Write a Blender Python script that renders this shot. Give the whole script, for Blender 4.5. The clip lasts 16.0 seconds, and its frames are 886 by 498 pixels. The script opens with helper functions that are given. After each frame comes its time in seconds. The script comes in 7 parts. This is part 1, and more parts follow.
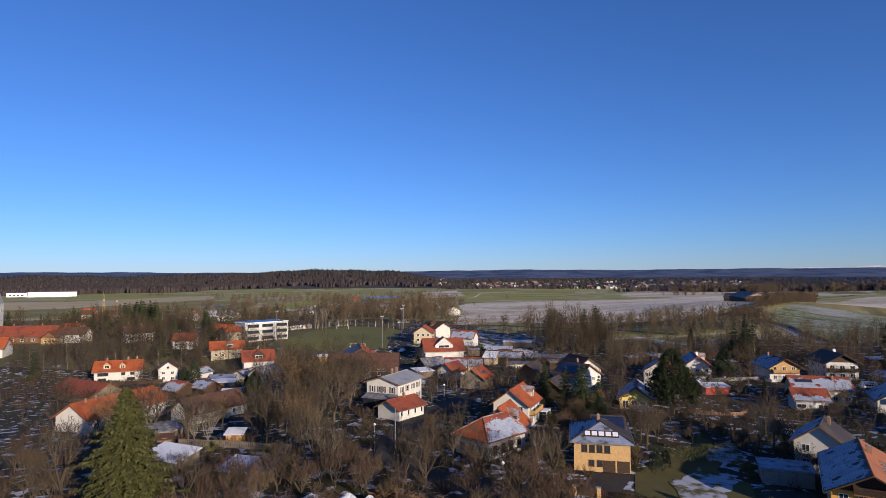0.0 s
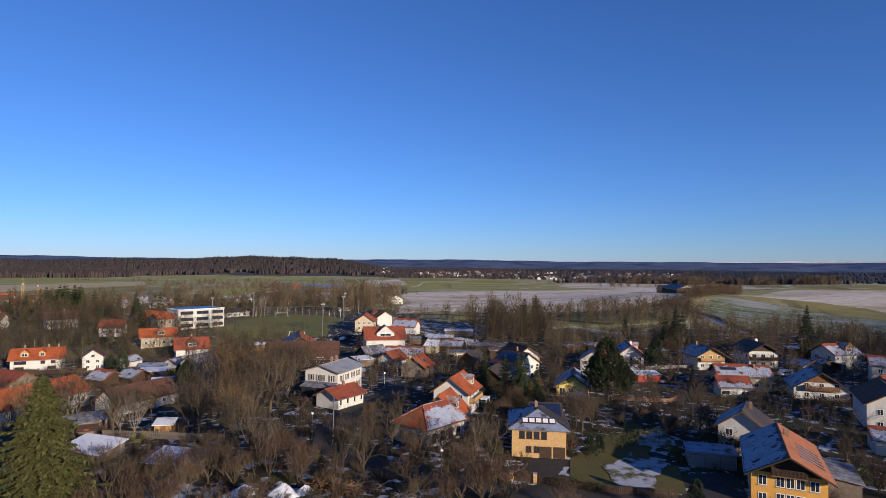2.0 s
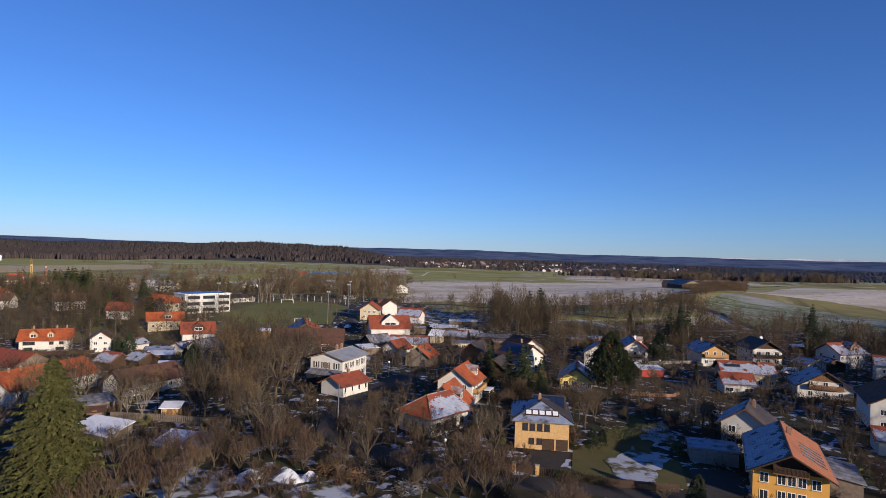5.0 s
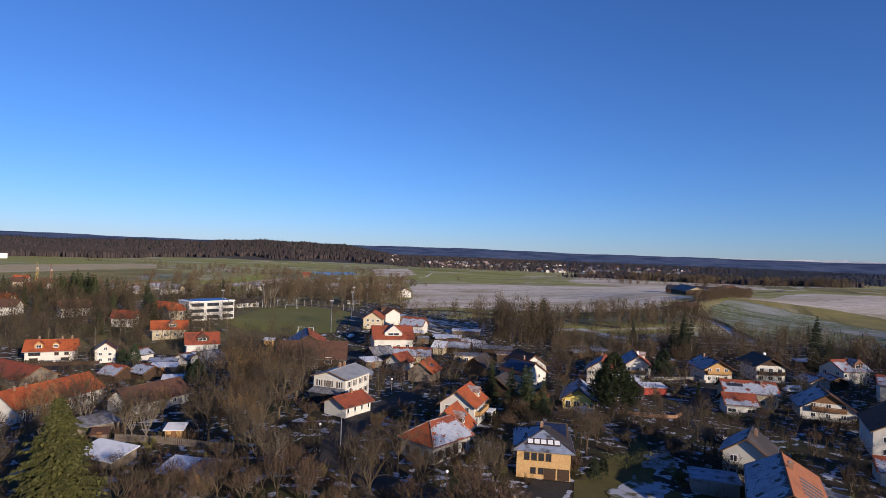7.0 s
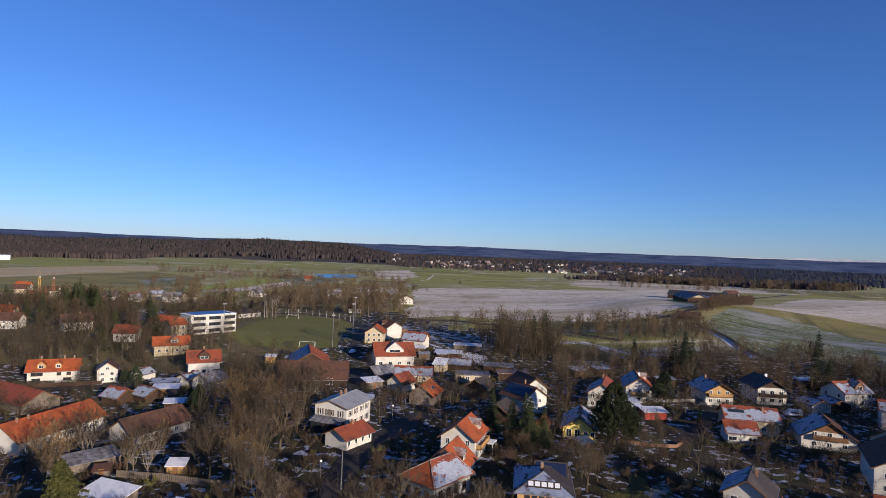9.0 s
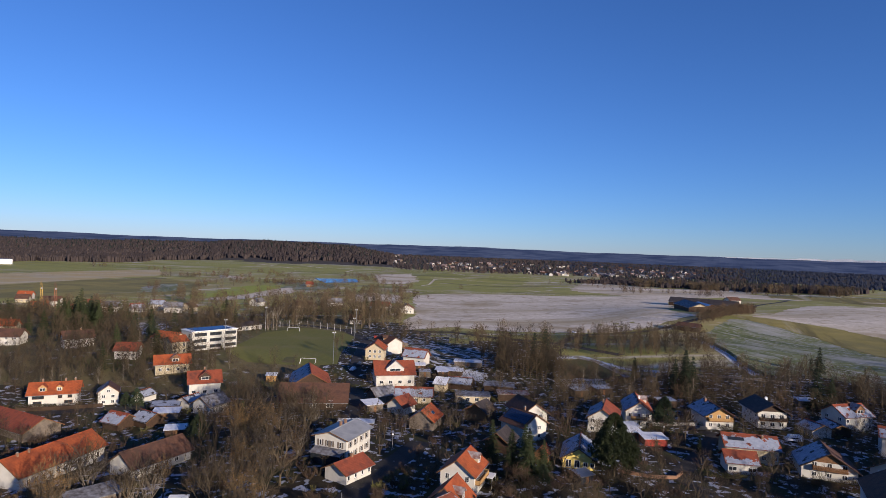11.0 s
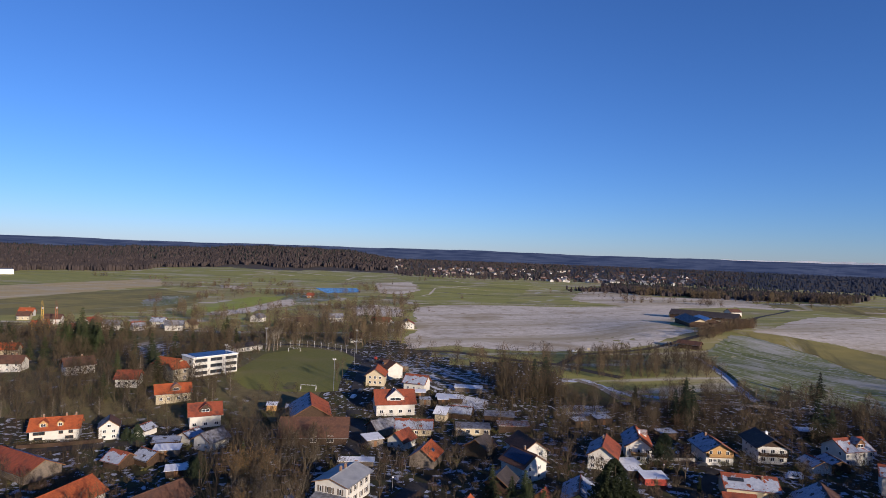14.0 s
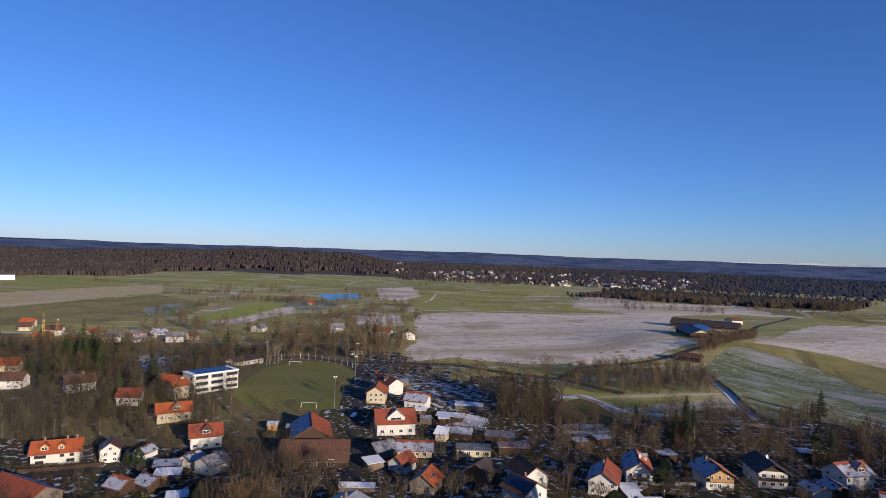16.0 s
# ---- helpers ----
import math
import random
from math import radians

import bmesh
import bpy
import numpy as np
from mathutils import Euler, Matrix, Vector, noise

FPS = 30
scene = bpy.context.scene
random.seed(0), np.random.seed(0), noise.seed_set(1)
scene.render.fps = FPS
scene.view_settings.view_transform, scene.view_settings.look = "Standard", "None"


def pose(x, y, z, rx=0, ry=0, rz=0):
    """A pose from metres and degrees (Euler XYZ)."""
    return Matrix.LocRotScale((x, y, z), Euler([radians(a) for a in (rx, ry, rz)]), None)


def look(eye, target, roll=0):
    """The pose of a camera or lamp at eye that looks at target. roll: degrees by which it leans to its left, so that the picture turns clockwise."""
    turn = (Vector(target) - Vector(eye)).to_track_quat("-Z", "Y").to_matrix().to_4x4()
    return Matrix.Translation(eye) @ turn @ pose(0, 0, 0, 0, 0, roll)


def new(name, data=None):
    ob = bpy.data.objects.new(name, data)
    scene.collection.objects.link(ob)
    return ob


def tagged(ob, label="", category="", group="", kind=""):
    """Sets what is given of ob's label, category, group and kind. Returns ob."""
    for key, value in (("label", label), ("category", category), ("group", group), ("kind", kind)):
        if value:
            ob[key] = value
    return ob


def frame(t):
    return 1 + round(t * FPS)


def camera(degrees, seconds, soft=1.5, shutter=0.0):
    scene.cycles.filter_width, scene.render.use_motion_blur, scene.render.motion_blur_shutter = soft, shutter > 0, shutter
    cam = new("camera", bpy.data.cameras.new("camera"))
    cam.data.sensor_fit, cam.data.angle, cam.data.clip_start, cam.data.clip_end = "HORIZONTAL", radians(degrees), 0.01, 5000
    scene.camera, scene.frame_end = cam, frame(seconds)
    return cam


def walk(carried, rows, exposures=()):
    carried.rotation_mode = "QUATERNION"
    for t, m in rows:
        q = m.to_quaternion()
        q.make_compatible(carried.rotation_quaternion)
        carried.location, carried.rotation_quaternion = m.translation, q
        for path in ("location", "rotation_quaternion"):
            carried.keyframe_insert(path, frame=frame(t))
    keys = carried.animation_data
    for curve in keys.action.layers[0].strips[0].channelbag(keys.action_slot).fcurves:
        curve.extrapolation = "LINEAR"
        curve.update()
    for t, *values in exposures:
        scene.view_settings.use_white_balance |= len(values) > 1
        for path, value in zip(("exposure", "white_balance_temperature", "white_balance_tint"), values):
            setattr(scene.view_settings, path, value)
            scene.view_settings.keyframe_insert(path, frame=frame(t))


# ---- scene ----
cam = camera(73.85, 16.0, 0.6)
PATH = [
    (0, (1.826, 1.058, 33.699), (-7.698, 100.494, 38.382), -0.233),
    (0.5, (1.743, 1.719, 33.654), (-0.232, 101.610, 37.878), -0.155),
    (1, (1.858, 1.876, 33.540), (1.683, 101.806, 37.302), 0.096),
    (1.5, (1.919, 2.078, 33.497), (1.935, 102.024, 36.783), 0.366),
    (2, (1.934, 2.099, 33.381), (1.936, 102.057, 36.272), 0.657),
    (2.5, (1.903, 2.086, 33.322), (1.801, 102.053, 35.890), 0.931),
    (3, (1.770, 2.003, 33.276), (1.529, 101.978, 35.505), 1.167),
    (3.5, (1.647, 1.981, 33.178), (1.375, 101.962, 35.150), 1.426),
    (4, (1.514, 1.915, 33.141), (1.151, 101.900, 34.844), 1.625),
    (6.5, (1.564, 1.638, 37.191), (0.082, 101.625, 37.908), 2.228),
    (7, (1.430, 1.485, 39.321), (-0.070, 101.471, 40.060), 2.297),
    (7.5, (1.366, 1.423, 41.267), (-0.175, 101.408, 41.995), 2.337),
    (8, (1.380, 1.417, 43.292), (-0.210, 101.402, 43.968), 2.360),
    (8.5, (1.391, 1.425, 45.389), (-0.318, 101.410, 45.817), 2.350),
    (9, (1.333, 1.443, 47.655), (-0.475, 101.426, 47.914), 2.343),
    (11.5, (1.566, 1.298, 57.908), (-0.557, 101.275, 58.024), 2.274),
    (12, (1.572, 1.248, 59.760), (-0.601, 101.224, 59.908), 2.239),
    (12.5, (1.560, 1.104, 61.925), (-0.668, 101.079, 62.088), 2.228),
    (13, (1.502, 1.116, 63.808), (-0.702, 101.092, 64.038), 2.193),
    (13.5, (1.624, 0.968, 65.858), (-0.607, 100.942, 66.218), 2.122),
    (14, (1.575, 0.930, 67.722), (-0.665, 100.904, 68.162), 2.112),
    (14.5, (1.523, 0.859, 69.813), (-0.741, 100.832, 70.331), 2.108),
    (15, (1.495, 0.767, 71.696), (-0.832, 100.738, 72.216), 2.106),
    (15.5, (1.595, 0.755, 73.846), (-0.811, 100.724, 74.395), 2.096),
    (16, (1.392, 0.634, 75.692), (-0.996, 100.604, 76.310), 2.107),
]
walk(cam, [(t, look(e, g, r)) for t, e, g, r in PATH], exposures=[(0, 0.56, 5430, 26), (16, 0.56, 5430, 26)])

# ---- light ----
SUN = Vector((0.64, -0.77, 0.0)).normalized()
ELEV = radians(14.0)
world = bpy.data.worlds.new("sky")
scene.world = world
world.use_nodes = True
wn = world.node_tree.nodes
sky = wn.new("ShaderNodeTexSky")
sky.sky_type, sky.sun_disc = "NISHITA", False
sky.sun_elevation, sky.sun_rotation = ELEV, math.atan2(SUN.x, SUN.y)
sky.altitude, sky.air_density, sky.dust_density, sky.ozone_density = 600, 1.0, 0.08, 6.0
wn["Background"].inputs["Strength"].default_value = 0.075
world.node_tree.links.new(sky.outputs["Color"], wn["Background"].inputs["Color"])
sun = new("sun", bpy.data.lights.new("sun", "SUN"))
sun.data.energy, sun.data.angle, sun.data.color = 4.5, radians(0.53), (1.0, 0.81, 0.49)
sun_dir = SUN * math.cos(ELEV) + Vector((0, 0, math.sin(ELEV)))
sun.matrix_world = look(sun_dir * 100, (0, 0, 0))


# ---- materials ----
def material(name, a, b, scale=1.0, rough=0.85, c=None, c_scale=0.2, c_cut=(0.5, 0.6), bump=0.0, bump_scale=20.0,
             rows=0.0, metal=0.0, random_value=0.0, spec=0.3, snow=None, snow_scale=0.3, snow_cut=(0.5, 0.58), streak=None, bands=None, tones=None, airy=0.0):
    """A surface: two tones mixed by fine grain, a third in large stains, frost lying in patches, and relief."""
    m = bpy.data.materials.new(name)
    m.use_nodes = True
    nt = m.node_tree
    n, l = nt.nodes, nt.links
    bsdf = n["Principled BSDF"]
    co = n.new("ShaderNodeTexCoord").outputs["Object"]

    def noise_fac(s, detail, lo, hi):
        t = n.new("ShaderNodeTexNoise")
        t.inputs["Scale"].default_value, t.inputs["Detail"].default_value = s, detail
        l.new(co, t.inputs["Vector"])
        r = n.new("ShaderNodeMapRange")
        r.inputs["From Min"].default_value, r.inputs["From Max"].default_value = lo, hi
        l.new(t.outputs["Fac"], r.inputs["Value"])
        return r.outputs["Result"]

    def mix(fac, x, y):
        k = n.new("ShaderNodeMix")
        k.data_type = "RGBA"
        l.new(fac, k.inputs["Factor"])
        for v, s in ((x, k.inputs["A"]), (y, k.inputs["B"])):
            if isinstance(v, tuple):
                s.default_value = (*v, 1)
            else:
                l.new(v, s)
        return k.outputs["Result"]

    col = mix(noise_fac(scale, 6, 0.3, 0.7), a, b)
    if c:
        col = mix(noise_fac(c_scale, 4, *c_cut), col, c)
    if random_value:
        info = n.new("ShaderNodeObjectInfo")
        r = n.new("ShaderNodeMapRange")
        r.inputs["To Min"].default_value, r.inputs["To Max"].default_value = 1 - random_value, 1 + random_value
        l.new(info.outputs["Random"], r.inputs["Value"])
        hsv = n.new("ShaderNodeHueSaturation")
        l.new(r.outputs["Result"], hsv.inputs["Value"])
        l.new(col, hsv.inputs["Color"])
        col = hsv.outputs["Color"]
    for angle, size, tone, lo, hi in [q for q in (bands, streak) if q]:
        turn = n.new("ShaderNodeMapping")
        turn.vector_type = "TEXTURE"
        turn.inputs["Rotation"].default_value = (0, 0, radians(angle))
        turn.inputs["Scale"].default_value = (1 / (size * 0.06), 1 / size, 1 / size)
        l.new(co, turn.inputs["Vector"])
        t = n.new("ShaderNodeTexNoise")
        t.inputs["Scale"].default_value, t.inputs["Detail"].default_value, t.inputs["Roughness"].default_value = 1.0, 7, 0.65
        l.new(turn.outputs["Vector"], t.inputs["Vector"])
        r = n.new("ShaderNodeMapRange")
        r.inputs["From Min"].default_value, r.inputs["From Max"].default_value = lo, hi
        l.new(t.outputs["Fac"], r.inputs["Value"])
        col = mix(r.outputs["Result"], col, tone)
    if tones:
        ramp = n.new("ShaderNodeValToRGB")
        ramp.color_ramp.interpolation = "LINEAR"
        ramp.color_ramp.elements[0].color, ramp.color_ramp.elements[1].color = (*tones[0], 1), (*tones[1], 1)
        l.new(n.new("ShaderNodeNewGeometry").outputs["Random Per Island"], ramp.inputs["Fac"])
        k = n.new("ShaderNodeMix")
        k.data_type = "RGBA"
        k.inputs["Factor"].default_value = 0.7
        l.new(col, k.inputs["A"])
        l.new(ramp.outputs["Color"], k.inputs["B"])
        col = k.outputs["Result"]
    height = None
    if rows:
        w = n.new("ShaderNodeTexWave")
        w.wave_type, w.bands_direction, w.wave_profile = "BANDS", "Z", "SAW"
        w.inputs["Scale"].default_value, w.inputs["Distortion"].default_value = rows, 0.6
        w.inputs["Detail Scale"].default_value = 3.0
        l.new(co, w.inputs["Vector"])
        height = w.outputs["Fac"]
        dark = n.new("ShaderNodeMapRange")
        dark.inputs["From Min"].default_value, dark.inputs["From Max"].default_value = 0.0, 0.25
        dark.inputs["To Min"].default_value, dark.inputs["To Max"].default_value = 0.45, 0.0
        l.new(height, dark.inputs["Value"])
        col = mix(dark.outputs["Result"], col, tuple(v * 0.45 for v in a))
    if snow:
        col = mix(noise_fac(snow_scale, 8, *snow_cut), col, snow)
    l.new(col, bsdf.inputs["Base Color"])
    bsdf.inputs["Roughness"].default_value, bsdf.inputs["Metallic"].default_value = rough, metal
    bsdf.inputs["Specular IOR Level"].default_value = spec
    if bump:
        t = n.new("ShaderNodeTexNoise")
        t.inputs["Scale"].default_value, t.inputs["Detail"].default_value = bump_scale, 5
        l.new(co, t.inputs["Vector"])
        b_ = n.new("ShaderNodeBump")
        b_.inputs["Strength"].default_value = bump
        b_.inputs["Distance"].default_value = 0.1
        l.new(t.outputs["Fac"], b_.inputs["Height"])
        l.new(b_.outputs["Normal"], bsdf.inputs["Normal"])
    if airy:
        # normals are bent toward the sky to soften the crowns' lit and dark sides
        k, u = n.new("ShaderNodeMix"), n.new("ShaderNodeVectorMath")
        k.data_type, u.operation = "VECTOR", "NORMALIZE"
        k.inputs["Factor"].default_value = airy
        l.new(n.new("ShaderNodeNewGeometry").outputs["Normal"], k.inputs[4])
        k.inputs[5].default_value = (0.0, 0.0, 1.0)
        l.new(k.outputs[1], u.inputs[0])
        l.new(u.outputs["Vector"], bsdf.inputs["Normal"])
    return m


SNOW = (0.72, 0.75, 0.80)
M = {}
M["tile_orange"] = material("tile_orange", (0.279, 0.064, 0.018), (0.385, 0.0984, 0.0279), 1.6, 0.8, (0.18, 0.0492, 0.0205), 0.35, (0.5, 0.75), 0.5, 8, rows=1.5)
M["tile_red"] = material("tile_red", (0.197, 0.0492, 0.023), (0.279, 0.0722, 0.0328), 1.4, 0.8, (0.115, 0.041, 0.0279), 0.4, (0.5, 0.7), 0.5, 8, rows=1.5)
M["tile_brown"] = material("tile_brown", (0.0807, 0.0403, 0.0256), (0.121, 0.0605, 0.039), 1.4, 0.85, (0.0538, 0.0336, 0.0282), 0.4, (0.5, 0.7), 0.5, 8, rows=1.5)
M["tile_terracotta"] = material("tile_terracotta", (0.295, 0.107, 0.0451), (0.385, 0.152, 0.0697), 1.6, 0.8, (0.221, 0.0902, 0.0492), 0.4, (0.55, 0.75), 0.5, 8, rows=1.5)
M["tile_dark"] = material("tile_dark", (0.0328, 0.0275, 0.0262), (0.0558, 0.0459, 0.0426), 1.4, 0.7, (0.0787, 0.0656, 0.059), 0.4, (0.5, 0.7), 0.4, 8, rows=1.5)
M["sheet_grey"] = material("sheet_grey", (0.246, 0.254, 0.262), (0.295, 0.303, 0.312), 0.8, 0.55, (0.197, 0.205, 0.221), 0.3, (0.5, 0.7), 0.2, 6)
M["frost_red"] = material("frost_red", (0.148, 0.0476, 0.0246), (0.221, 0.0738, 0.0369), 1.4, 0.85, bump=0.4, bump_scale=8, rows=1.5, snow=(0.344, 0.328, 0.32), snow_scale=0.7, snow_cut=(0.36, 0.64))
M["frost_dark"] = material("frost_dark", (0.0418, 0.0348, 0.0348), (0.0697, 0.0614, 0.0592), 1.4, 0.85, bump=0.4, bump_scale=8, rows=1.5, snow=(0.251, 0.258, 0.286), snow_scale=0.8, snow_cut=(0.30, 0.68))
M["snow_cover"] = material("snow_cover", (0.60, 0.62, 0.66), (0.72, 0.74, 0.78), 0.9, 0.8, (0.42, 0.42, 0.44), 0.3, (0.55, 0.75), 0.4, 3)
# shaded counterpart of the bright snow above: sky blue put into the base colour
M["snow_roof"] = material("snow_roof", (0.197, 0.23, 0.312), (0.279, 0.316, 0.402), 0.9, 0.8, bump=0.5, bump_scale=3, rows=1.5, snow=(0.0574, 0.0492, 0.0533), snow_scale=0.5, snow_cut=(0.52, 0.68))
# frost on slopes, also tinted with the blue of shade
M["roof_frost"] = material("roof_frost", (0.264, 0.296, 0.368), (0.368, 0.4, 0.464), 1.2, 0.85, (0.216, 0.224, 0.256), 0.5, (0.5, 0.75), 0.4, 6, rows=1.5)
M["plaster_white"] = material("plaster_white", (0.50, 0.485, 0.43), (0.58, 0.56, 0.50), 0.7, 0.9, (0.42, 0.39, 0.33), 0.25, (0.6, 0.8), 0.15, 30)
M["plaster_cream"] = material("plaster_cream", (0.44, 0.37, 0.24), (0.50, 0.43, 0.29), 0.7, 0.9, (0.37, 0.31, 0.21), 0.25, (0.6, 0.8), 0.15, 30)
M["plaster_yellow"] = material("plaster_yellow", (0.72, 0.55, 0.13), (0.80, 0.63, 0.18), 0.7, 0.9, (0.6, 0.46, 0.14), 0.25, (0.6, 0.8), 0.15, 30)
M["plaster_ochre"] = material("plaster_ochre", (0.58, 0.30, 0.055), (0.66, 0.36, 0.075), 0.7, 0.9, (0.5, 0.25, 0.06), 0.25, (0.6, 0.8), 0.15, 30)
M["brick_yellow"] = material("brick_yellow", (0.41, 0.254, 0.0984), (0.525, 0.344, 0.148), 3.0, 0.9, (0.344, 0.205, 0.082), 0.6, (0.55, 0.75), 0.5, 12)
M["brick_pink"] = material("brick_pink", (0.213, 0.123, 0.0738), (0.279, 0.164, 0.0984), 2.0, 0.9, bump=0.3, bump_scale=12)
M["timber_dark"] = material("timber_dark", (0.0361, 0.021, 0.0131), (0.0656, 0.0394, 0.023), 2.5, 0.8, bump=0.4, bump_scale=10)
M["timber_brown"] = material("timber_brown", (0.139, 0.0697, 0.0287), (0.221, 0.115, 0.0492), 2.5, 0.8, bump=0.4, bump_scale=10)
M["timber_pale"] = material("timber_pale", (0.344, 0.205, 0.0738), (0.451, 0.279, 0.107), 2.5, 0.8, bump=0.4, bump_scale=10)
M["timber_grey"] = material("timber_grey", (0.126, 0.105, 0.0836), (0.196, 0.161, 0.126), 2.0, 0.9, (0.0836, 0.0697, 0.0592), 0.7, (0.5, 0.7), 0.4, 10)
M["paint_white"] = material("paint_white", (0.76, 0.76, 0.74), (0.82, 0.82, 0.80), 2, 0.6)
M["glass"] = material("glass", (0.02, 0.025, 0.03), (0.035, 0.04, 0.05), 1, 0.08, spec=0.6)
M["solar"] = material("solar", (0.012, 0.018, 0.045), (0.02, 0.03, 0.07), 2, 0.12, spec=0.6)
M["concrete"] = material("concrete", (0.246, 0.234, 0.213), (0.344, 0.328, 0.303), 1.2, 0.9, (0.164, 0.156, 0.139), 0.5, (0.5, 0.7), 0.3, 15)
M["metal_grey"] = material("metal_grey", (0.287, 0.295, 0.303), (0.369, 0.377, 0.385), 2, 0.45, metal=0.8)
M["asphalt"] = material("asphalt", (0.0348, 0.0307, 0.0272), (0.0523, 0.046, 0.0405), 1.5, 0.9, (0.0265, 0.0237, 0.0216), 0.15, (0.5, 0.65), 0.3, 25, snow=(0.348, 0.362, 0.383), snow_scale=0.35, snow_cut=(0.66, 0.73))
M["gravel"] = material("gravel", (0.213, 0.18, 0.139), (0.295, 0.254, 0.205), 2.0, 0.95, (0.164, 0.139, 0.107), 0.2, (0.5, 0.7), 0.4, 12, snow=SNOW, snow_scale=0.2, snow_cut=(0.58, 0.68))
M["garden"] = material("garden", (0.022, 0.0166, 0.00777), (0.0414, 0.0312, 0.0146), 0.6, 0.95, (0.0414, 0.0414, 0.0107), 0.09, (0.47, 0.6), 0.7, 3, snow=(0.40, 0.42, 0.48), snow_scale=0.42, snow_cut=(0.565, 0.605))
M["rough_grass"] = material("rough_grass", (0.0984, 0.0792, 0.0339), (0.151, 0.124, 0.0528), 0.3, 0.95, (0.0905, 0.0905, 0.0264), 0.03, (0.47, 0.6), 0.7, 3, snow=(0.316, 0.309, 0.302), snow_scale=0.2, snow_cut=(0.60, 0.70))
M["snow_thin"] = material("snow_thin", (0.0328, 0.0238, 0.0107), (0.0615, 0.0459, 0.0213), 0.6, 0.95, (0.0492, 0.0492, 0.0164), 0.09, (0.47, 0.6), 0.7, 3, snow=(0.451, 0.467, 0.508), snow_scale=0.33, snow_cut=(0.47, 0.58))
M["snow_lawn"] = material("snow_lawn", (0.0697, 0.064, 0.018), (0.0943, 0.082, 0.0246), 0.5, 0.95, bump=0.5, bump_scale=4, snow=(0.344, 0.361, 0.41), snow_scale=0.45, snow_cut=(0.40, 0.54))
M["meadow"] = material("meadow", (0.236, 0.236, 0.0519), (0.339, 0.307, 0.0849), 0.05, 0.95, (0.283, 0.236, 0.113), 0.009, (0.48, 0.66), 0.5, 1.0, snow=(0.471, 0.434, 0.368), snow_scale=0.025, snow_cut=(0.60, 0.68), streak=(6, 0.045, (0.49, 0.443, 0.348), 0.56, 0.63), bands=(-10, 0.02, (0.141, 0.141, 0.0377), 0.54, 0.66))
M["forest_floor"] = material("forest_floor", (0.041, 0.0328, 0.0246), (0.0656, 0.0533, 0.041), 0.05, 0.95)
M["lawn"] = material("lawn", (0.0697, 0.064, 0.0148), (0.0984, 0.0861, 0.0213), 0.5, 0.95, (0.0984, 0.082, 0.0328), 0.08, (0.5, 0.7), 0.5, 4)
M["pitch_grass"] = material("pitch_grass", (0.123, 0.127, 0.0246), (0.156, 0.152, 0.0344), 0.6, 0.95, (0.164, 0.148, 0.0451), 0.05, (0.5, 0.7), 0.5, 4)
M["field_green"] = material("field_green", (0.221, 0.254, 0.0287), (0.287, 0.312, 0.0451), 0.1, 0.95, (0.246, 0.238, 0.0984), 0.02, (0.5, 0.7), 0.4, 2)
M["field_far"] = material("field_far", (0.221, 0.226, 0.0369), (0.287, 0.271, 0.0615), 0.06, 0.95, (0.377, 0.336, 0.23), 0.012, (0.56, 0.7), 0.4, 1, streak=(4, 0.05, (0.451, 0.41, 0.295), 0.58, 0.65), bands=(-14, 0.03, (0.156, 0.156, 0.0369), 0.52, 0.66))
M["field_tan"] = material("field_tan", (0.394, 0.295, 0.123), (0.459, 0.357, 0.164), 0.2, 0.95, (0.41, 0.34, 0.205), 0.02, (0.45, 0.6), 0.4, 2, streak=(67, 0.1, (0.508, 0.435, 0.295), 0.52, 0.66), bands=(67, 0.05, (0.279, 0.213, 0.0902), 0.52, 0.7))
M["field_olive"] = material("field_olive", (0.214, 0.182, 0.0428), (0.271, 0.221, 0.0606), 0.1, 0.95, (0.164, 0.146, 0.0428), 0.02, (0.45, 0.6), 0.4, 2, streak=(68, 0.04, (0.321, 0.292, 0.192), 0.58, 0.70), bands=(68, 0.07, (0.114, 0.0966, 0.0285), 0.53, 0.66))
M["field_frost"] = material("field_frost", (0.541, 0.469, 0.37), (0.722, 0.649, 0.541), 0.3, 0.95, (0.298, 0.23, 0.127), 0.013, (0.54, 0.70), 0.5, 1.5, snow=(0.325, 0.257, 0.153), snow_scale=0.12, snow_cut=(0.54, 0.74), streak=(-6, 0.3, (0.378, 0.311, 0.198), 0.48, 0.78), bands=(14, 0.018, (0.361, 0.298, 0.18), 0.50, 0.66))
M["field_frost_green"] = material("field_frost_green", (0.113, 0.136, 0.0415), (0.166, 0.181, 0.0679), 0.3, 0.95, (0.302, 0.302, 0.271), 0.03, (0.50, 0.68), 0.5, 1.5, snow=(0.309, 0.309, 0.287), snow_scale=0.4, snow_cut=(0.53, 0.70), streak=(-60, 0.4, (0.377, 0.377, 0.354), 0.53, 0.72), bands=(-60, 0.12, (0.0717, 0.0938, 0.0264), 0.50, 0.64))
M["snow"] = material("snow", (0.48, 0.50, 0.54), (0.58, 0.60, 0.64), 0.4, 0.85, (0.16, 0.14, 0.1), 0.5, (0.58, 0.7), 0.5, 3)
M["water"] = material("water", (0.00984, 0.018, 0.0369), (0.0131, 0.0246, 0.0451), 0.1, 0.2, bump=0.8, bump_scale=0.8, spec=0.25)
M["bark"] = material("bark", (0.0592, 0.0445, 0.0261), (0.104, 0.0802, 0.0485), 2.0, 0.9, random_value=0.25)
M["bark_pale"] = material("bark_pale", (0.172, 0.143, 0.107), (0.262, 0.23, 0.18), 1.5, 0.9, (0.082, 0.0656, 0.0492), 1.2, (0.52, 0.65), random_value=0.15)
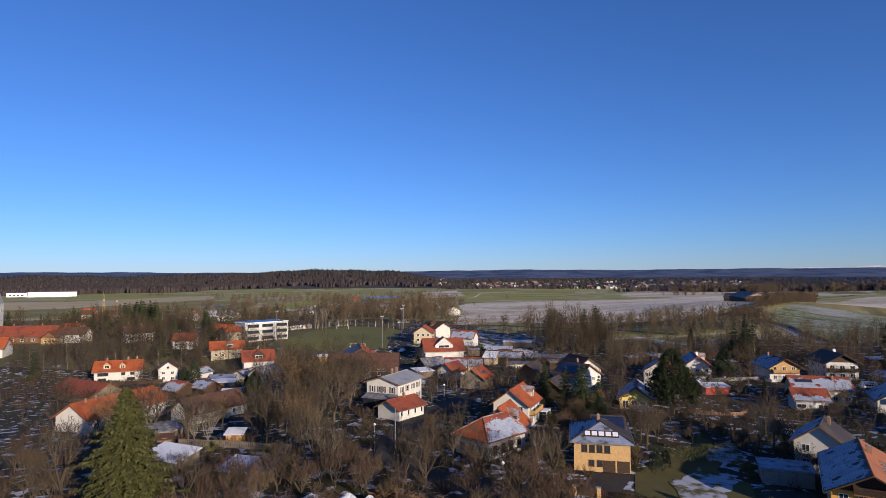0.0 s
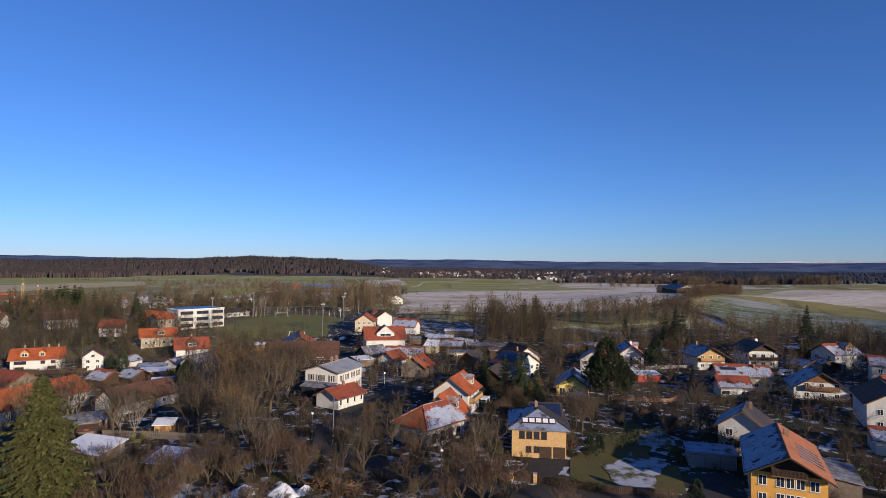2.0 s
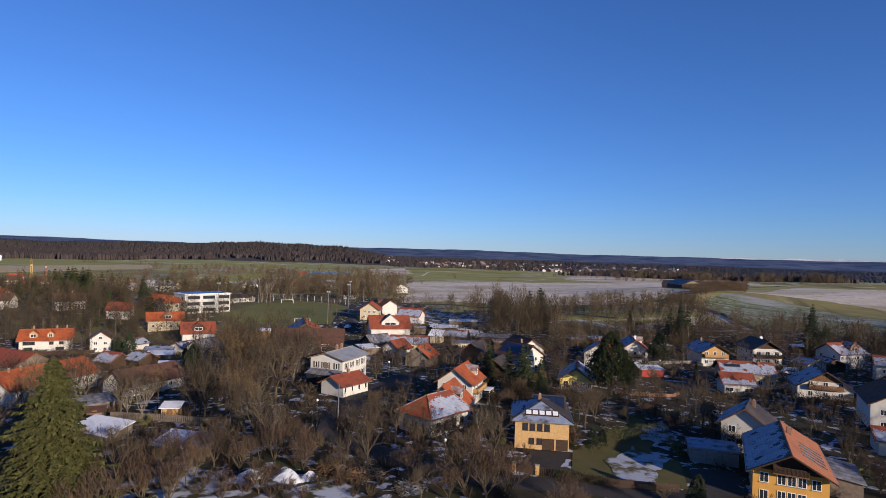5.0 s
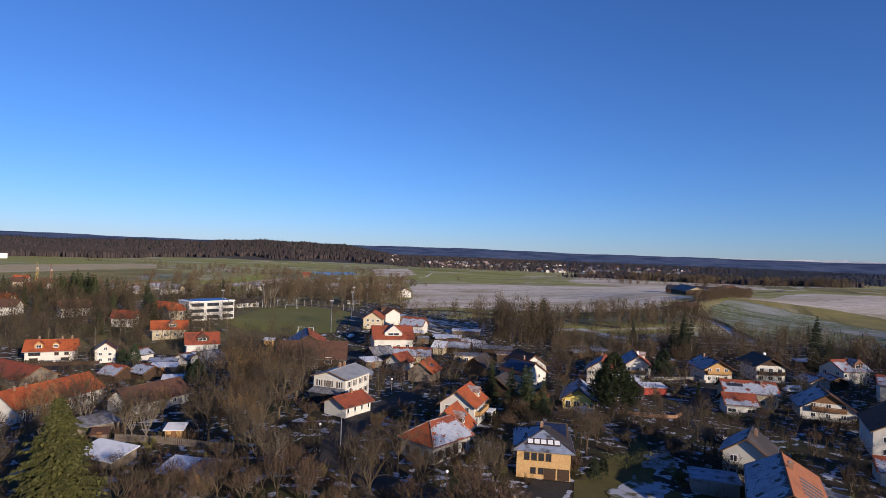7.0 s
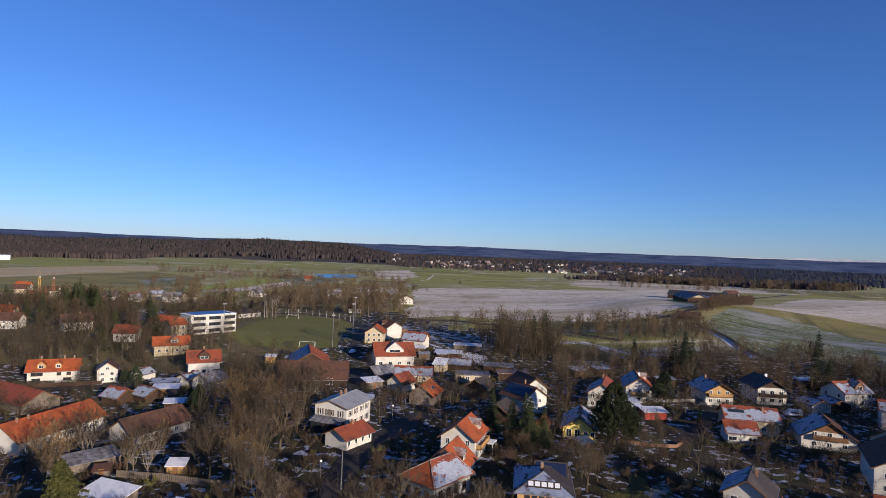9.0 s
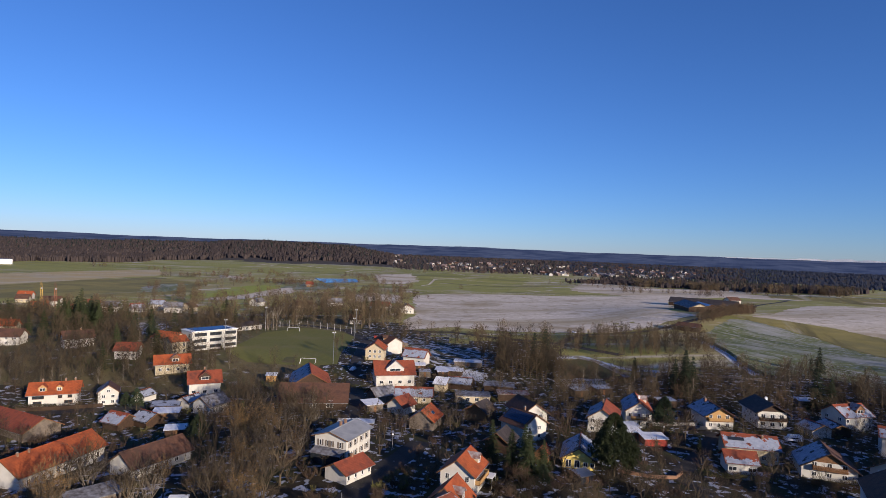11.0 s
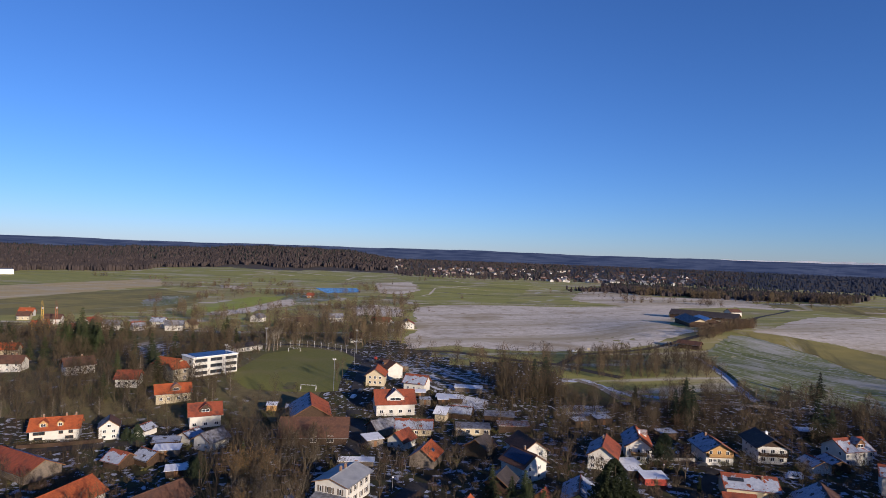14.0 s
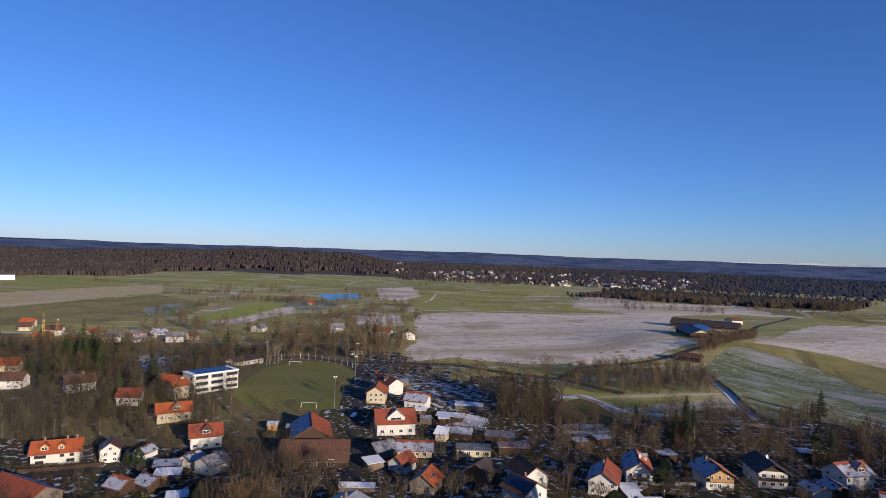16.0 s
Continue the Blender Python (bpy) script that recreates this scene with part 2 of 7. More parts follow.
M["twig"] = material("twig", (0.0599, 0.0433, 0.0235), (0.0989, 0.0732, 0.0407), 0.6, 0.9, random_value=0.3)
M["twig_gold"] = material("twig_gold", (0.164, 0.102, 0.0369), (0.23, 0.143, 0.0533), 0.6, 0.9, random_value=0.25)
M["twig_red"] = material("twig_red", (0.0744, 0.0449, 0.0268), (0.114, 0.0705, 0.0419), 0.6, 0.9, random_value=0.25)
M["needle"] = material("needle", (0.0195, 0.0292, 0.00977), (0.0418, 0.0523, 0.0153), 1.2, 0.85, random_value=0.25)
M["needle_warm"] = material("needle_warm", (0.030, 0.034, 0.008), (0.068, 0.066, 0.015), 1.2, 0.85, random_value=0.1)
M["needle_dark"] = material("needle_dark", (0.0148, 0.023, 0.0115), (0.0287, 0.041, 0.0164), 1.2, 0.85, random_value=0.25)
M["hedge_leaf"] = material("hedge_leaf", (0.0738, 0.0754, 0.018), (0.131, 0.119, 0.0328), 1.2, 0.9, random_value=0.2)
M["wood_bare"] = material("wood_bare", (0.0707, 0.0575, 0.0536), (0.111, 0.0869, 0.0767), 0.006, 0.95, (0.0555, 0.0485, 0.0474), 0.02, (0.45, 0.7), tones=((0.0666, 0.0555, 0.0536), (0.111, 0.0869, 0.0767)), spec=0.1, airy=0.65)
# bluish haze is put into the colour of these distant trees
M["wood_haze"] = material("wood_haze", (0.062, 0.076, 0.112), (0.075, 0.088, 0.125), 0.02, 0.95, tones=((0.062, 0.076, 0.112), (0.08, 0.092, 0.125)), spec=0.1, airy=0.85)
M["wood_dark"] = material("wood_dark", (0.0248, 0.0316, 0.0293), (0.0395, 0.0473, 0.0384), 0.05, 0.95, tones=((0.0225, 0.0282, 0.0271), (0.0507, 0.0564, 0.0451)), spec=0.1, airy=0.5)
# the haze of distance is painted into the ridges' blue base colour
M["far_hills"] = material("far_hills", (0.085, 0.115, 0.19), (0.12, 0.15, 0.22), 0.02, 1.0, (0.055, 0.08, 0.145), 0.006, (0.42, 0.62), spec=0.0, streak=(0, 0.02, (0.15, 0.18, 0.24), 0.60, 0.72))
M["far_peaks"] = material("far_peaks", (0.45, 0.5, 0.58), (0.75, 0.77, 0.8), 0.01, 1.0, spec=0.0)
M["red_paint"] = material("red_paint", (0.312, 0.041, 0.0246), (0.394, 0.0656, 0.041), 2, 0.7)
M["car_white"] = material("car_white", (0.75, 0.76, 0.78), (0.8, 0.8, 0.8), 1, 0.3, spec=0.5)
M["car_dark"] = material("car_dark", (0.0246, 0.0287, 0.0369), (0.041, 0.0451, 0.0533), 1, 0.3, spec=0.5)
M["tarp"] = material("tarp", (0.50, 0.52, 0.56), (0.60, 0.62, 0.66), 1.5, 0.7, (0.12, 0.11, 0.1), 0.9, (0.54, 0.66), 0.5, 5)
M["rubber"] = material("rubber", (0.0164, 0.0164, 0.0164), (0.0246, 0.0246, 0.0246), 1, 0.8)
M["crane_yellow"] = material("crane_yellow", (0.6, 0.36, 0.04), (0.68, 0.42, 0.06), 1, 0.5)


# ---- mesh helpers ----
def mesh_of(name, verts, faces, mats, index=None, flat=True):
    me = bpy.data.meshes.new(name)
    me.from_pydata([tuple(v) for v in verts], [], faces)
    for m in (mats if isinstance(mats, (list, tuple)) else [mats]):
        me.materials.append(M[m] if isinstance(m, str) else m)
    if index:
        me.polygons.foreach_set("material_index", index)
    me.update()
    return me


def part(name, me, parent, label="", at=None):
    ob = new(name, me)
    ob.parent = parent
    if at is not None:
        ob.matrix_local = at
    if label:
        ob["label"] = label
    return ob


def thing(name, x, y, z, yaw, label, category, group=""):
    ob = new(name)
    ob.matrix_world = pose(x, y, z, 0, 0, yaw)
    return tagged(ob, label, category, group)


def box(v, f, x0, x1, y0, y1, z0, z1):
    """Adds a box to a list of corners and one of faces."""
    k = len(v)
    v += [(x0, y0, z0), (x1, y0, z0), (x1, y1, z0), (x0, y1, z0), (x0, y0, z1), (x1, y0, z1), (x1, y1, z1), (x0, y1, z1)]
    f += [(k, k + 3, k + 2, k + 1), (k + 4, k + 5, k + 6, k + 7), (k, k + 1, k + 5, k + 4), (k + 1, k + 2, k + 6, k + 5),
          (k + 2, k + 3, k + 7, k + 6), (k + 3, k, k + 4, k + 7)]


def slab(v, f, quad, t):
    """Adds a plate of thickness t below a polygon."""
    q = [Vector(p) for p in quad]
    n = (q[1] - q[0]).cross(q[2] - q[0]).normalized()
    if n.z < 0:
        q.reverse()
        n = -n
    k, c = len(v), len(q)
    v += [tuple(p) for p in q] + [tuple(p - n * t) for p in q]
    f += [tuple(range(k, k + c)), tuple(range(k + 2 * c - 1, k + c - 1, -1))]
    f += [(k + i, k + c + i, k + c + (i + 1) % c, k + (i + 1) % c) for i in range(c)]


def tube(v, f, p, q, r0, r1, sides=4, cap=False):
    p, q = Vector(p), Vector(q)
    d = (q - p).normalized()
    a = d.orthogonal().normalized()
    b = d.cross(a)
    k = len(v)
    for c, r in ((p, r0), (q, r1)):
        for i in range(sides):
            u = 2 * math.pi * i / sides
            v.append(tuple(c + a * (r * math.cos(u)) + b * (r * math.sin(u))))
    f += [(k + i, k + (i + 1) % sides, k + sides + (i + 1) % sides, k + sides + i) for i in range(sides)]
    if cap:
        f.append(tuple(range(k + sides, k + 2 * sides)))


def box_mesh(name, size, m, off=(0, 0, 0)):
    v, f = [], []
    box(v, f, off[0] - size[0] / 2, off[0] + size[0] / 2, off[1] - size[1] / 2, off[1] + size[1] / 2, off[2], off[2] + size[2])
    return mesh_of(name, v, f, m)


# ---- ground ----
GROUND = [(15, 105, -0.5), (60, 105, -2), (-25, 152, 0.3), (0, 120, -0.5), (5, 145, -0.5), (30, 197, 0), (62, 205, -1.5),
          (95, 205, 0), (115, 208, 0), (145, 215, -1), (85, 165, -1.5), (108, 172, -1.5), (-145, 207, -5), (-128, 217, -5),
          (-93, 226, -4.5), (-110, 180, -6), (-65, 152, -3.5), (-117, 300, 1), (-20, 245, -3.3), (-2, 212, -3), (-37, 290, 2)]
GROUND += [(-16, 305, 1.5), (-60, 255, -3), (-40, 216, -2), (-167, 294, 2), (-28, 500, 1), (150, 340, 6), (139, 277, 4),
           (200, 480, 13), (36, 468, 2), (90, 400, 3), (-30, 80, -1), (30, 60, -1.5), (-60, 90, -2), (90, 90, -2), (0, 0, -2)]
GROUND += [(-300, 600, -1), (-500, 1000, 0), (0, 1000, 2), (300, 900, 8), (600, 800, 13), (400, 550, 13), (-600, 1600, 0),
           (0, 1600, 0), (600, 1500, 6), (250, 300, 7), (-300, 300, 0), (-250, 150, -5), (1500, 1500, 8), (-1500, 1500, 2)]


def smooth(a, b, v):
    u = min(1.0, max(0.0, (v - a) / (b - a)))
    return u * u * (3 - 2 * u)


def ground_z(x, y):
    """Height of the ground: a gentle valley floor with wooded hills behind it."""
    s = w = 0.0
    for gx, gy, gz in GROUND:
        k = 1.0 / ((x - gx) ** 2 + (y - gy) ** 2 + 220.0) ** 1.6
        s, w = s + k * gz, w + k
    z = s / w
    d, a = math.hypot(x, y), math.degrees(math.atan2(x, y))
    hill = smooth(1650, 2600, d) * (1 - smooth(3000, 3800, d))
    z += hill * (16 + (8 + 26 * math.exp(-((a + 15) / 11) ** 2) + 2.5 * math.sin(a * 0.6) + 1.5 * math.sin(a * 1.7)) * (1 - smooth(-11.0, -5.5, a)))
    z += 7 * math.exp(-((x - 10) / 150) ** 2 - ((y - 1180) / 170) ** 2) + 5 * math.exp(-((x + 430) / 130) ** 2 - ((y - 1420) / 140) ** 2)
    return z


def lines(stops):
    out = []
    for a, b, s in stops:
        k = max(1, round((b - a) / s))
        out += [a + (b - a) * i / k for i in range(k)]
    return out + [stops[-1][1]]


XS = lines([(-3200, -1500, 130), (-1500, -420, 60), (-420, 420, 12), (420, 1500, 60), (1500, 3200, 130)])
YS = lines([(-600, 0, 60), (0, 640, 12), (640, 1600, 40), (1600, 3600, 80)])
gv = [(x, y, ground_z(x, y)) for y in YS for x in XS]
nx = len(XS)
gf, gi = [], []
for j in range(len(YS) - 1):
    for i in range(nx - 1):
        gf.append((j * nx + i, j * nx + i + 1, (j + 1) * nx + i + 1, (j + 1) * nx + i))
        cx, cy = (XS[i] + XS[i + 1]) / 2, (YS[j] + YS[j + 1]) / 2
        d = math.hypot(cx, cy)
        edge = 445 - 95 * smooth(-40, 10, cx) - 62 * smooth(40, 75, cx) + 10 * math.sin(cx * 0.05)
        gi.append(2 if d > 1700 else ((3 if cx < -58 and cy > 232 else 0) if cy < edge else 1))
ground = tagged(new("ground", mesh_of("ground", gv, gf, ["garden", "meadow", "forest_floor", "rough_grass"], gi)),
                "winter ground of brown gardens, meadows and fields with frost", "ground", kind="structure")
for p in ground.data.polygons:
    p.use_smooth = True


# far blue ridges and snowy mountains behind everything
rv, rf, ri = [], [], []
cols = [-58 + i * 0.5 for i in range(213)]
for a in cols:
    top = 71 + 9 * smooth(-26, -4, a) + 4 * math.exp(-((a - 3) / 9) ** 2) + 2.2 * math.sin(a * 0.33 + 1) + 1.6 * math.sin(a * 0.9) + 0.9 * math.sin(a * 2.7) + 4 * smooth(18, 34, a)
    for d, z in ((3300, -10), (3900, top * 0.42 + 5 * math.sin(a * 0.5)), (4400, top * 0.78), (4700, top), (4740, top * 0.6)):
        rv.append((d * math.sin(radians(a)), d * math.cos(radians(a)), z))
for i in range(len(cols) - 1):
    for j in range(4):
        rf.append((i * 5 + j, i * 5 + 5 + j, i * 5 + 6 + j, i * 5 + j + 1))
tagged(new("backdrop", mesh_of("backdrop", rv, rf, "far_hills")), "far wooded ridges, distance haze painted in blue", "hills", kind="structure")
pv, pf = [], []
PK = random.Random(4)
for i in range(60):
    a = 24 + i * 0.4
    z = 86 + 13 * PK.random() * smooth(24, 34, a) + 4 * smooth(26, 36, a)
    for zz in (40, z):
        pv.append((4850 * math.sin(radians(a)), 4850 * math.cos(radians(a)), zz))
    if i:
        pf.append((2 * i - 2, 2 * i, 2 * i + 1, 2 * i - 1))
tagged(new("backdrop", mesh_of("backdrop", pv, pf, "far_peaks")), "snowy mountains on the horizon", "mountains", kind="structure")

PLOTS, LANES, OPEN = [], [], []


def sheet(name, poly, m, lift, label, category="field", kind="structure"):
    """A field or road draped over the ground: the outline cut along the ground's own lines."""
    if name != "snow_patch":
        OPEN.append(poly)
    bm = bmesh.new()
    if name in ("snow_patch", "field"):
        rough, edge = random.Random(int(abs(poly[0][0]) * 7)), []
        for (ax, ay), (bx, by) in zip(poly, poly[1:] + poly[:1]):
            far = smooth(200, 700, ay)
            n, e = max(1, round(math.dist((ax, ay), (bx, by)) / (1.3 + 9 * far))), (0.55 if name == "snow_patch" else 0.2) + 4.0 * far
            edge += [(ax + (bx - ax) * i / n + rough.uniform(-e, e), ay + (by - ay) * i / n + rough.uniform(-e, e)) for i in range(n)]
        poly = edge
    bm.faces.new([bm.verts.new((x, y, 0)) for x, y in poly])
    bmesh.ops.triangulate(bm, faces=bm.faces[:])
    x0, x1 = min(p[0] for p in poly), max(p[0] for p in poly)
    y0, y1 = min(p[1] for p in poly), max(p[1] for p in poly)
    for k, grid, lo, hi in ((0, XS, x0, x1), (1, YS, y0, y1)):
        for c in grid:
            if lo < c < hi:
                co, no = ((c, 0, 0), (1, 0, 0)) if k == 0 else ((0, c, 0), (0, 1, 0))
                bmesh.ops.bisect_plane(bm, geom=bm.verts[:] + bm.edges[:] + bm.faces[:], plane_co=co, plane_no=no)
    for w in bm.verts:
        w.co.z = ground_z(w.co.x, w.co.y) + lift
    bmesh.ops.recalc_face_normals(bm, faces=bm.faces[:])
    me = bpy.data.meshes.new(name)
    bm.to_mesh(me)
    bm.free()
    me.materials.append(M[m])
    for p in me.polygons:
        p.use_smooth = True
        if p.normal.z < 0:
            p.flip()
    return tagged(new(name, me), label, category, kind=kind)


def strip(name, pts, width, m, lift, label, category="road"):
    """A road or path along a line of points."""
    LANES.append((pts, width))
    left, right = [], []
    for i, (x, y) in enumerate(pts):
        a, b = pts[max(0, i - 1)], pts[min(len(pts) - 1, i + 1)]
        d = Vector((b[0] - a[0], b[1] - a[1])).normalized()
        left.append((x - d.y * width / 2, y + d.x * width / 2))
        right.append((x + d.y * width / 2, y - d.x * width / 2))
    fine_v, fine_f = [], []
    for i in range(len(pts) - 1):
        n = max(1, round(math.dist(pts[i], pts[i + 1]) / 4))
        for j in range(n + 1):
            u = j / n
            for s in (left, right):
                x, y = s[i][0] * (1 - u) + s[i + 1][0] * u, s[i][1] * (1 - u) + s[i + 1][1] * u
                fine_v.append((x, y, ground_z(x, y) + lift))
            if j:
                k = len(fine_v)
                fine_f.append((k - 4, k - 3, k - 1, k - 2))
    ob = new(name, mesh_of(name, fine_v, fine_f, m))
    for p in ob.data.polygons:
        if p.normal.z < 0:
            p.flip()
    return tagged(ob, label, category, kind="structure")


sheet("field", [(-36, 453), (-29, 491), (-44, 681), (1, 747), (138, 737), (275, 749), (183, 503), (192, 463), (111, 413), (71, 401), (35, 404), (1, 419), (-29, 399)],
      "field_frost", 0.10, "pale frosted stubble field beside the village")
sheet("field", [(242, 483), (316, 569), (407, 657), (496, 689), (700, 700), (461, 420), (277, 328), (299, 414), (288, 450), (266, 470)],
      "field_frost", 0.10, "frosted ploughed field with pale furrows")
sheet("field", [(219, 472), (240, 479), (264, 467), (287, 448), (298, 412), (276, 326), (232, 274), (238, 328), (246, 406), (226, 451)],
      "field_olive", 0.14, "strip of brownish winter grass between two fields")
sheet("field", [(161, 379), (174, 407), (213, 451), (225, 449), (245, 405), (237, 327), (231, 273), (205, 241), (191, 263), (172, 283), (143, 277)],
      "field_frost_green", 0.10, "green meadow whitened by frost")
sheet("field", [(-700, 760), (-611, 782), (-562, 949), (-525, 1047), (-441, 888), (-464, 766), (-485, 622), (-560, 560)],
      "field_tan", 0.12, "bare tan field in the sun")
sheet("field", [(-560, 553), (-485, 614), (-459, 756), (-426, 837), (-318, 755), (-284, 637), (-301, 565), (-383, 500), (-430, 470)],
      "field_olive", 0.14, "olive brown winter meadow")
sheet("field", [(-261, 575), (-275, 641), (-261, 760), (-227, 792), (-215, 740), (-229, 616), (-250, 562)], "field_green", 0.14, "bright green winter crop field")
sheet("snow_patch", [(455, 882), (507, 832), (608, 846), (622, 792), (582, 740), (552, 768), (454, 745), (410, 753)], "field_frost_green", 0.12, "frosted meadow in front of the wood", "field")
sheet("lawn", [(25, 108), (33, 120), (46, 133), (42, 139), (48, 121), (40, 94), (27, 94), (23, 99)], "lawn", 0.03, "mossy green lawn beside a brick house", "lawn")
sheet("lawn", [(57, 307), (71, 316), (80, 300), (80, 279), (69, 270), (54, 272)], "lawn", 0.05, "sunlit grassy mound", "lawn")
sheet("field", [(-840, 1073), (-855, 1170), (-690, 1273), (-760, 1507), (-613, 1680), (-527, 1640), (-395, 1117), (-551, 1086), (-564, 913), (-598, 766)],
      "field_far", 0.10, "bright green winter crop in the sun")
sheet("field", [(-395, 1120), (-423, 1443), (-336, 1600), (-240, 1640), (-120, 1650), (-167, 1497), (-162, 1300), (-230, 1100), (-300, 1000)], "field_far", 0.10, "green meadow before the wooded hill")
sheet("field", [(-162, 1504), (-100, 1660), (-38, 1603), (23, 1261), (175, 1382), (157, 1156), (67, 767), (-39, 715), (-62, 781), (-56, 997)], "field_far", 0.12, "gently rising green meadow with pale tracks")
sheet("field", [(163, 831), (247, 1108), (326, 939), (454, 888), (584, 809), (512, 709), (373, 791), (245, 733)], "field_frost", 0.12, "frosted meadow before a wood")
sheet("snow_patch", [(-982, 1327), (-884, 1385), (-793, 1451), (-743, 1366), (-814, 1276), (-882, 1193), (-990, 1180), (-1080, 1240)], "field_frost", 0.2, "white frosted strip below the wood", "field")
sheet("field", [(d * math.sin(radians(a)), d * math.cos(radians(a))) for d, a in ((1560, -46), (1560, -38), (1600, -34), (1660, -29), (1740, -29), (1720, -34), (1740, -38), (1760, -46))], "field_frost", 0.2, "frosted clearing among woods")
sheet("field", [(-244, 555), (-226, 609), (-210, 735), (-202, 744), (-181, 670), (-213, 555)], "field_frost", 0.16, "frosted verge along a green crop")
sheet("snow_patch", [(-384, 958), (-324, 925), (-314, 871), (-355, 896)], "field_frost", 0.2, "pale frosted hollow in a meadow", "field")
sheet("snow_patch", [(-353, 660), (-360, 730), (-330, 748), (-306, 640), (-312, 596)], "field_frost_green", 0.2, "frost lying in a wet meadow", "field")
sheet("snow_patch", [(-119, 668), (-100, 711), (-57, 672), (-52, 594), (-97, 583)], "field_frost", 0.14, "frosted meadow beside gardens", "field")
sheet("snow_patch", [(-148, 1110), (-82, 1150), (-55, 963), (-76, 872), (-111, 881)], "field_frost", 0.16, "frosted meadow by a pond", "field")
sheet("snow_patch", [(-250, 840), (-180, 850), (-150, 790), (-165, 700), (-230, 730)], "field_frost_green", 0.12, "frosted reed meadow", "field")
sheet("snow_patch", [(331, 875), (467, 898), (515, 999), (402, 967), (300, 930)], "field_frost", 0.2, "white meadow before a dark wood", "field")
sheet("field", [(424, 800), (497, 696), (590, 730), (640, 800), (496, 800), (449, 840)], "field_olive", 0.2, "streaked green and brown meadow")
sheet("snow_patch", [(-38, 371), (-5, 342), (20, 332), (24, 300), (18, 286), (-4, 283), (-24, 322), (-34, 345)], "snow_thin", 0.05, "snow lying in the shade behind houses", "snow")
sheet("snow_patch", [(-4, 276), (6, 280), (19, 277), (17, 262), (-1, 264)], "snow", 0.05, "snow in a yard behind a house", "snow")
sheet("snow_patch", [(52, 271), (69, 273), (72, 262), (60, 255), (50, 258)], "snow", 0.06, "blue shaded snow below a mound", "snow")
sheet("snow_patch", [(52, 303), (58, 322), (74, 320), (84, 300), (90, 290), (106, 284), (104, 281), (87, 286), (79, 300), (71, 315), (61, 315)], "snow", 0.07, "snow along a path over a mound", "snow")
strip("snow_patch", [(159.5, 389), (155, 360), (149, 318), (144, 286), (142.5, 277)], 4.2, "snow", 0.16, "snow lying in a shaded ditch", "snow")
sheet("snow_patch", [(50, 133), (49, 122), (43, 110), (38, 101), (34, 93.5), (29, 97), (30, 104), (37, 112), (44, 126)], "snow_lawn", 0.05, "snow left on a shaded lawn", "snow")
sheet("snow_patch", [(-46, 84), (-47, 92), (-42, 98), (-34, 94), (-25, 95), (-14, 92), (-8, 86), (-14, 78), (-30, 76)], "snow_thin", 0.04, "thin snow on rough ground", "snow")
sheet("yard", [(44.5, 104), (53, 105), (49, 92.5), (40, 92)], "asphalt", 0.055, "dark paved yard before a garage", "yard")
sheet("yard", [(17.5, 107.5), (24.5, 107), (20, 97), (13.5, 96.9)], "asphalt", 0.055, "paved drive before a brick house", "yard")
sheet("water", [(-224, 950), (-161, 972), (-140, 888), (-185, 852)], "water", 0.2, "small blue pond among fields", "pond")
for pts, wide in (([(-308, 1126), (-210, 1165), (-130, 1397), (-42, 1282), (22, 1132)], 5), ([(-221, 1209), (-228, 1337), (-180, 1500), (-114, 1660)], 6), ([(-45, 860), (-36, 890), (-32, 1008), (30, 1078), (169, 1226)], 4),
                  ([(-499, 1408), (-425, 1350), (-353, 1288)], 7), ([(-514, 1586), (-392, 1430), (-300, 1360)], 8), ([(-591, 757), (-557, 804), (-525, 879), (-493, 984)], 3), ([(-41, 1058), (60, 1000), (160, 1040)], 3),
                  ([(-620, 1180), (-540, 1150), (-470, 1190), (-400, 1160)], 4), ([(-470, 1080), (-400, 1040), (-330, 1050), (-250, 1010)], 3), ([(-56, 720), (-30, 748), (60, 762), (138, 752), (275, 763)], 4)):
    strip("path", pts, wide, "field_frost", 0.25, "pale frosted track over a meadow", "path")
for pts in ([(-330, 1180), (-250, 1150), (-180, 1190)], [(-60, 1190), (40, 1150), (110, 1180)], [(-20, 940), (60, 900), (150, 930)], [(-440, 960), (-390, 930), (-330, 960)], [(-700, 1120), (-600, 1090), (-500, 1100)]):
    strip("ditch", pts, 5, "forest_floor", 0.22, "dark strip across a meadow", "ditch")
sheet("football_pitch", [(-52, 279), (-95, 279), (-112, 295), (-115, 365), (-97, 393), (-73, 384), (-58, 364), (-55, 304)], "pitch_grass", 0.06, "flat dark green football pitch", "sports field")
strip("road", [(60, 88), (35, 90), (21, 92), (9, 93), (2, 98), (-6, 101), (-14, 108), (-22, 116), (-34, 122)], 5.5, "asphalt", 0.05, "grey asphalt village street")
strip("road", [(-22, 116), (-21, 125), (-18, 144), (-11, 159), (-6, 176)], 6.5, "asphalt", 0.06, "shaded asphalt side street")
strip("road", [(-32, 200), (-32, 222), (-41, 257), (-45, 304), (-49, 351), (-69, 390), (-100, 406), (-124, 400)], 6, "asphalt", 0.06, "street along the football pitch")
strip("road", [(-70, 392), (-29, 393), (1, 395), (36, 371), (66, 357), (94, 323)], 6, "asphalt", 0.08, "shaded road at the edge of the village")
strip("road", [(66, 357), (76, 374), (87, 394), (118, 410), (160, 431), (187, 447), (222, 480), (318, 626), (426, 756)], 5, "asphalt", 0.2, "country road to the farm")
strip("path", [(51, 324), (68, 320), (77, 307), (82, 283), (102, 277), (160, 262)], 4, "gravel", 0.08, "frosted gravel path", "path")
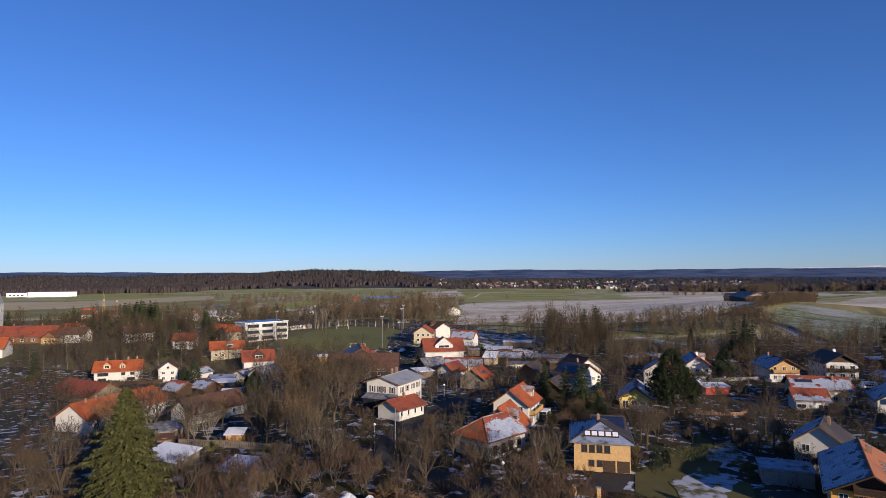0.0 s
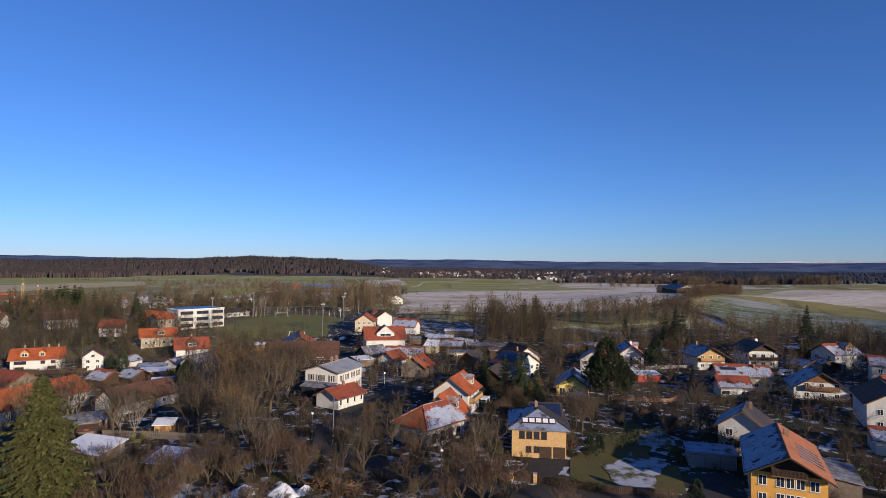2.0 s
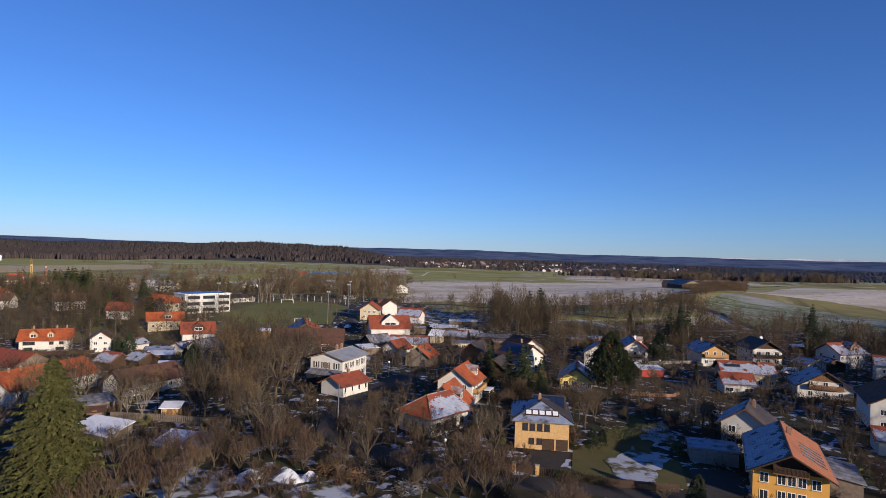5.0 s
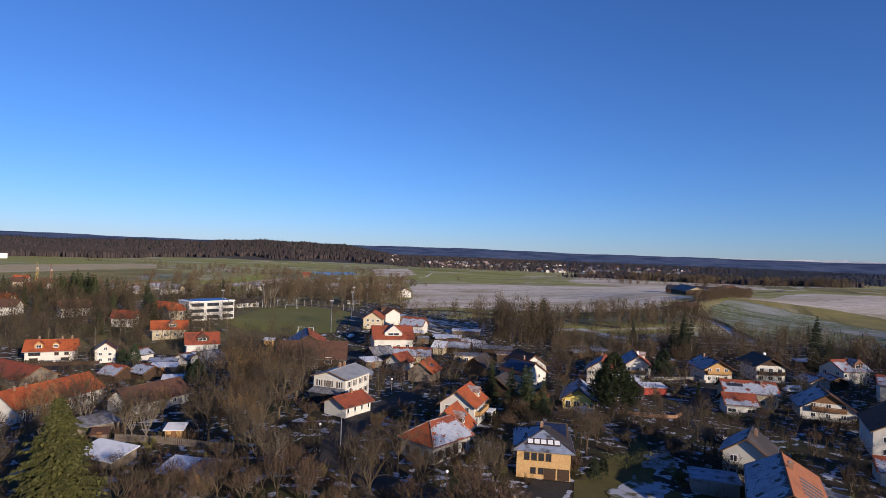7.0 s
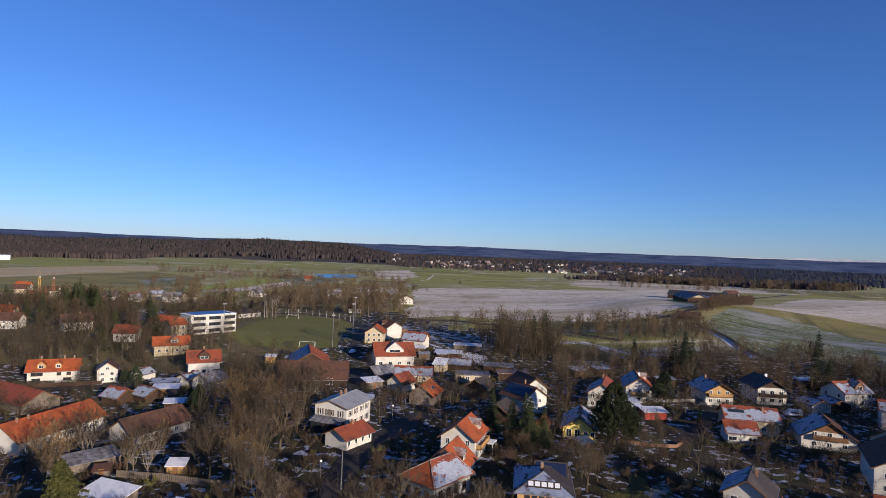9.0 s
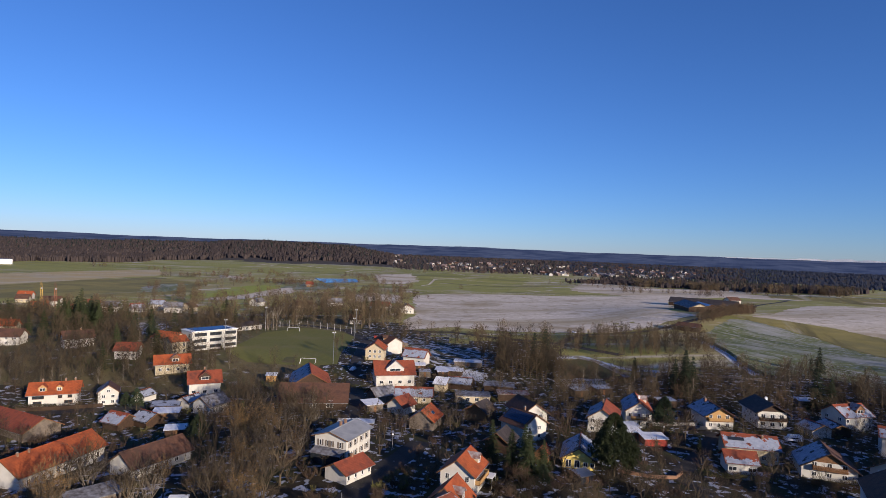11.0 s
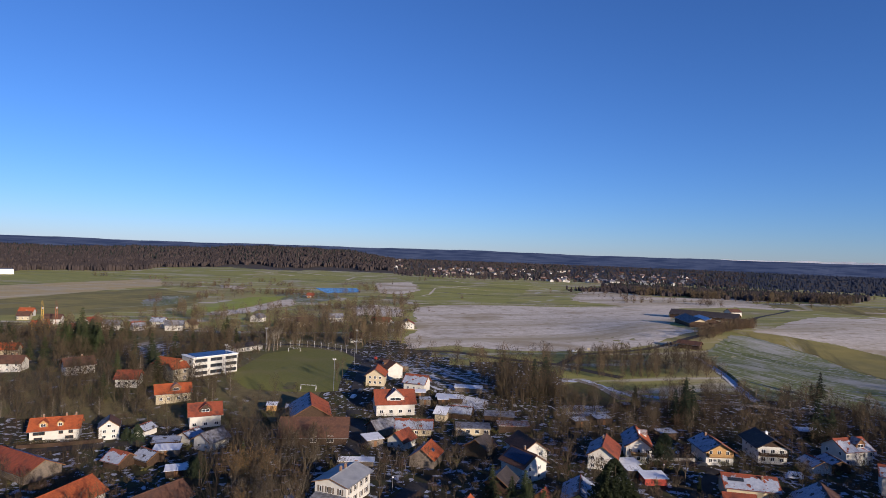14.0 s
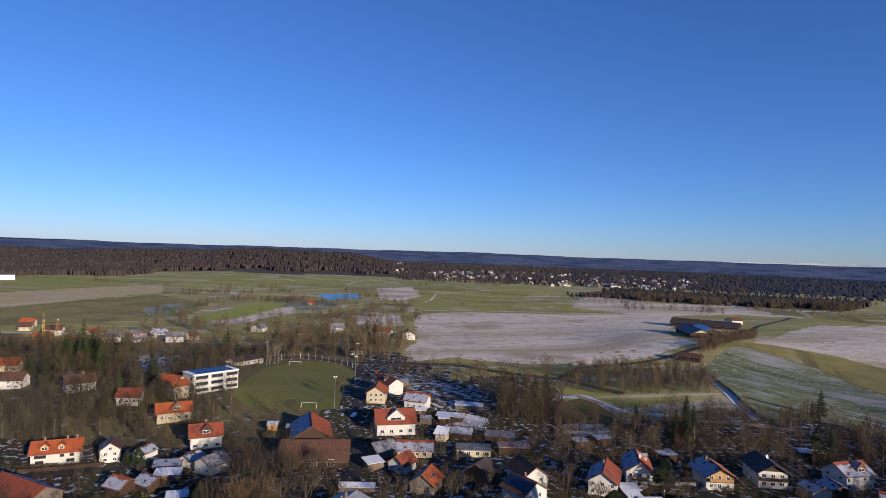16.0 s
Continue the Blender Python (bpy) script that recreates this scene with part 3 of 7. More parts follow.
strip("road", [(70, 218), (88, 195), (75, 175), (62, 158), (66, 149), (65, 136), (75, 120)], 5, "asphalt", 0.06, "narrow street between gardens")
sheet("yard", [(-205, 364), (-186, 399), (-175, 385), (-163, 331), (-180, 326)], "snow_thin", 0.05, "frosted car park beside a street", "yard")
strip("road", [(-213, 318), (-211, 340), (-206, 361), (-199, 392)], 9, "gravel", 0.09, "pale road past a car park")
strip("road", [(-205, 255), (-228, 300), (-222, 330), (-215, 349), (-211, 374), (-191, 397), (-124, 400)], 6, "asphalt", 0.06, "street in the sun")
strip("road", [(-200, 178), (-148, 194), (-128, 203), (-100, 214), (-70, 222), (-32, 222)], 5, "asphalt", 0.06, "village street before white houses")

# ---- houses ----
FRAMES, PANES, SILLS, BARS = {}, {}, {}, {}


def window(parent, at, w=1.1, h=1.25, frame_mat="paint_white", shutters=None):
    """A window against a wall: its frame with a cross bar, a sill, and the dark pane set in it. Local y points out of the wall."""
    key = (w, h, frame_mat)
    if key not in FRAMES:
        t = 0.09
        o = [(-w / 2, 0), (w / 2, 0), (w / 2, h), (-w / 2, h)]
        n = [(-w / 2 + t, t), (w / 2 - t, t), (w / 2 - t, h - t), (-w / 2 + t, h - t)]
        v = [(p, -0.02, q) for p, q in o] + [(p, 0.05, q) for p, q in o] + [(p, 0.05, q) for p, q in n] + [(p, -0.01, q) for p, q in n]
        f = []
        for i in range(4):
            j = (i + 1) % 4
            f += [(i, j, j + 4, i + 4), (i + 4, j + 4, j + 8, i + 8), (i + 8, j + 8, j + 12, i + 12)]
        SILLS[key] = box_mesh("sill", (w + 0.16, 0.14, 0.06), frame_mat if frame_mat == "timber_dark" else "concrete", (0, 0.06, -0.07))
        BARS[key] = box_mesh("bar", (0.07, 0.05, h - 2 * t), frame_mat, (0, 0.022, t))
        FRAMES[key] = mesh_of("window_frame", v, f, frame_mat)
        PANES[key] = box_mesh("pane", (w - 2 * t + 0.02, 0.03, h - 2 * t + 0.02), "glass", (0, 0.01, t - 0.01))
    win = part("window", FRAMES[key], parent, at=at)
    part("pane", PANES[key], win, "dark window glass")
    part("sill", SILLS[key], win)
    if w > 0.8:
        part("bar", BARS[key], win)
    if shutters:
        sk = (h, shutters)
        if sk not in FRAMES:
            v, f = [], []
            box(v, f, -0.26, 0.26, 0, 0.05, 0, h)
            for i in range(5):
                box(v, f, -0.2, 0.2, 0.05, 0.065, 0.1 + i * h / 5.4, 0.1 + i * h / 5.4 + h / 9)
            FRAMES[sk] = mesh_of("shutter", v, f, shutters)
        for s in (-1, 1):
            part("shutter", FRAMES[sk], win, at=Matrix.Translation((s * (w / 2 + 0.3), 0.005, 0)))
    return win


def face_at(side, L, w, u, z, out=0.0):
    """A place on one of a house's four walls; local y points out. Sides: a and b at the ridge's ends, l and r beneath the slopes."""
    if side == "a":
        return pose(-L / 2 - out, u, z, 0, 0, 90)
    if side == "b":
        return pose(L / 2 + out, u, z, 0, 0, -90)
    if side == "l":
        return pose(u, w / 2 + out, z, 0, 0, 0)
    return pose(u, -w / 2 - out, z, 0, 0, 180)


def chimney(parent, x, y, z, h=1.2, s=0.55, m="brick_pink", snow=False):
    v, f = [], []
    box(v, f, -s / 2, s / 2, -s / 2, s / 2, -1.2, h)
    box(v, f, -s / 2 - 0.07, s / 2 + 0.07, -s / 2 - 0.07, s / 2 + 0.07, h, h + 0.1)
    c = part("chimney", mesh_of("chimney", v, f, m), parent, at=Matrix.Translation((x, y, z)))
    part("chimney_cap", box_mesh("chimney_cap", (s * 0.7, s * 0.7, 0.22), "snow" if snow else "concrete", (0, 0, h + 0.1)), c)


def roof_part(house, name, quad, t, m, label=""):
    v, f = [], []
    slab(v, f, quad, t)
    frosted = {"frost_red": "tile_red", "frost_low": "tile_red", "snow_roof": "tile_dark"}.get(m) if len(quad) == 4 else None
    slope = part(name, mesh_of(name, v, f, frosted or m), house, label)
    if frosted:
        # the sheet leaves a bare rim, wider and more broken along the ridge, and melted gaps
        q = [Vector(c) for c in quad]
        if q[0].z < q[2].z:
            q = q[2:] + q[:2]
        up = (q[1] - q[0]).cross(q[3] - q[0]).normalized()
        up = up if up.z > 0 else -up
        L, h = (q[1] - q[0]).length, (q[3] - q[0]).length
        rng = random.Random(int(L * 37 + h * 91 + q[0].x * 13))
        cell = 0.26 if q[0].length < 400 and L < 30 else 0.6
        nx_, ny_ = max(6, int(L / cell)), max(5, int(h / cell))
        bare = {"frost_red": 0.14, "frost_low": 0.52, "snow_roof": 0.03}[m]
        ph = [rng.uniform(0, 6.28) for _ in range(6)]
        v, f, ids = [], [], {}
        for i in range(nx_):
            for j in range(ny_):
                u, w = (i + 0.5) / nx_, (j + 0.5) / ny_
                x_, y_ = u * L, w * h
                wave = math.sin(x_ * 0.9 + ph[0]) * math.sin(y_ * 1.1 + ph[1]) + 0.6 * math.sin(x_ * 2.1 + y_ * 0.7 + ph[2]) * math.sin(y_ * 1.9 + ph[3])
                rim = min((w - bare - 0.05 * math.sin(x_ * 1.3 + ph[4])) * h / 0.9, min(u, 1 - u) * L / 0.5, (1.15 - wave) / 0.5)
                if rng.random() > smooth(0.0, 1.0, rim) * 0.985:
                    continue
                c = []
                for a, b in ((i, j), (i + 1, j), (i + 1, j + 1), (i, j + 1)):
                    if (a, b) not in ids:
                        ids[a, b] = len(v)
                        e = rng.uniform(-0.3, 0.3) / nx_
                        top_, low_ = q[0].lerp(q[1], min(0.99, max(0.01, a / nx_ + e))), q[3].lerp(q[2], min(0.99, max(0.01, a / nx_ + e)))
                        v.append(tuple(top_.lerp(low_, min(0.99, b / ny_)) + up * 0.03))
                    c.append(ids[a, b])
                f.append(tuple(c))
        if f:
            part("frost_sheet", mesh_of("frost_sheet", v, f, "roof_frost"), slope, "thin frost over the tiles")
    return slope


def gable_house(name, x, y, yaw, L, w, he, hr, wall, left, right, label, category="house", over=0.7, ends=0.8, rows=(), wood=None,
                chim=(), dormers=(), sky_l=(), sky_r=(), panels=(), balcony=None, group="", sink=1.2, frame_mat="paint_white", shutters=None, band=None, z=None):
    """A house with a pitched roof. x, y: its middle; L: the roof's length along the ridge; w: the walls' width; he, hr: eaves and ridge."""
    g = ground_z(x, y) if z is None else z
    PLOTS.append((x, y, yaw, L, w))
    h = thing(name, x, y, g, yaw, label, category, group)
    W, l = w / 2, L - 2 * ends
    v = [(-l / 2, -W, -sink), (-l / 2, W, -sink), (-l / 2, W, he), (-l / 2, 0, hr - 0.12), (-l / 2, -W, he)]
    v += [(l / 2, b, c) for _, b, c in v]
    f = [(0, 4, 3, 2, 1), (5, 6, 7, 8, 9), (0, 5, 9, 4), (1, 2, 7, 6), (0, 1, 6, 5)]
    part("wall", mesh_of("wall", v, f, wall), h)
    k = (hr - he) / W
    ez, ew = he - over * k, W + over
    for s, m, nm in ((1, left, "roof_slope"), (-1, right, "roof_slope")):
        roof_part(h, nm, [(-L / 2, 0, hr + 0.1), (L / 2, 0, hr + 0.1), (L / 2, s * ew, ez + 0.1), (-L / 2, s * ew, ez + 0.1)], 0.2, m)
        v, f = [], []
        box(v, f, -L / 2 + 0.05, L / 2 - 0.05, -0.06, 0.06, -0.13, 0.0)
        part("gutter", mesh_of("gutter", v, f, "metal_grey"), h, at=Matrix.Translation((0, s * (ew + 0.05), ez)))
        # barge boards
        for e in (-1, 1):
            v, f = [], []
            p, q = Vector((e * (L / 2 + 0.02), 0, hr + 0.06)), Vector((e * (L / 2 + 0.02), s * ew, ez + 0.06))
            d = Vector((0, 0, -0.24))
            o = Vector((e * 0.05, 0, 0))
            v = [p, q, q + d, p + d, p + o, q + o, q + d + o, p + d + o]
            f = [(0, 1, 2, 3), (4, 7, 6, 5), (0, 4, 5, 1), (1, 5, 6, 2), (2, 6, 7, 3), (3, 7, 4, 0)]
            part("barge_board", mesh_of("barge_board", v, f, "timber_dark" if wood else "timber_brown"), h)
    v, f = [], []
    tube(v, f, (-L / 2, 0, hr + 0.1), (L / 2, 0, hr + 0.1), 0.13, 0.13, 6)
    ridge_m = right if right not in ("snow_roof", "frost_red", "frost_low", "frost_dark") else ("tile_red" if right != "frost_dark" else "tile_dark")
    part("ridge_cap", mesh_of("ridge_cap", v, f, ridge_m), h)
    if wood:
        ends_, wz, wm = wood
        for e in ends_:
            sx = -1 if e == "a" else 1
            b = W * (hr - wz) / (hr - he) if wz > he else W
            v, f = [], []
            X0, X1 = sx * (l / 2 + 0.005), sx * (l / 2 + 0.06)
            prof = [(-b, wz), (b, wz)] + ([(W, he)] if wz < he else []) + [(0, hr - 0.15)] + ([(-W, he)] if wz < he else [])
            n = len(prof)
            v = [(X0, p, q) for p, q in prof] + [(X1, p, q) for p, q in prof]
            f = [tuple(range(n, 2 * n)) if sx < 0 else tuple(range(2 * n - 1, n - 1, -1))] + [(i, (i + 1) % n, n + (i + 1) % n, n + i) for i in range(n)]
            part("gable_cladding", mesh_of("gable_cladding", v, f, wm), h, "weathered timber boarding")
    for side, zs, us, ww, hh in rows:
        for zz in zs:
            for u in us:
                win_at = face_at(side, l, w, u, zz, 0.06 if wood and side in wood[0] and zz + hh > wood[1] else 0.0)
                window(h, win_at, ww, hh, frame_mat, shutters if ww <= 1.3 else None)
    for cx, cy, *more in chim:
        chimney(h, cx, cy, hr - abs(cy) * k, *more)
    for cx, s, dw, dm, wm in dormers:
        dormer(h, cx, s, dw, W, he, hr, dm, wm)
    for s, items in ((1, sky_l), (-1, sky_r)):
        for cx, u, sw, sh in items:
            a = math.degrees(math.atan(k))
            at = pose(cx, s * u * ew, hr + 0.1 - u * ew * k, -s * a, 0, 0)
            sk = part("skylight", box_mesh("skylight", (sw, sh, 0.1), "metal_grey"), h, at=at)
            part("pane", box_mesh("pane", (sw - 0.16, sh - 0.16, 0.02), "glass", (0, 0, 0.1)), sk)
    for s, x0, x1, u0, u1, nxp, nyp in panels:
        a = math.degrees(math.atan(k))
        slope = math.hypot(1, k)
        pw, ph = (x1 - x0) / nxp, (u1 - u0) * ew * slope / nyp
        me = box_mesh("solar_panel", (pw - 0.05, ph - 0.05, 0.06), "solar")
        for i in range(nxp):
            for j in range(nyp):
                u = (u0 + (u1 - u0) * (j + 0.5) / nyp) * ew
                part("solar_panel", me, h, at=pose(x0 + (i + 0.5) * pw, s * u, hr + 0.16 - u * k, -s * a, 0, 0))
    if balcony:
        for side, zz, bw, depth, bm_ in balcony:
            at = face_at(side, l, w, 0, zz)
            v, f = [], []
            box(v, f, -bw / 2, bw / 2, 0.02, depth, -0.18, 0)
            b = part("balcony", mesh_of("balcony", v, f, "timber_brown"), h, at=at)
            v, f = [], []
            n = int(bw / 0.16)
            for i in range(n):
                u = -bw / 2 + (i + 0.5) * bw / n
                box(v, f, u - 0.06, u + 0.06, depth - 0.05, depth - 0.01, 0.05, 0.9)
            box(v, f, -bw / 2, bw / 2, depth - 0.08, depth + 0.02, 0.9, 1.0)
            for s in (-1, 1):
                box(v, f, s * bw / 2 - 0.03, s * bw / 2 + 0.03, 0.05, depth - 0.08, 0.05, 1.0)
            part("railing", mesh_of("railing", v, f, bm_), b)
    return h


def dormer(h, cx, s, dw, W, he, hr, dm, wm):
    """A small gabled dormer on a slope."""
    k = (hr - he) / W
    y0 = W * 0.80
    z0 = hr - y0 * k
    dh, rise = 1.35, dw * 0.42
    yb = max(0.2, (hr - (z0 + dh + rise)) / k)
    v = [(-dw / 2, y0, z0 - 0.4), (dw / 2, y0, z0 - 0.4), (dw / 2, y0, z0 + dh), (0, y0, z0 + dh + rise), (-dw / 2, y0, z0 + dh)]
    v += [(p[0], (hr - p[2]) / k if i > 1 else y0 - 0.5, p[2]) for i, p in enumerate(v)]
    f = [(0, 1, 2, 3, 4), (1, 6, 7, 2), (0, 4, 9, 5), (5, 9, 8, 7, 6)]
    d = part("dormer", mesh_of("dormer", [(p[0], p[1] * s, p[2]) for p in v], f, wm), h, at=Matrix.Translation((cx, 0, 0)))
    for e in (-1, 1):
        v, f = [], []
        o = 0.3
        zt, ze = z0 + dh + rise + 0.1, z0 + dh - o * rise / (dw / 2) + 0.1
        slab(v, f, [(0, s * (y0 + 0.35), zt), (e * (dw / 2 + o), s * (y0 + 0.35), ze), (e * (dw / 2 + o), s * max(0.1, (hr - ze) / k - 0.1), ze), (0, s * yb, zt)], 0.12)
        part("dormer_roof", mesh_of("dormer_roof", v, f, dm), d)
    window(h, pose(cx, s * (y0 + 0.01), z0 + 0.05, 0, 0, 0 if s > 0 else 180), dw * 0.62, 1.15)


def hip_house(name, x, y, yaw, L, w, he, hr, wall, roofs, label, over=0.7, hips=(1.0, 1.0), rows=(), chim=(), category="house", frame_mat="paint_white", sink=1.2, r0=None, r1=None):
    """A house with a hipped roof. roofs: materials of the slopes l, r, a and b."""
    h = thing(name, x, y, ground_z(x, y), yaw, label, category)
    PLOTS.append((x, y, yaw, L, w))
    v, f = [], []
    box(v, f, -L / 2, L / 2, -w / 2, w / 2, -sink, he)
    part("wall", mesh_of("wall", v, f, wall), h)
    ex, ey = L / 2 + over, w / 2 + over
    ra = -ex + ey * hips[0] if r0 is None else r0
    rb = ex - ey * hips[1] if r1 is None else r1
    c = [(-ex, ey, he), (ex, ey, he), (ex, -ey, he), (-ex, -ey, he), (ra, 0, hr), (rb, 0, hr)]
    for q, m in zip(([0, 1, 5, 4], [3, 2, 5, 4], [0, 4, 3], [1, 5, 2]), roofs):
        roof_part(h, "roof_slope", [c[i] for i in q], 0.22, m)
    for i, j in ((0, 4), (3, 4), (1, 5), (2, 5), (4, 5)):
        v, f = [], []
        tube(v, f, Vector(c[i]) + Vector((0, 0, 0.02)), Vector(c[j]) + Vector((0, 0, 0.02)), 0.11, 0.11, 6)
        part("hip_cap", mesh_of("hip_cap", v, f, roofs[1]), h)
    v, f = [], []
    for a, b in ((0, 1), (1, 2), (2, 3), (3, 0)):
        p, q = Vector(c[a]), Vector(c[b])
        o = (Vector((p.x + q.x, p.y + q.y, 0)).normalized()) * 0.07
        tube(v, f, p + o - Vector((0, 0, 0.2)), q + o - Vector((0, 0, 0.2)), 0.07, 0.07, 4)
    part("gutter", mesh_of("gutter", v, f, "metal_grey"), h)
    for side, zs, us, ww, hh in rows:
        for zz in zs:
            for u in us:
                window(h, face_at(side, L, w, u, zz), ww, hh, frame_mat)
    for cx, cy, *more in chim:
        chimney(h, cx, cy, hr - 0.4, *more)
    return h


def shed(name, x, y, yaw, L, w, h0, h1, wall, roof, label, category="shed", over=0.4, z=None, sink=0.6):
    """A low building with a single sloping roof, h0 high on its near side and h1 on the other."""
    s = thing(name, x, y, ground_z(x, y) if z is None else z, yaw, label, category)
    PLOTS.append((x, y, yaw, L, w))
    v = [(-L / 2, -w / 2, -sink), (L / 2, -w / 2, -sink), (L / 2, w / 2, -sink), (-L / 2, w / 2, -sink),
         (-L / 2, -w / 2, h0), (L / 2, -w / 2, h0), (L / 2, w / 2, h1), (-L / 2, w / 2, h1)]
    f = [(0, 1, 5, 4), (1, 2, 6, 5), (2, 3, 7, 6), (3, 0, 4, 7), (0, 3, 2, 1), (4, 5, 6, 7)]
    part("wall", mesh_of("wall", v, f, wall), s)
    k = (h1 - h0) / w
    roof_part(s, "roof", [(-L / 2 - over, -w / 2 - over, h0 - over * k + 0.16), (L / 2 + over, -w / 2 - over, h0 - over * k + 0.16),
                          (L / 2 + over, w / 2 + over, h1 + over * k + 0.16), (-L / 2 - over, w / 2 + over, h1 + over * k + 0.16)], 0.14, roof)
    v, f = [], []
    box(v, f, -0.5, 0.5, -0.03, 0.03, 0, 2.0)
    part("door", mesh_of("door", v, f, "timber_brown"), s, at=Matrix.Translation((0, -w / 2 - 0.02, 0)))
    return s

# the orange rendered house beside the street
h = gable_house("house", 56.8, 97.6, 65, 21.5, 9.8, 5.5, 8.2, "plaster_ochre", "snow_roof", "tile_terracotta",
                "ochre rendered house with one frosted and one terracotta roof slope", over=0.9, ends=1.6, chim=((3.5, -0.8, 1.0, 0.7),),
                rows=(("a", (0.7, 3.3), (-3.3, 3.4), 1.2, 1.5), ("a", (0.7, 3.3), (-1.5, -0.2, 1.1), 1.15, 1.7), ("l", (1.0, 3.4), (-6, -2, 2, 6), 1.2, 1.3)),
                wood=("a", 5.3, "timber_dark"), balcony=(("a", 5.25, 4.6, 1.2, "timber_dark"),),
                sky_r=tuple((x, 0.6, 0.5, 3.6) for x in (-6.0, -4.2, -2.4, -0.6, 1.2)))
gable_house("house", 61.1, 118, 58, 10.5, 8.2, 5.6, 8.5, "plaster_white", "snow_roof", "tile_dark", "white house with a dark frosted and a dark brown roof slope",
            rows=(("a", (1.0, 3.6), (-2.4, 2.2), 1.3, 1.3),), chim=((1, -1),))
gable_house("house", 5.6, 142.2, 72, 11.5, 8.2, 5.4, 8.4, "plaster_white", "tile_orange", "tile_orange", "white house with a bright orange tiled roof",
            rows=(("a", (0.9, 3.5), (-2.4, 0, 2.4), 1.0, 1.4), ("r", (0.9, 3.4), (-3, 0, 3), 1.1, 1.3)), dormers=((2, -1, 2.2, "frost_red", "plaster_cream"),), balcony=(("r", 2.9, 8, 1.2, "timber_pale"),))
gable_house("house", -26.8, 160.9, 70, 14.2, 9.5, 6.2, 7.6, "plaster_white", "sheet_grey", "sheet_grey", "white two-storey house with a flat grey roof",
            rows=(("a", (3.6,), (-3.0, -0.2, 0.7, 3), 0.7, 1.6), ("r", (0.8, 3.6), (-4.4, -1.6, 1.6, 4.4), 0.8, 1.5)), chim=((-1, 0.3), (1.4, 0.3)), shutters="timber_grey", over=0.8, ends=0.6)
gable_house("annex", -22.4, 145.0, 57, 10.4, 7, 2.7, 4.4, "plaster_white", "tile_red", "tile_red", "low white annex with a red tiled roof", "outbuilding",
            rows=(("r", (0.8,), (-3.6, -1.2, 1.2, 3.6), 0.8, 1.3),), chim=((1, 0, 0.8),))
gable_house("house", -140.8, 211.8, 26, 16.5, 9, 4.6, 7.6, "plaster_white", "tile_orange", "tile_orange", "long white house with an orange roof and two dormers",
            rows=(("r", (0.8,), (-4.8, 4.6), 2.6, 1.1), ("r", (2.7,), (2.0, 5.0), 1.4, 1.1), ("r", (2.7,), (-4.6,), 3.6, 1.3)), dormers=((-3.5, -1, 2.6, "tile_orange", "timber_pale"), (1.6, -1, 2.0, "tile_orange", "timber_pale")), chim=((-4, 0.4), (3, 0.4), (6, 0.3)), frame_mat="timber_brown")
gable_house("house", -123.5, 215.5, 118, 8.5, 6.5, 4.8, 7.2, "plaster_white", "frost_dark", "tile_brown", "small white gabled house", rows=(("a", (0.6, 2.6), (-1.5, 1.5), 1.2, 1.1), ("a", (4.6,), (0,), 1.2, 1.0)), over=0.4, ends=0.4)
gable_house("house", -98.8, 148.1, 77, 26, 10.5, 4.0, 7.2, "plaster_white", "tile_orange", "tile_orange", "long low house under a bright orange roof",
            rows=(("r", (1.0,), (-10, -8, -6, -4, -2, 0, 2, 4, 6, 8, 10), 1.0, 1.6),), chim=((-9, -0.5, 0.8, 0.4), (-6, -0.5, 0.8, 0.4)))
gable_house("farm_building", -75.5, 153.9, 64, 18.5, 9, 3.0, 6.0, "plaster_white", "tile_brown", "tile_brown", "old white building with a brown tiled roof", "outbuilding", rows=(("b", (0.9,), (-2, 2), 1.2, 1.2), ("r", (0.9,), (-5, -2, 1, 4), 1.1, 1.1)), wood=("b", 3.0, "timber_dark"))
gable_house("house", -96.1, 233.9, 27, 13, 10, 5, 8.5, "plaster_white", "tile_red", "tile_red", "white house with a red roof and dark timber gable", rows=(("r", (0.8,), (-4, 0, 4), 1.5, 1.2),), dormers=((0, -1, 4.5, "tile_red", "timber_dark"),), chim=((0, 0.3, 1.4),))
gable_house("house", -121.9, 260.3, 31, 15.5, 9, 4, 7, "plaster_cream", "tile_red", "tile_orange", "cream house with a red roof and an attic dormer", rows=(("r", (0.9,), (-5, -2, 2, 5), 1.2, 1.2),), dormers=((1, -1, 4, "frost_red", "timber_brown"),))
gable_house("house", -148.9, 273.6, 13, 11, 9, 3.6, 6.5, "plaster_white", "tile_red", "tile_red", "white house with a red tiled roof", rows=(("r", (0.8,), (-3, 0, 3), 1.2, 1.2),))
gable_house("house", -139.2, 292.6, -17, 14, 9, 6.5, 8.8, "plaster_cream", "tile_orange", "tile_orange", "cream building with an orange roof beside the school", rows=(("a", (0.8, 3.6), (-2, 2), 1.1, 1.4), ("r", (0.8, 3.6), (-4, -1, 2, 5), 1.1, 1.4)))
gable_house("house", -23.2, 257.4, 15, 18, 12, 5, 9.5, "plaster_white", "tile_red", "tile_red", "large white house with a red roof and a wide dormer", rows=(("r", (0.9,), (-6, -2, 2, 6), 1.6, 1.4),), dormers=((0, -1, 7.5, "frost_red", "plaster_white"),), chim=((-4, 0.4),))
gable_house("house", -35.5, 292, 91, 13, 9, 5, 8, "plaster_cream", "tile_orange", "tile_orange", "pale gabled house with an orange roof", rows=(("a", (0.8, 3.2), (-2.4, 0, 2.4), 1.2, 1.3),))
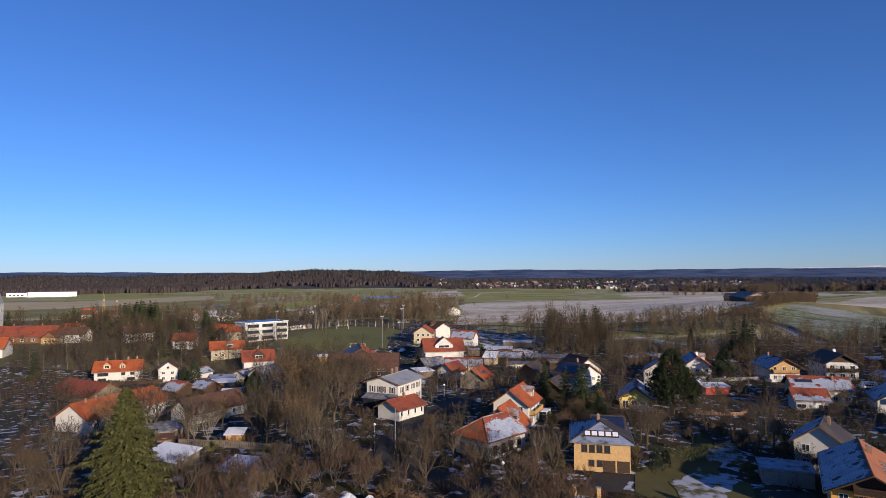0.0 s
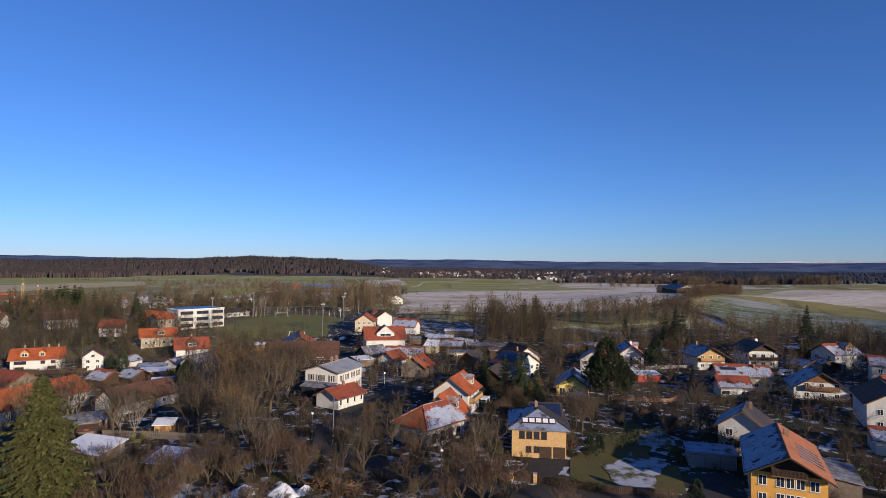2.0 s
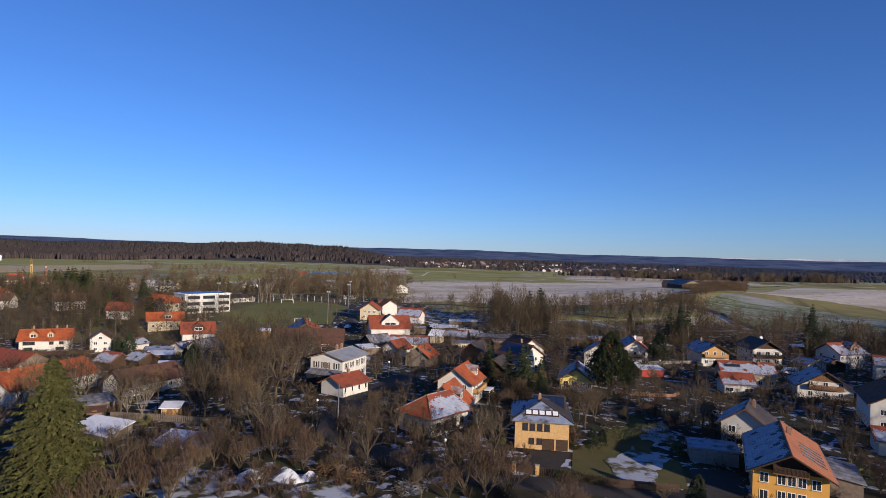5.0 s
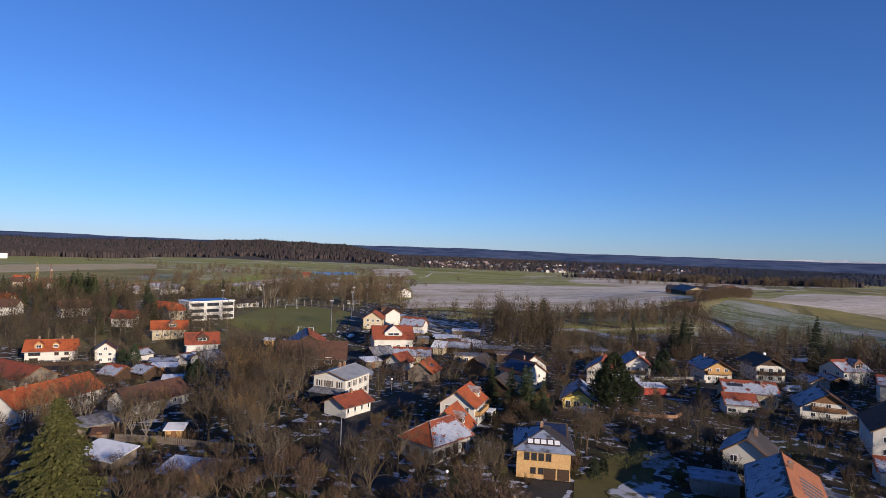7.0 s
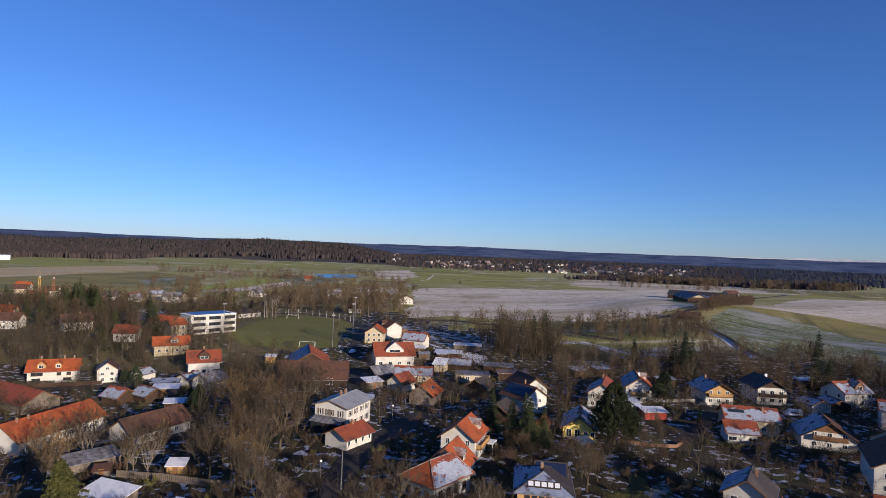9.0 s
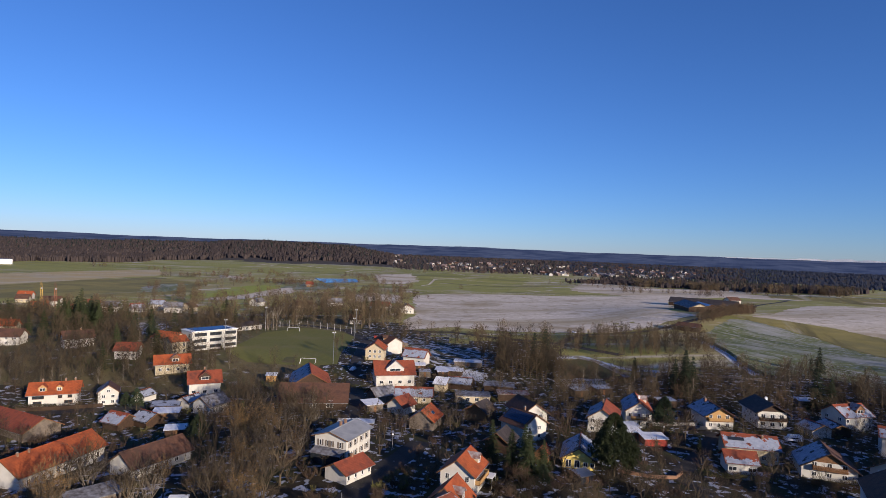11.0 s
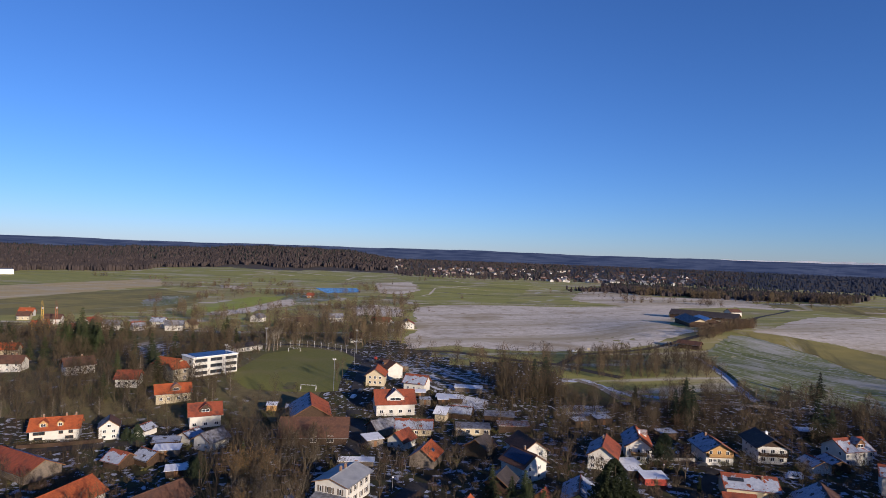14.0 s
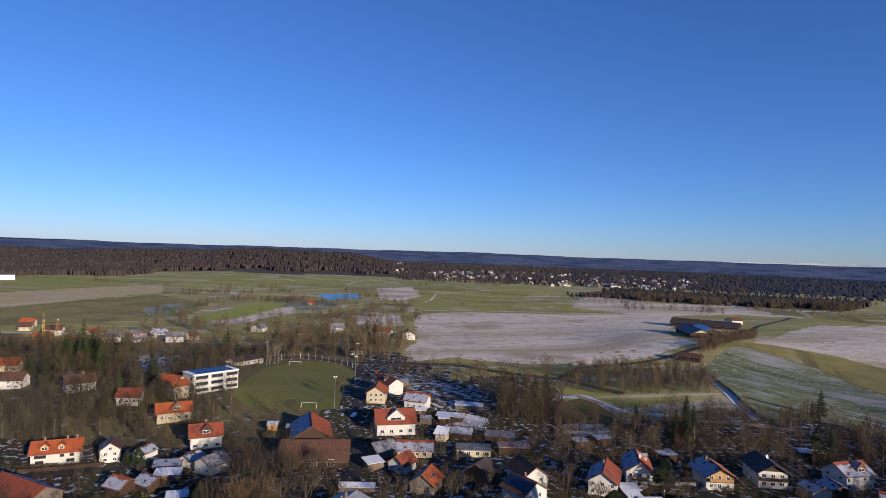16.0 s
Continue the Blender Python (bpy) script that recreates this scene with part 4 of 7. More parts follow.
gable_house("house", -31.4, 309, -50, 14, 9, 6, 8.5, "plaster_white", "tile_brown", "tile_brown", "white house with a brown roof", rows=(("r", (0.8, 3.4), (-4, 0, 4), 1.1, 1.3),), dormers=((0, -1, 2.2, "tile_brown", "timber_brown"),))
gable_house("house", -15, 285.3, -18, 12, 8, 4, 7, "plaster_white", "tile_red", "frost_red", "house with a red and frosted roof", rows=(("r", (0.8,), (-3, 0, 3), 1.2, 1.2),))
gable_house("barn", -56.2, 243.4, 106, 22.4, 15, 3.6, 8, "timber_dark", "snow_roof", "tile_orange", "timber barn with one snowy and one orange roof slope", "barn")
gable_house("barn", -47.5, 215.2, 8, 25, 14, 3.0, 7.8, "timber_dark", "tile_brown", "tile_brown", "large old barn with a weathered brown roof", "barn", wood=("ab", 3.0, "timber_dark"), rows=(("r", (0.8,), (0, 6), 2.4, 2.4),))
gable_house("house", -12.2, 229.5, 2, 15, 9, 3.0, 5.2, "plaster_cream", "frost_red", "frost_red", "low cream house with a frosted roof", rows=(("r", (0.9,), (-5, -2, 1, 4), 1.2, 1.2),))
gable_house("outbuilding", -1.5, 249.4, -17, 6, 8, 3.2, 5, "plaster_cream", "snow_cover", "snow_cover", "cream outbuilding under snow", "outbuilding")
gable_house("outbuilding", 6, 252.1, -12, 11, 7, 2.6, 4.4, "timber_dark", "snow_roof", "snow_roof", "dark outbuilding with a snowy roof", "outbuilding")
gable_house("house", -5.9, 194.9, 75, 11, 8, 3.6, 6.5, "timber_grey", "frost_dark", "tile_orange", "small house with an orange roof slope", sky_r=((0, 0.5, 2.0, 1.2),))
gable_house("house", 24.8, 183.6, -52, 11, 10, 5, 8, "plaster_white", "tile_brown", "tile_brown", "white house with solar panels on a brown roof", panels=((-1, -4.8, 4.8, 0.12, 0.75, 8, 3),), rows=(("b", (0.8, 3.2), (-2, 2), 1.2, 1.2), ("r", (0.9,), (-3, 0, 3), 1.2, 1.3)), chim=((0, 0.2),))
gable_house("house", 27.3, 197.5, -69, 13, 9, 5, 8, "plaster_white", "tile_brown", "tile_brown", "white house with a dark brown roof", rows=(("b", (0.8, 3.2), (-2, 2), 1.2, 1.2),))
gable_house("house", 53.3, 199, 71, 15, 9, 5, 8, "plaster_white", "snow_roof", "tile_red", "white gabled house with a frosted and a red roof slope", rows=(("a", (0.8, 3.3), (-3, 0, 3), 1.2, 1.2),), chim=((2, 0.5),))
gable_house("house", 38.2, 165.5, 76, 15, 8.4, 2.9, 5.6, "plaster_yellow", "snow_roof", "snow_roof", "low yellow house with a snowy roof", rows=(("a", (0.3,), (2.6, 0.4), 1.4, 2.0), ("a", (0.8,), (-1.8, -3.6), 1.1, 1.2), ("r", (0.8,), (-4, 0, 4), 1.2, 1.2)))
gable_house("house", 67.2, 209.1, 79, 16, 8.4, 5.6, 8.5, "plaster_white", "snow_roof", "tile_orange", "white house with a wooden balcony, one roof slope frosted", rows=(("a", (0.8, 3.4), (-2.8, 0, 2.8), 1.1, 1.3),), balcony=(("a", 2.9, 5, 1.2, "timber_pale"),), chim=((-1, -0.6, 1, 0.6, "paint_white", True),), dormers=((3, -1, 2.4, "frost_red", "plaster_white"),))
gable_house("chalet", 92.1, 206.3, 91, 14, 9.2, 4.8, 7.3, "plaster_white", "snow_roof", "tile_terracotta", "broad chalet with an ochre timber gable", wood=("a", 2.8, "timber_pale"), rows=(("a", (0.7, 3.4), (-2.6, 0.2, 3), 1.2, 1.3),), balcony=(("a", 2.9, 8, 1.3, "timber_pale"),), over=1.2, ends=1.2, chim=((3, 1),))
gable_house("chalet", 111.8, 210.2, 86, 15.5, 9.4, 5.8, 8.3, "plaster_white", "tile_dark", "tile_dark", "broad white chalet with a dark roof", wood=("a", 5.7, "timber_dark"), rows=(("a", (0.8, 3.5), (-3.0, 0, 3.0), 1.5, 1.3), ("l", (0.8, 3.4), (-5, -1, 3), 1.2, 1.2)), balcony=(("a", 2.9, 8.8, 1.3, "timber_dark"),), over=1.2, ends=1.2, chim=((0, -0.6, 1, 0.7, "paint_white", True),))
gable_house("house", 89.9, 176.7, -10, 15.5, 9, 4.2, 6.6, "plaster_cream", "frost_red", "frost_red", "cream house under a frosted red roof", rows=(("r", (0.9,), (3, 6), 1.2, 1.2),), chim=((3.4, -1.2, 0.8, 0.5),), sky_r=((-4, 0.4, 4.5, 1.4),))
gable_house("house", 82.0, 165.8, -9, 9, 7, 3.3, 5.4, "plaster_white", "frost_low", "frost_low", "low white wing with a frosted red tiled roof", rows=(("r", (0.9,), (-2.5, 2.5), 2.2, 1.1),))
gable_house("house", 105.5, 166, 70, 13, 13, 3.4, 7.4, "plaster_white", "snow_roof", "tile_brown", "wide white house with a frosted roof and a timber balcony", wood=("a", 4.7, "timber_brown"), rows=(("a", (0.8, 3.4), (-3.5, 0, 3.5), 1.2, 1.2),), balcony=(("a", 2.9, 8, 1.2, "timber_brown"),))
gable_house("house", 141.5, 211.9, 17, 13.5, 9.5, 5.4, 8.3, "plaster_white", "tile_red", "frost_red", "white house under a snow-dusted red roof", rows=(("a", (0.9, 3.4), (-2.5, 2.5), 1.2, 1.2), ("r", (0.9, 3.2), (-5, 2, 5), 1.2, 1.2)), dormers=((1.5, -1, 4, "frost_red", "timber_brown"),))
gable_house("garage", 123.4, 200.2, 100, 8, 7, 2.5, 4, "plaster_white", "snow_roof", "snow_roof", "white garage with a snowy roof", "garage")
gable_house("garage", 131.1, 202.5, 89, 9, 7, 2.5, 4, "timber_dark", "snow_roof", "snow_roof", "open timber garage with a snowy roof", "garage")
gable_house("house", 139, 183, -30, 12, 9, 6, 8, "plaster_white", "snow_roof", "frost_red", "white two-storey house with a frosted red roof", rows=(("a", (0.8, 3.4), (-2.4, 2.4), 1.2, 1.2), ("r", (0.8, 3.4), (-3, 0, 3), 1.2, 1.2)))
gable_house("house", -130.8, 181.4, 155, 24, 11, 2.8, 5.8, "timber_grey", "tile_red", "frost_red", "long farmhouse with a frosted red roof")
gable_house("house", -104.8, 190.2, 158, 8.5, 7, 2.6, 4.8, "timber_dark", "frost_red", "frost_red", "wooden house with a frosted red roof")
gable_house("house", -96.5, 192.5, 152, 8.5, 6.5, 2.5, 4.4, "timber_dark", "snow_roof", "frost_red", "wooden house with a snowy roof")
gable_house("house", -38, 506, 99, 16, 11, 4.5, 7.5, "plaster_white", "tile_dark", "tile_red", "white farmhouse at the edge of the fields", rows=(("a", (0.8, 3.2), (-3, 0, 3), 1.2, 1.2),))
gable_house("house", -61.8, 518.8, -11, 18, 9, 4, 7, "plaster_white", "tile_red", "tile_red", "white house with a red roof at the village edge", rows=(("r", (0.8,), (-5, -2, 2, 5), 1.2, 1.2),))
gable_house("house", 103, 137, 64, 18, 10, 6, 9, "plaster_white", "tile_brown", "tile_brown", "tall white house with a dark brown roof", rows=(("a", (0.8, 3.5), (-2.6, 0, 2.6), 1.2, 1.3), ("r", (0.8, 3.5), (-4, 0, 4), 1.2, 1.3)))
gable_house("outbuilding", 90, 117.5, -24, 9, 7, 3, 4.6, "plaster_white", "frost_dark", "frost_red", "white outbuilding with a frosted roof", "outbuilding")
gable_house("farm_barn", 208, 515, 84, 48, 18, 4, 7.6, "timber_dark", "frost_dark", "tile_dark", "long dark farm barn with a white gable", "barn", wood=("a", 5.0, "plaster_cream"), ends=0.8)
gable_house("farm_barn", 262, 620, -32, 66, 22, 3.4, 7.5, "timber_dark", "tile_dark", "tile_dark", "large dark farm hall", "barn")
gable_house("farm_shed", 167.7, 418.5, -36, 16, 8, 3, 5, "timber_dark", "snow_roof", "tile_brown", "low farm shed with a brown roof", "shed")
hip_house("house", 20.2, 114.4, 83, 12.2, 9.6, 5.2, 7.6, "brick_yellow", ("snow_roof", "tile_dark", "snow_roof", "tile_dark"), "yellow brick house with a hipped snowy roof",
          rows=(("a", (3.3,), (3.0, 1.7, 0.4, -0.9), 1.0, 1.3), ("a", (0.9,), (1.8, 0.4), 1.0, 1.1)), frame_mat="timber_dark", chim=((0, 0.3),))
hip_house("house", -0.2, 119.5, 50, 11, 8.4, 3.5, 6.8, "plaster_white", ("tile_orange", "frost_red", "tile_orange", "tile_orange"), "house with an orange hipped roof, one slope frosted",
          rows=(("r", (0.6,), (-3.6, -1.2, 1.2, 3.6), 1.2, 1.8), ("a", (0.6,), (-2.4, 0, 2.4), 1.1, 1.6)), r0=-2.2, r1=4.5, frame_mat="timber_brown")
gable_house("house_wing", 2.6, 127.5, 72, 9, 8, 3.8, 7.4, "plaster_white", "tile_orange", "tile_orange", "rear wing with a bright orange roof", "house", dormers=((-1, -1, 2.2, "frost_red", "timber_dark"),))


# ---- more buildings ----
def flat_block(name, x, y, yaw, L, w, h, wall, roof, label, category="building", rows=(), lip=0.35, frame_mat="paint_white", sink=1.0):
    """A flat-roofed block: walls, a roof plate with a raised edge."""
    b = thing(name, x, y, ground_z(x, y), yaw, label, category)
    PLOTS.append((x, y, yaw, L, w))
    v, f = [], []
    box(v, f, -L / 2, L / 2, -w / 2, w / 2, -sink, h)
    part("wall", mesh_of("wall", v, f, wall), b)
    v, f = [], []
    box(v, f, -L / 2 - lip, L / 2 + lip, -w / 2 - lip, w / 2 + lip, 0, 0.3)
    part("roof", mesh_of("roof", v, f, roof), b, at=Matrix.Translation((0, 0, h + 0.003)))
    for side, zs, us, ww, hh in rows:
        for zz in zs:
            for u in us:
                window(b, face_at(side, L, w, u, zz), ww, hh, frame_mat)
    return b


# the school beside the football pitch
sc = flat_block("school_building", -123.3, 303.0, 50, 24, 11.5, 9.4, "plaster_white", "paint_white", "white three-storey school with solar panels on its roof", "school",
                rows=(("r", (0.8, 3.9, 7.0), (-7.6, 0.4, 8.4), 6.4, 1.7), ("a", (3.9, 6.6), (-3,), 1.8, 1.6), ("a", (0.8,), (-3, 2.5), 1.8, 1.8)), frame_mat="metal_grey")
pan = box_mesh("solar_panel", (1.95, 3.2, 0.06), "solar")
for i in range(10):
    for j in range(3):
        part("solar_panel", pan, sc, at=pose(-9.2 + i * 2.0, -3.6 + j * 3.4, 9.85, 5, 0, 0))
gable_house("house", -132, 285, 50, 9, 8, 6.5, 8.6, "plaster_cream", "sheet_grey", "tile_orange", "cream stair wing beside the school", rows=(("r", (1, 4), (-2, 2), 1.2, 1.5),))
gable_house("clubhouse", -131.5, 376, 60, 22, 10, 3.0, 4.6, "plaster_white", "tile_dark", "tile_dark", "low white clubhouse with a dark roof", "clubhouse", rows=(("r", (0.8,), (-6, -2, 2, 6), 1.4, 1.3),))
# low yellow bungalow and flat outbuildings in the middle of the village
flat_block("bungalow", 10.5, 231, 2, 13, 7.5, 2.6, "plaster_cream", "frost_dark", "cream bungalow with a flat frosted roof", "house", rows=(("r", (0.8,), (-5, -2, 1.5, 5), 1.6, 1.4),))
flat_block("outbuilding", 26.5, 234, 2, 12, 6.5, 2.4, "timber_dark", "frost_red", "low reddish outbuilding with snow on its roof", "outbuilding")
gb = flat_block("garage", 50.6, 109.6, -16, 7.8, 5.6, 2.6, "concrete", "snow_roof", "grey garage with a snow-covered flat roof", "garage")
gdoor = box_mesh("garage_door", (2.3, 0.06, 2.1), "metal_grey")
for u in (-2.5, 0, 2.5):
    part("garage_door", gdoor, gb, "grey panelled garage door", at=face_at("r", 7.8, 5.6, u, 0.05))
shed("carport", 66.5, 98.5, 64, 10, 4.5, 2.6, 3.2, "timber_grey", "frost_dark", "open carport with a grey roof", "carport")
shed("shed", -61.5, 110.5, -19, 9.5, 5.5, 1.5, 2.6, "timber_grey", "snow_cover", "long timber shed with a snowy roof")
shed("shed", -44.6, 104.5, -12, 6, 5.4, 1.3, 2.2, "timber_dark", "snow_cover", "low timber shed under thin snow")
shed("lean_to", -39.3, 103.2, -12, 4.5, 5.0, 1.9, 2.4, "timber_grey", "frost_dark", "corrugated lean-to with frost")
shed("shed", -76, 129.5, 50, 10, 5, 2.0, 2.8, "timber_grey", "frost_dark", "pale shed with a frosted roof")
# this hut stands in for a pile of timber
shed("hut", -70.2, 123.5, 20, 2.8, 2.2, 1.6, 2.1, "timber_grey", "tile_brown", "small hut standing in for a timber pile")
shed("hut", -55.8, 126.5, 10, 3.4, 3.0, 2.0, 2.5, "timber_pale", "snow_cover", "small open hut with a white roof")
gable_house("garage", -112.7, 219.5, 75, 7, 6, 2.4, 4, "plaster_white", "snow_roof", "snow_roof", "small garage with a snowy roof", "garage", over=0.4, ends=0.4)
shed("garage", -98, 207, 20, 9, 6, 2.4, 2.8, "timber_dark", "snow_roof", "flat garage with snow on its roof", "garage")
gable_house("garage", -92.2, 213, 70, 8, 6.5, 2.4, 4.2, "plaster_white", "snow_roof", "snow_roof", "white garage with a blue-white roof", "garage", over=0.5, ends=0.5)
gable_house("house", -82, 207, 65, 10, 8, 3.6, 6, "plaster_white", "snow_roof", "frost_dark", "small white house with a snowy roof", rows=(("a", (0.9,), (-2, 1.5), 1.1, 1.1),))
shed("garage", 64.8, 184.5, 5, 7, 5, 2.2, 2.6, "red_paint", "snow_cover", "red garage with a snowy roof", "garage")
shed("carport", 60.5, 196, 10, 6, 5, 2.3, 2.6, "timber_grey", "snow_cover", "open carport with a white frosted roof", "carport")
gable_house("garden_house", 28.0, 164.5, 60, 4.2, 3.6, 2.4, 4.0, "timber_brown", "snow_roof", "tile_red", "small garden house with a red roof slope", "shed", over=0.4, ends=0.3)
shed("greenhouse", 36, 150.5, 30, 4, 3, 2.0, 2.5, "glass", "metal_grey", "small glass greenhouse in a garden")
gable_house("house", -24.5, 226, 40, 10, 7, 3.2, 5.5, "timber_grey", "snow_roof", "frost_dark", "grey wooden house with a snowy roof")
gable_house("house", -15.5, 212.5, 60, 9, 7, 3.2, 5.8, "plaster_white", "snow_roof", "tile_red", "white cottage with a frosted roof", rows=(("a", (0.9,), (-1.6, 1.6), 1.0, 1.1),))
shed("shed", 1, 272, -8, 12, 5, 2.0, 2.5, "timber_dark", "snow_cover", "long dark shed with a snowy roof")
shed("shed", 10, 288, -6, 13, 4.5, 2.0, 2.4, "timber_grey", "snow_cover", "long grey shed with a snowy roof")
shed("shed", 22, 247, -6, 12, 6, 2.5, 3.0, "timber_dark", "frost_dark", "dark shed with a frosted roof")
gable_house("house", 12.5, 205, 60, 9, 8, 3.6, 6.2, "timber_brown", "frost_dark", "tile_dark", "dark timber house with a frosted roof")
gable_house("house", 17, 172, 66, 9, 7, 3.4, 5.8, "timber_dark", "frost_dark", "tile_dark", "dark wooden house among gardens")
gable_house("house", 120, 158, 30, 12, 9, 4.6, 7.5, "plaster_white", "frost_dark", "tile_red", "white house with a frosted roof by the trees", rows=(("a", (0.8, 3.2), (-2, 2), 1.1, 1.2),))
gable_house("house", 150, 186, 20, 13, 9, 5, 8, "plaster_white", "snow_roof", "tile_red", "white house on the edge of the village", rows=(("r", (0.8, 3.2), (-3, 0, 3), 1.1, 1.2),))
gable_house("house", 106, 100, 40, 12, 9, 5, 8, "plaster_white", "frost_dark", "tile_brown", "white house behind bare gardens", rows=(("a", (0.8, 3.2), (-2, 2), 1.1, 1.2),))
shed("summer_house", 79.5, 266, 20, 3, 3, 2.5, 3, "timber_dark", "snow_roof", "little pavilion with a white roof")
# small sheds and garden huts among the houses
for x, y, yaw, L, w, hh, wm, rm in (
        (-26, 212.0, 30, 6, 6, 2.6, "timber_grey", "snow_cover"), (-28, 190.2, 4, 11, 2.4, 1.6, "timber_grey", "snow_cover"),
        (-13, 276.0, 5, 5, 4, 2.2, "timber_dark", "snow_cover"), (-10, 268.0, 5, 5, 4, 2.2, "timber_grey", "snow_roof"),
        (-2, 269.0, 8, 4.5, 4, 2.2, "timber_dark", "snow_cover"), (10, 289.5, -4, 15, 5, 2.6, "timber_dark", "snow_cover"),
        (-25, 325.5, 10, 5, 5, 3, "timber_grey", "snow_roof"), (-111, 217.5, 25, 5.5, 5, 2.4, "timber_dark", "snow_roof"),
        (-94, 199.5, 15, 8, 5, 2.3, "timber_grey", "snow_cover"), (-82, 181.0, 20, 6, 4, 2.2, "timber_dark", "snow_cover"),
        (-75, 252.8, 10, 4, 3.5, 2.4, "timber_pale", "snow_cover"), (-65, 249.5, 10, 6, 5, 2.8, "timber_grey", "snow_roof"),
        (64, 246.5, 20, 7, 5, 2.4, "timber_dark", "snow_roof"), (84, 228.5, 15, 7, 5, 2.6, "timber_dark", "snow_roof"),
        (144, 238.0, -5, 9, 4, 2.3, "timber_grey", "snow_cover"), (60, 190.0, 10, 4.5, 4, 2.3, "timber_grey", "snow_cover"),
        (54, 242.5, 20, 6, 5, 2.4, "timber_dark", "snow_roof")):
    if not any(abs(x - q[0]) < 0.4 * max(q[3], L) and abs(y - q[1]) < 0.4 * max(q[4], w) for q in PLOTS):
        shed("shed", x, y, yaw, L, w, hh, hh + 0.4, wm, rm, ("weathered grey" if wm == "timber_grey" else "pale" if wm == "timber_pale" else "dark") + " timber shed with " + ("deep snow" if rm == "snow_cover" else "thin frost") + " on its roof")
# houses on the sunny outskirts
OUT = [(-351, 478, 20, "plaster_cream", "tile_brown"), (-302, 428, 60, "plaster_ochre", "tile_orange"), (-315, 461, 10, "plaster_white", "tile_brown"), (-271, 421, 30, "plaster_cream", "tile_red"),
       (-281, 457, 70, "plaster_white", "tile_red"), (-255, 440, 5, "plaster_white", "frost_dark"), (-238, 444, 50, "plaster_white", "frost_red"), (-235, 470, 0, "plaster_white", "snow_roof"),
       (-213, 450, 20, "plaster_white", "frost_dark"), (-206, 462, 80, "plaster_cream", "tile_brown"), (-250, 330, 15, "plaster_cream", "tile_orange")]
OUT += [(-182, 287, 45, "plaster_white", "tile_brown"), (-68, 424, 10, "plaster_white", "tile_brown"), (-171, 518, 70, "plaster_white", "frost_dark"),
        (-125, 496, 20, "plaster_cream", "tile_brown"), (-188, 774, 10, "timber_brown", "tile_red"), (-365, 500, 15, "plaster_white", "tile_orange"),
        (-105, 530, 30, "plaster_white", "frost_dark")]
SAYW = {"plaster_cream": "cream", "plaster_ochre": "ochre", "plaster_white": "white", "timber_brown": "brown timber"}
SAYR = {"tile_orange": "an orange tiled", "tile_brown": "a brown tiled", "tile_red": "a red tiled", "frost_dark": "a frosted", "frost_red": "a frosted red", "snow_roof": "a snowy"}
for i, (x, y, yaw, wm, rm) in enumerate(OUT):
    gable_house("house", x, y, yaw, 10 + 2 * (i % 3), 7.6 + (i % 2), 3.6 + (i % 3) * 0.5, 6.6 + (i % 3) * 0.5, wm, rm, rm, f"{SAYW[wm]} house with {SAYR[rm]} roof on the outskirts",
                rows=(("r", (0.9,), (-3.5, 0, 3.5), 1.2, 1.2), ("a", (0.9, 3.4), (-2, 2), 1.1, 1.2)), chim=((1.5, 0.3),))
flat_block("workshop", -868, 992, 40, 30, 22, 7, "paint_white", "sheet_grey", "white workshop with a grey roof beside a hall", "hall", rows=(("r", (1.5,), (-10, -4, 2, 8), 4.0, 3.0),))
flat_block("industrial_hall", -812, 1008, 40, 74, 30, 8.5, "paint_white", "sheet_grey", "long white industrial hall among far fields", "hall")
gable_house("farm_house", 306, 652, 20, 16, 10, 5, 8, "plaster_white", "tile_brown", "tile_brown", "white farmhouse beyond the barns")
gable_house("farm_barn", 240, 566, 84, 40, 15, 3.0, 5.6, "timber_dark", "snow_cover", "snow_cover", "low dark barn with snow on its roof", "barn")
# the farm with its church at the western end of the village
gable_house("farm_house", -249, 296, 14, 30, 14, 3.6, 8.4, "timber_brown", "tile_red", "tile_red", "long timber farmhouse under a red tiled roof", rows=(("r", (0.9,), (-10, -5, 0, 5, 10), 1.6, 1.3),), chim=((-8, 0.4), (6, 0.4)))
gable_house("farm_house", -230, 290, 100, 11, 8, 3.4, 6.4, "timber_pale", "tile_red", "tile_red", "ochre timber house with a red roof", wood=("a", 3.0, "timber_brown"), rows=(("a", (0.8,), (-2, 2), 1.3, 1.3),))
gable_house("house", -219, 292, 12, 13, 9, 4.6, 7.6, "plaster_white", "tile_brown", "tile_brown", "white house with a brown tiled roof", rows=(("r", (0.8, 2.9), (-4, 0, 4), 1.1, 1.1),), chim=((2, 0.3),))
gable_house("house", -227, 248, 20, 15, 10, 4.5, 8.5, "plaster_white", "tile_orange", "tile_orange", "white house with a bright orange roof below the church", rows=(("r", (0.9,), (-4, 0, 4), 1.2, 1.3),))
ch = thing("church_tower", -270, 297, ground_z(-270, 297), 20, "slender white church tower with a pointed spire", "church tower")
part("shaft", box_mesh("shaft", (5.2, 5.2, 21), "plaster_white", (0, 0, -1)), ch)
part("cornice", box_mesh("cornice", (5.8, 5.8, 0.4), "plaster_cream", (0, 0, 20.003)), ch)
v, f = [], []
tube(v, f, (0, 0, 20.4), (0, 0, 31), 3.6, 0.1, 4)
part("spire", mesh_of("spire", v, f, "sheet_grey"), ch)
for side in (0, 90, 180, 270):
    window(ch, pose(0, 0, 0, 0, 0, side) @ pose(0, 2.61, 15.5), 1.2, 2.4)
OPEN.append([(-280, 270), (-200, 246), (-188, 275), (-205, 300), (-262, 318)])
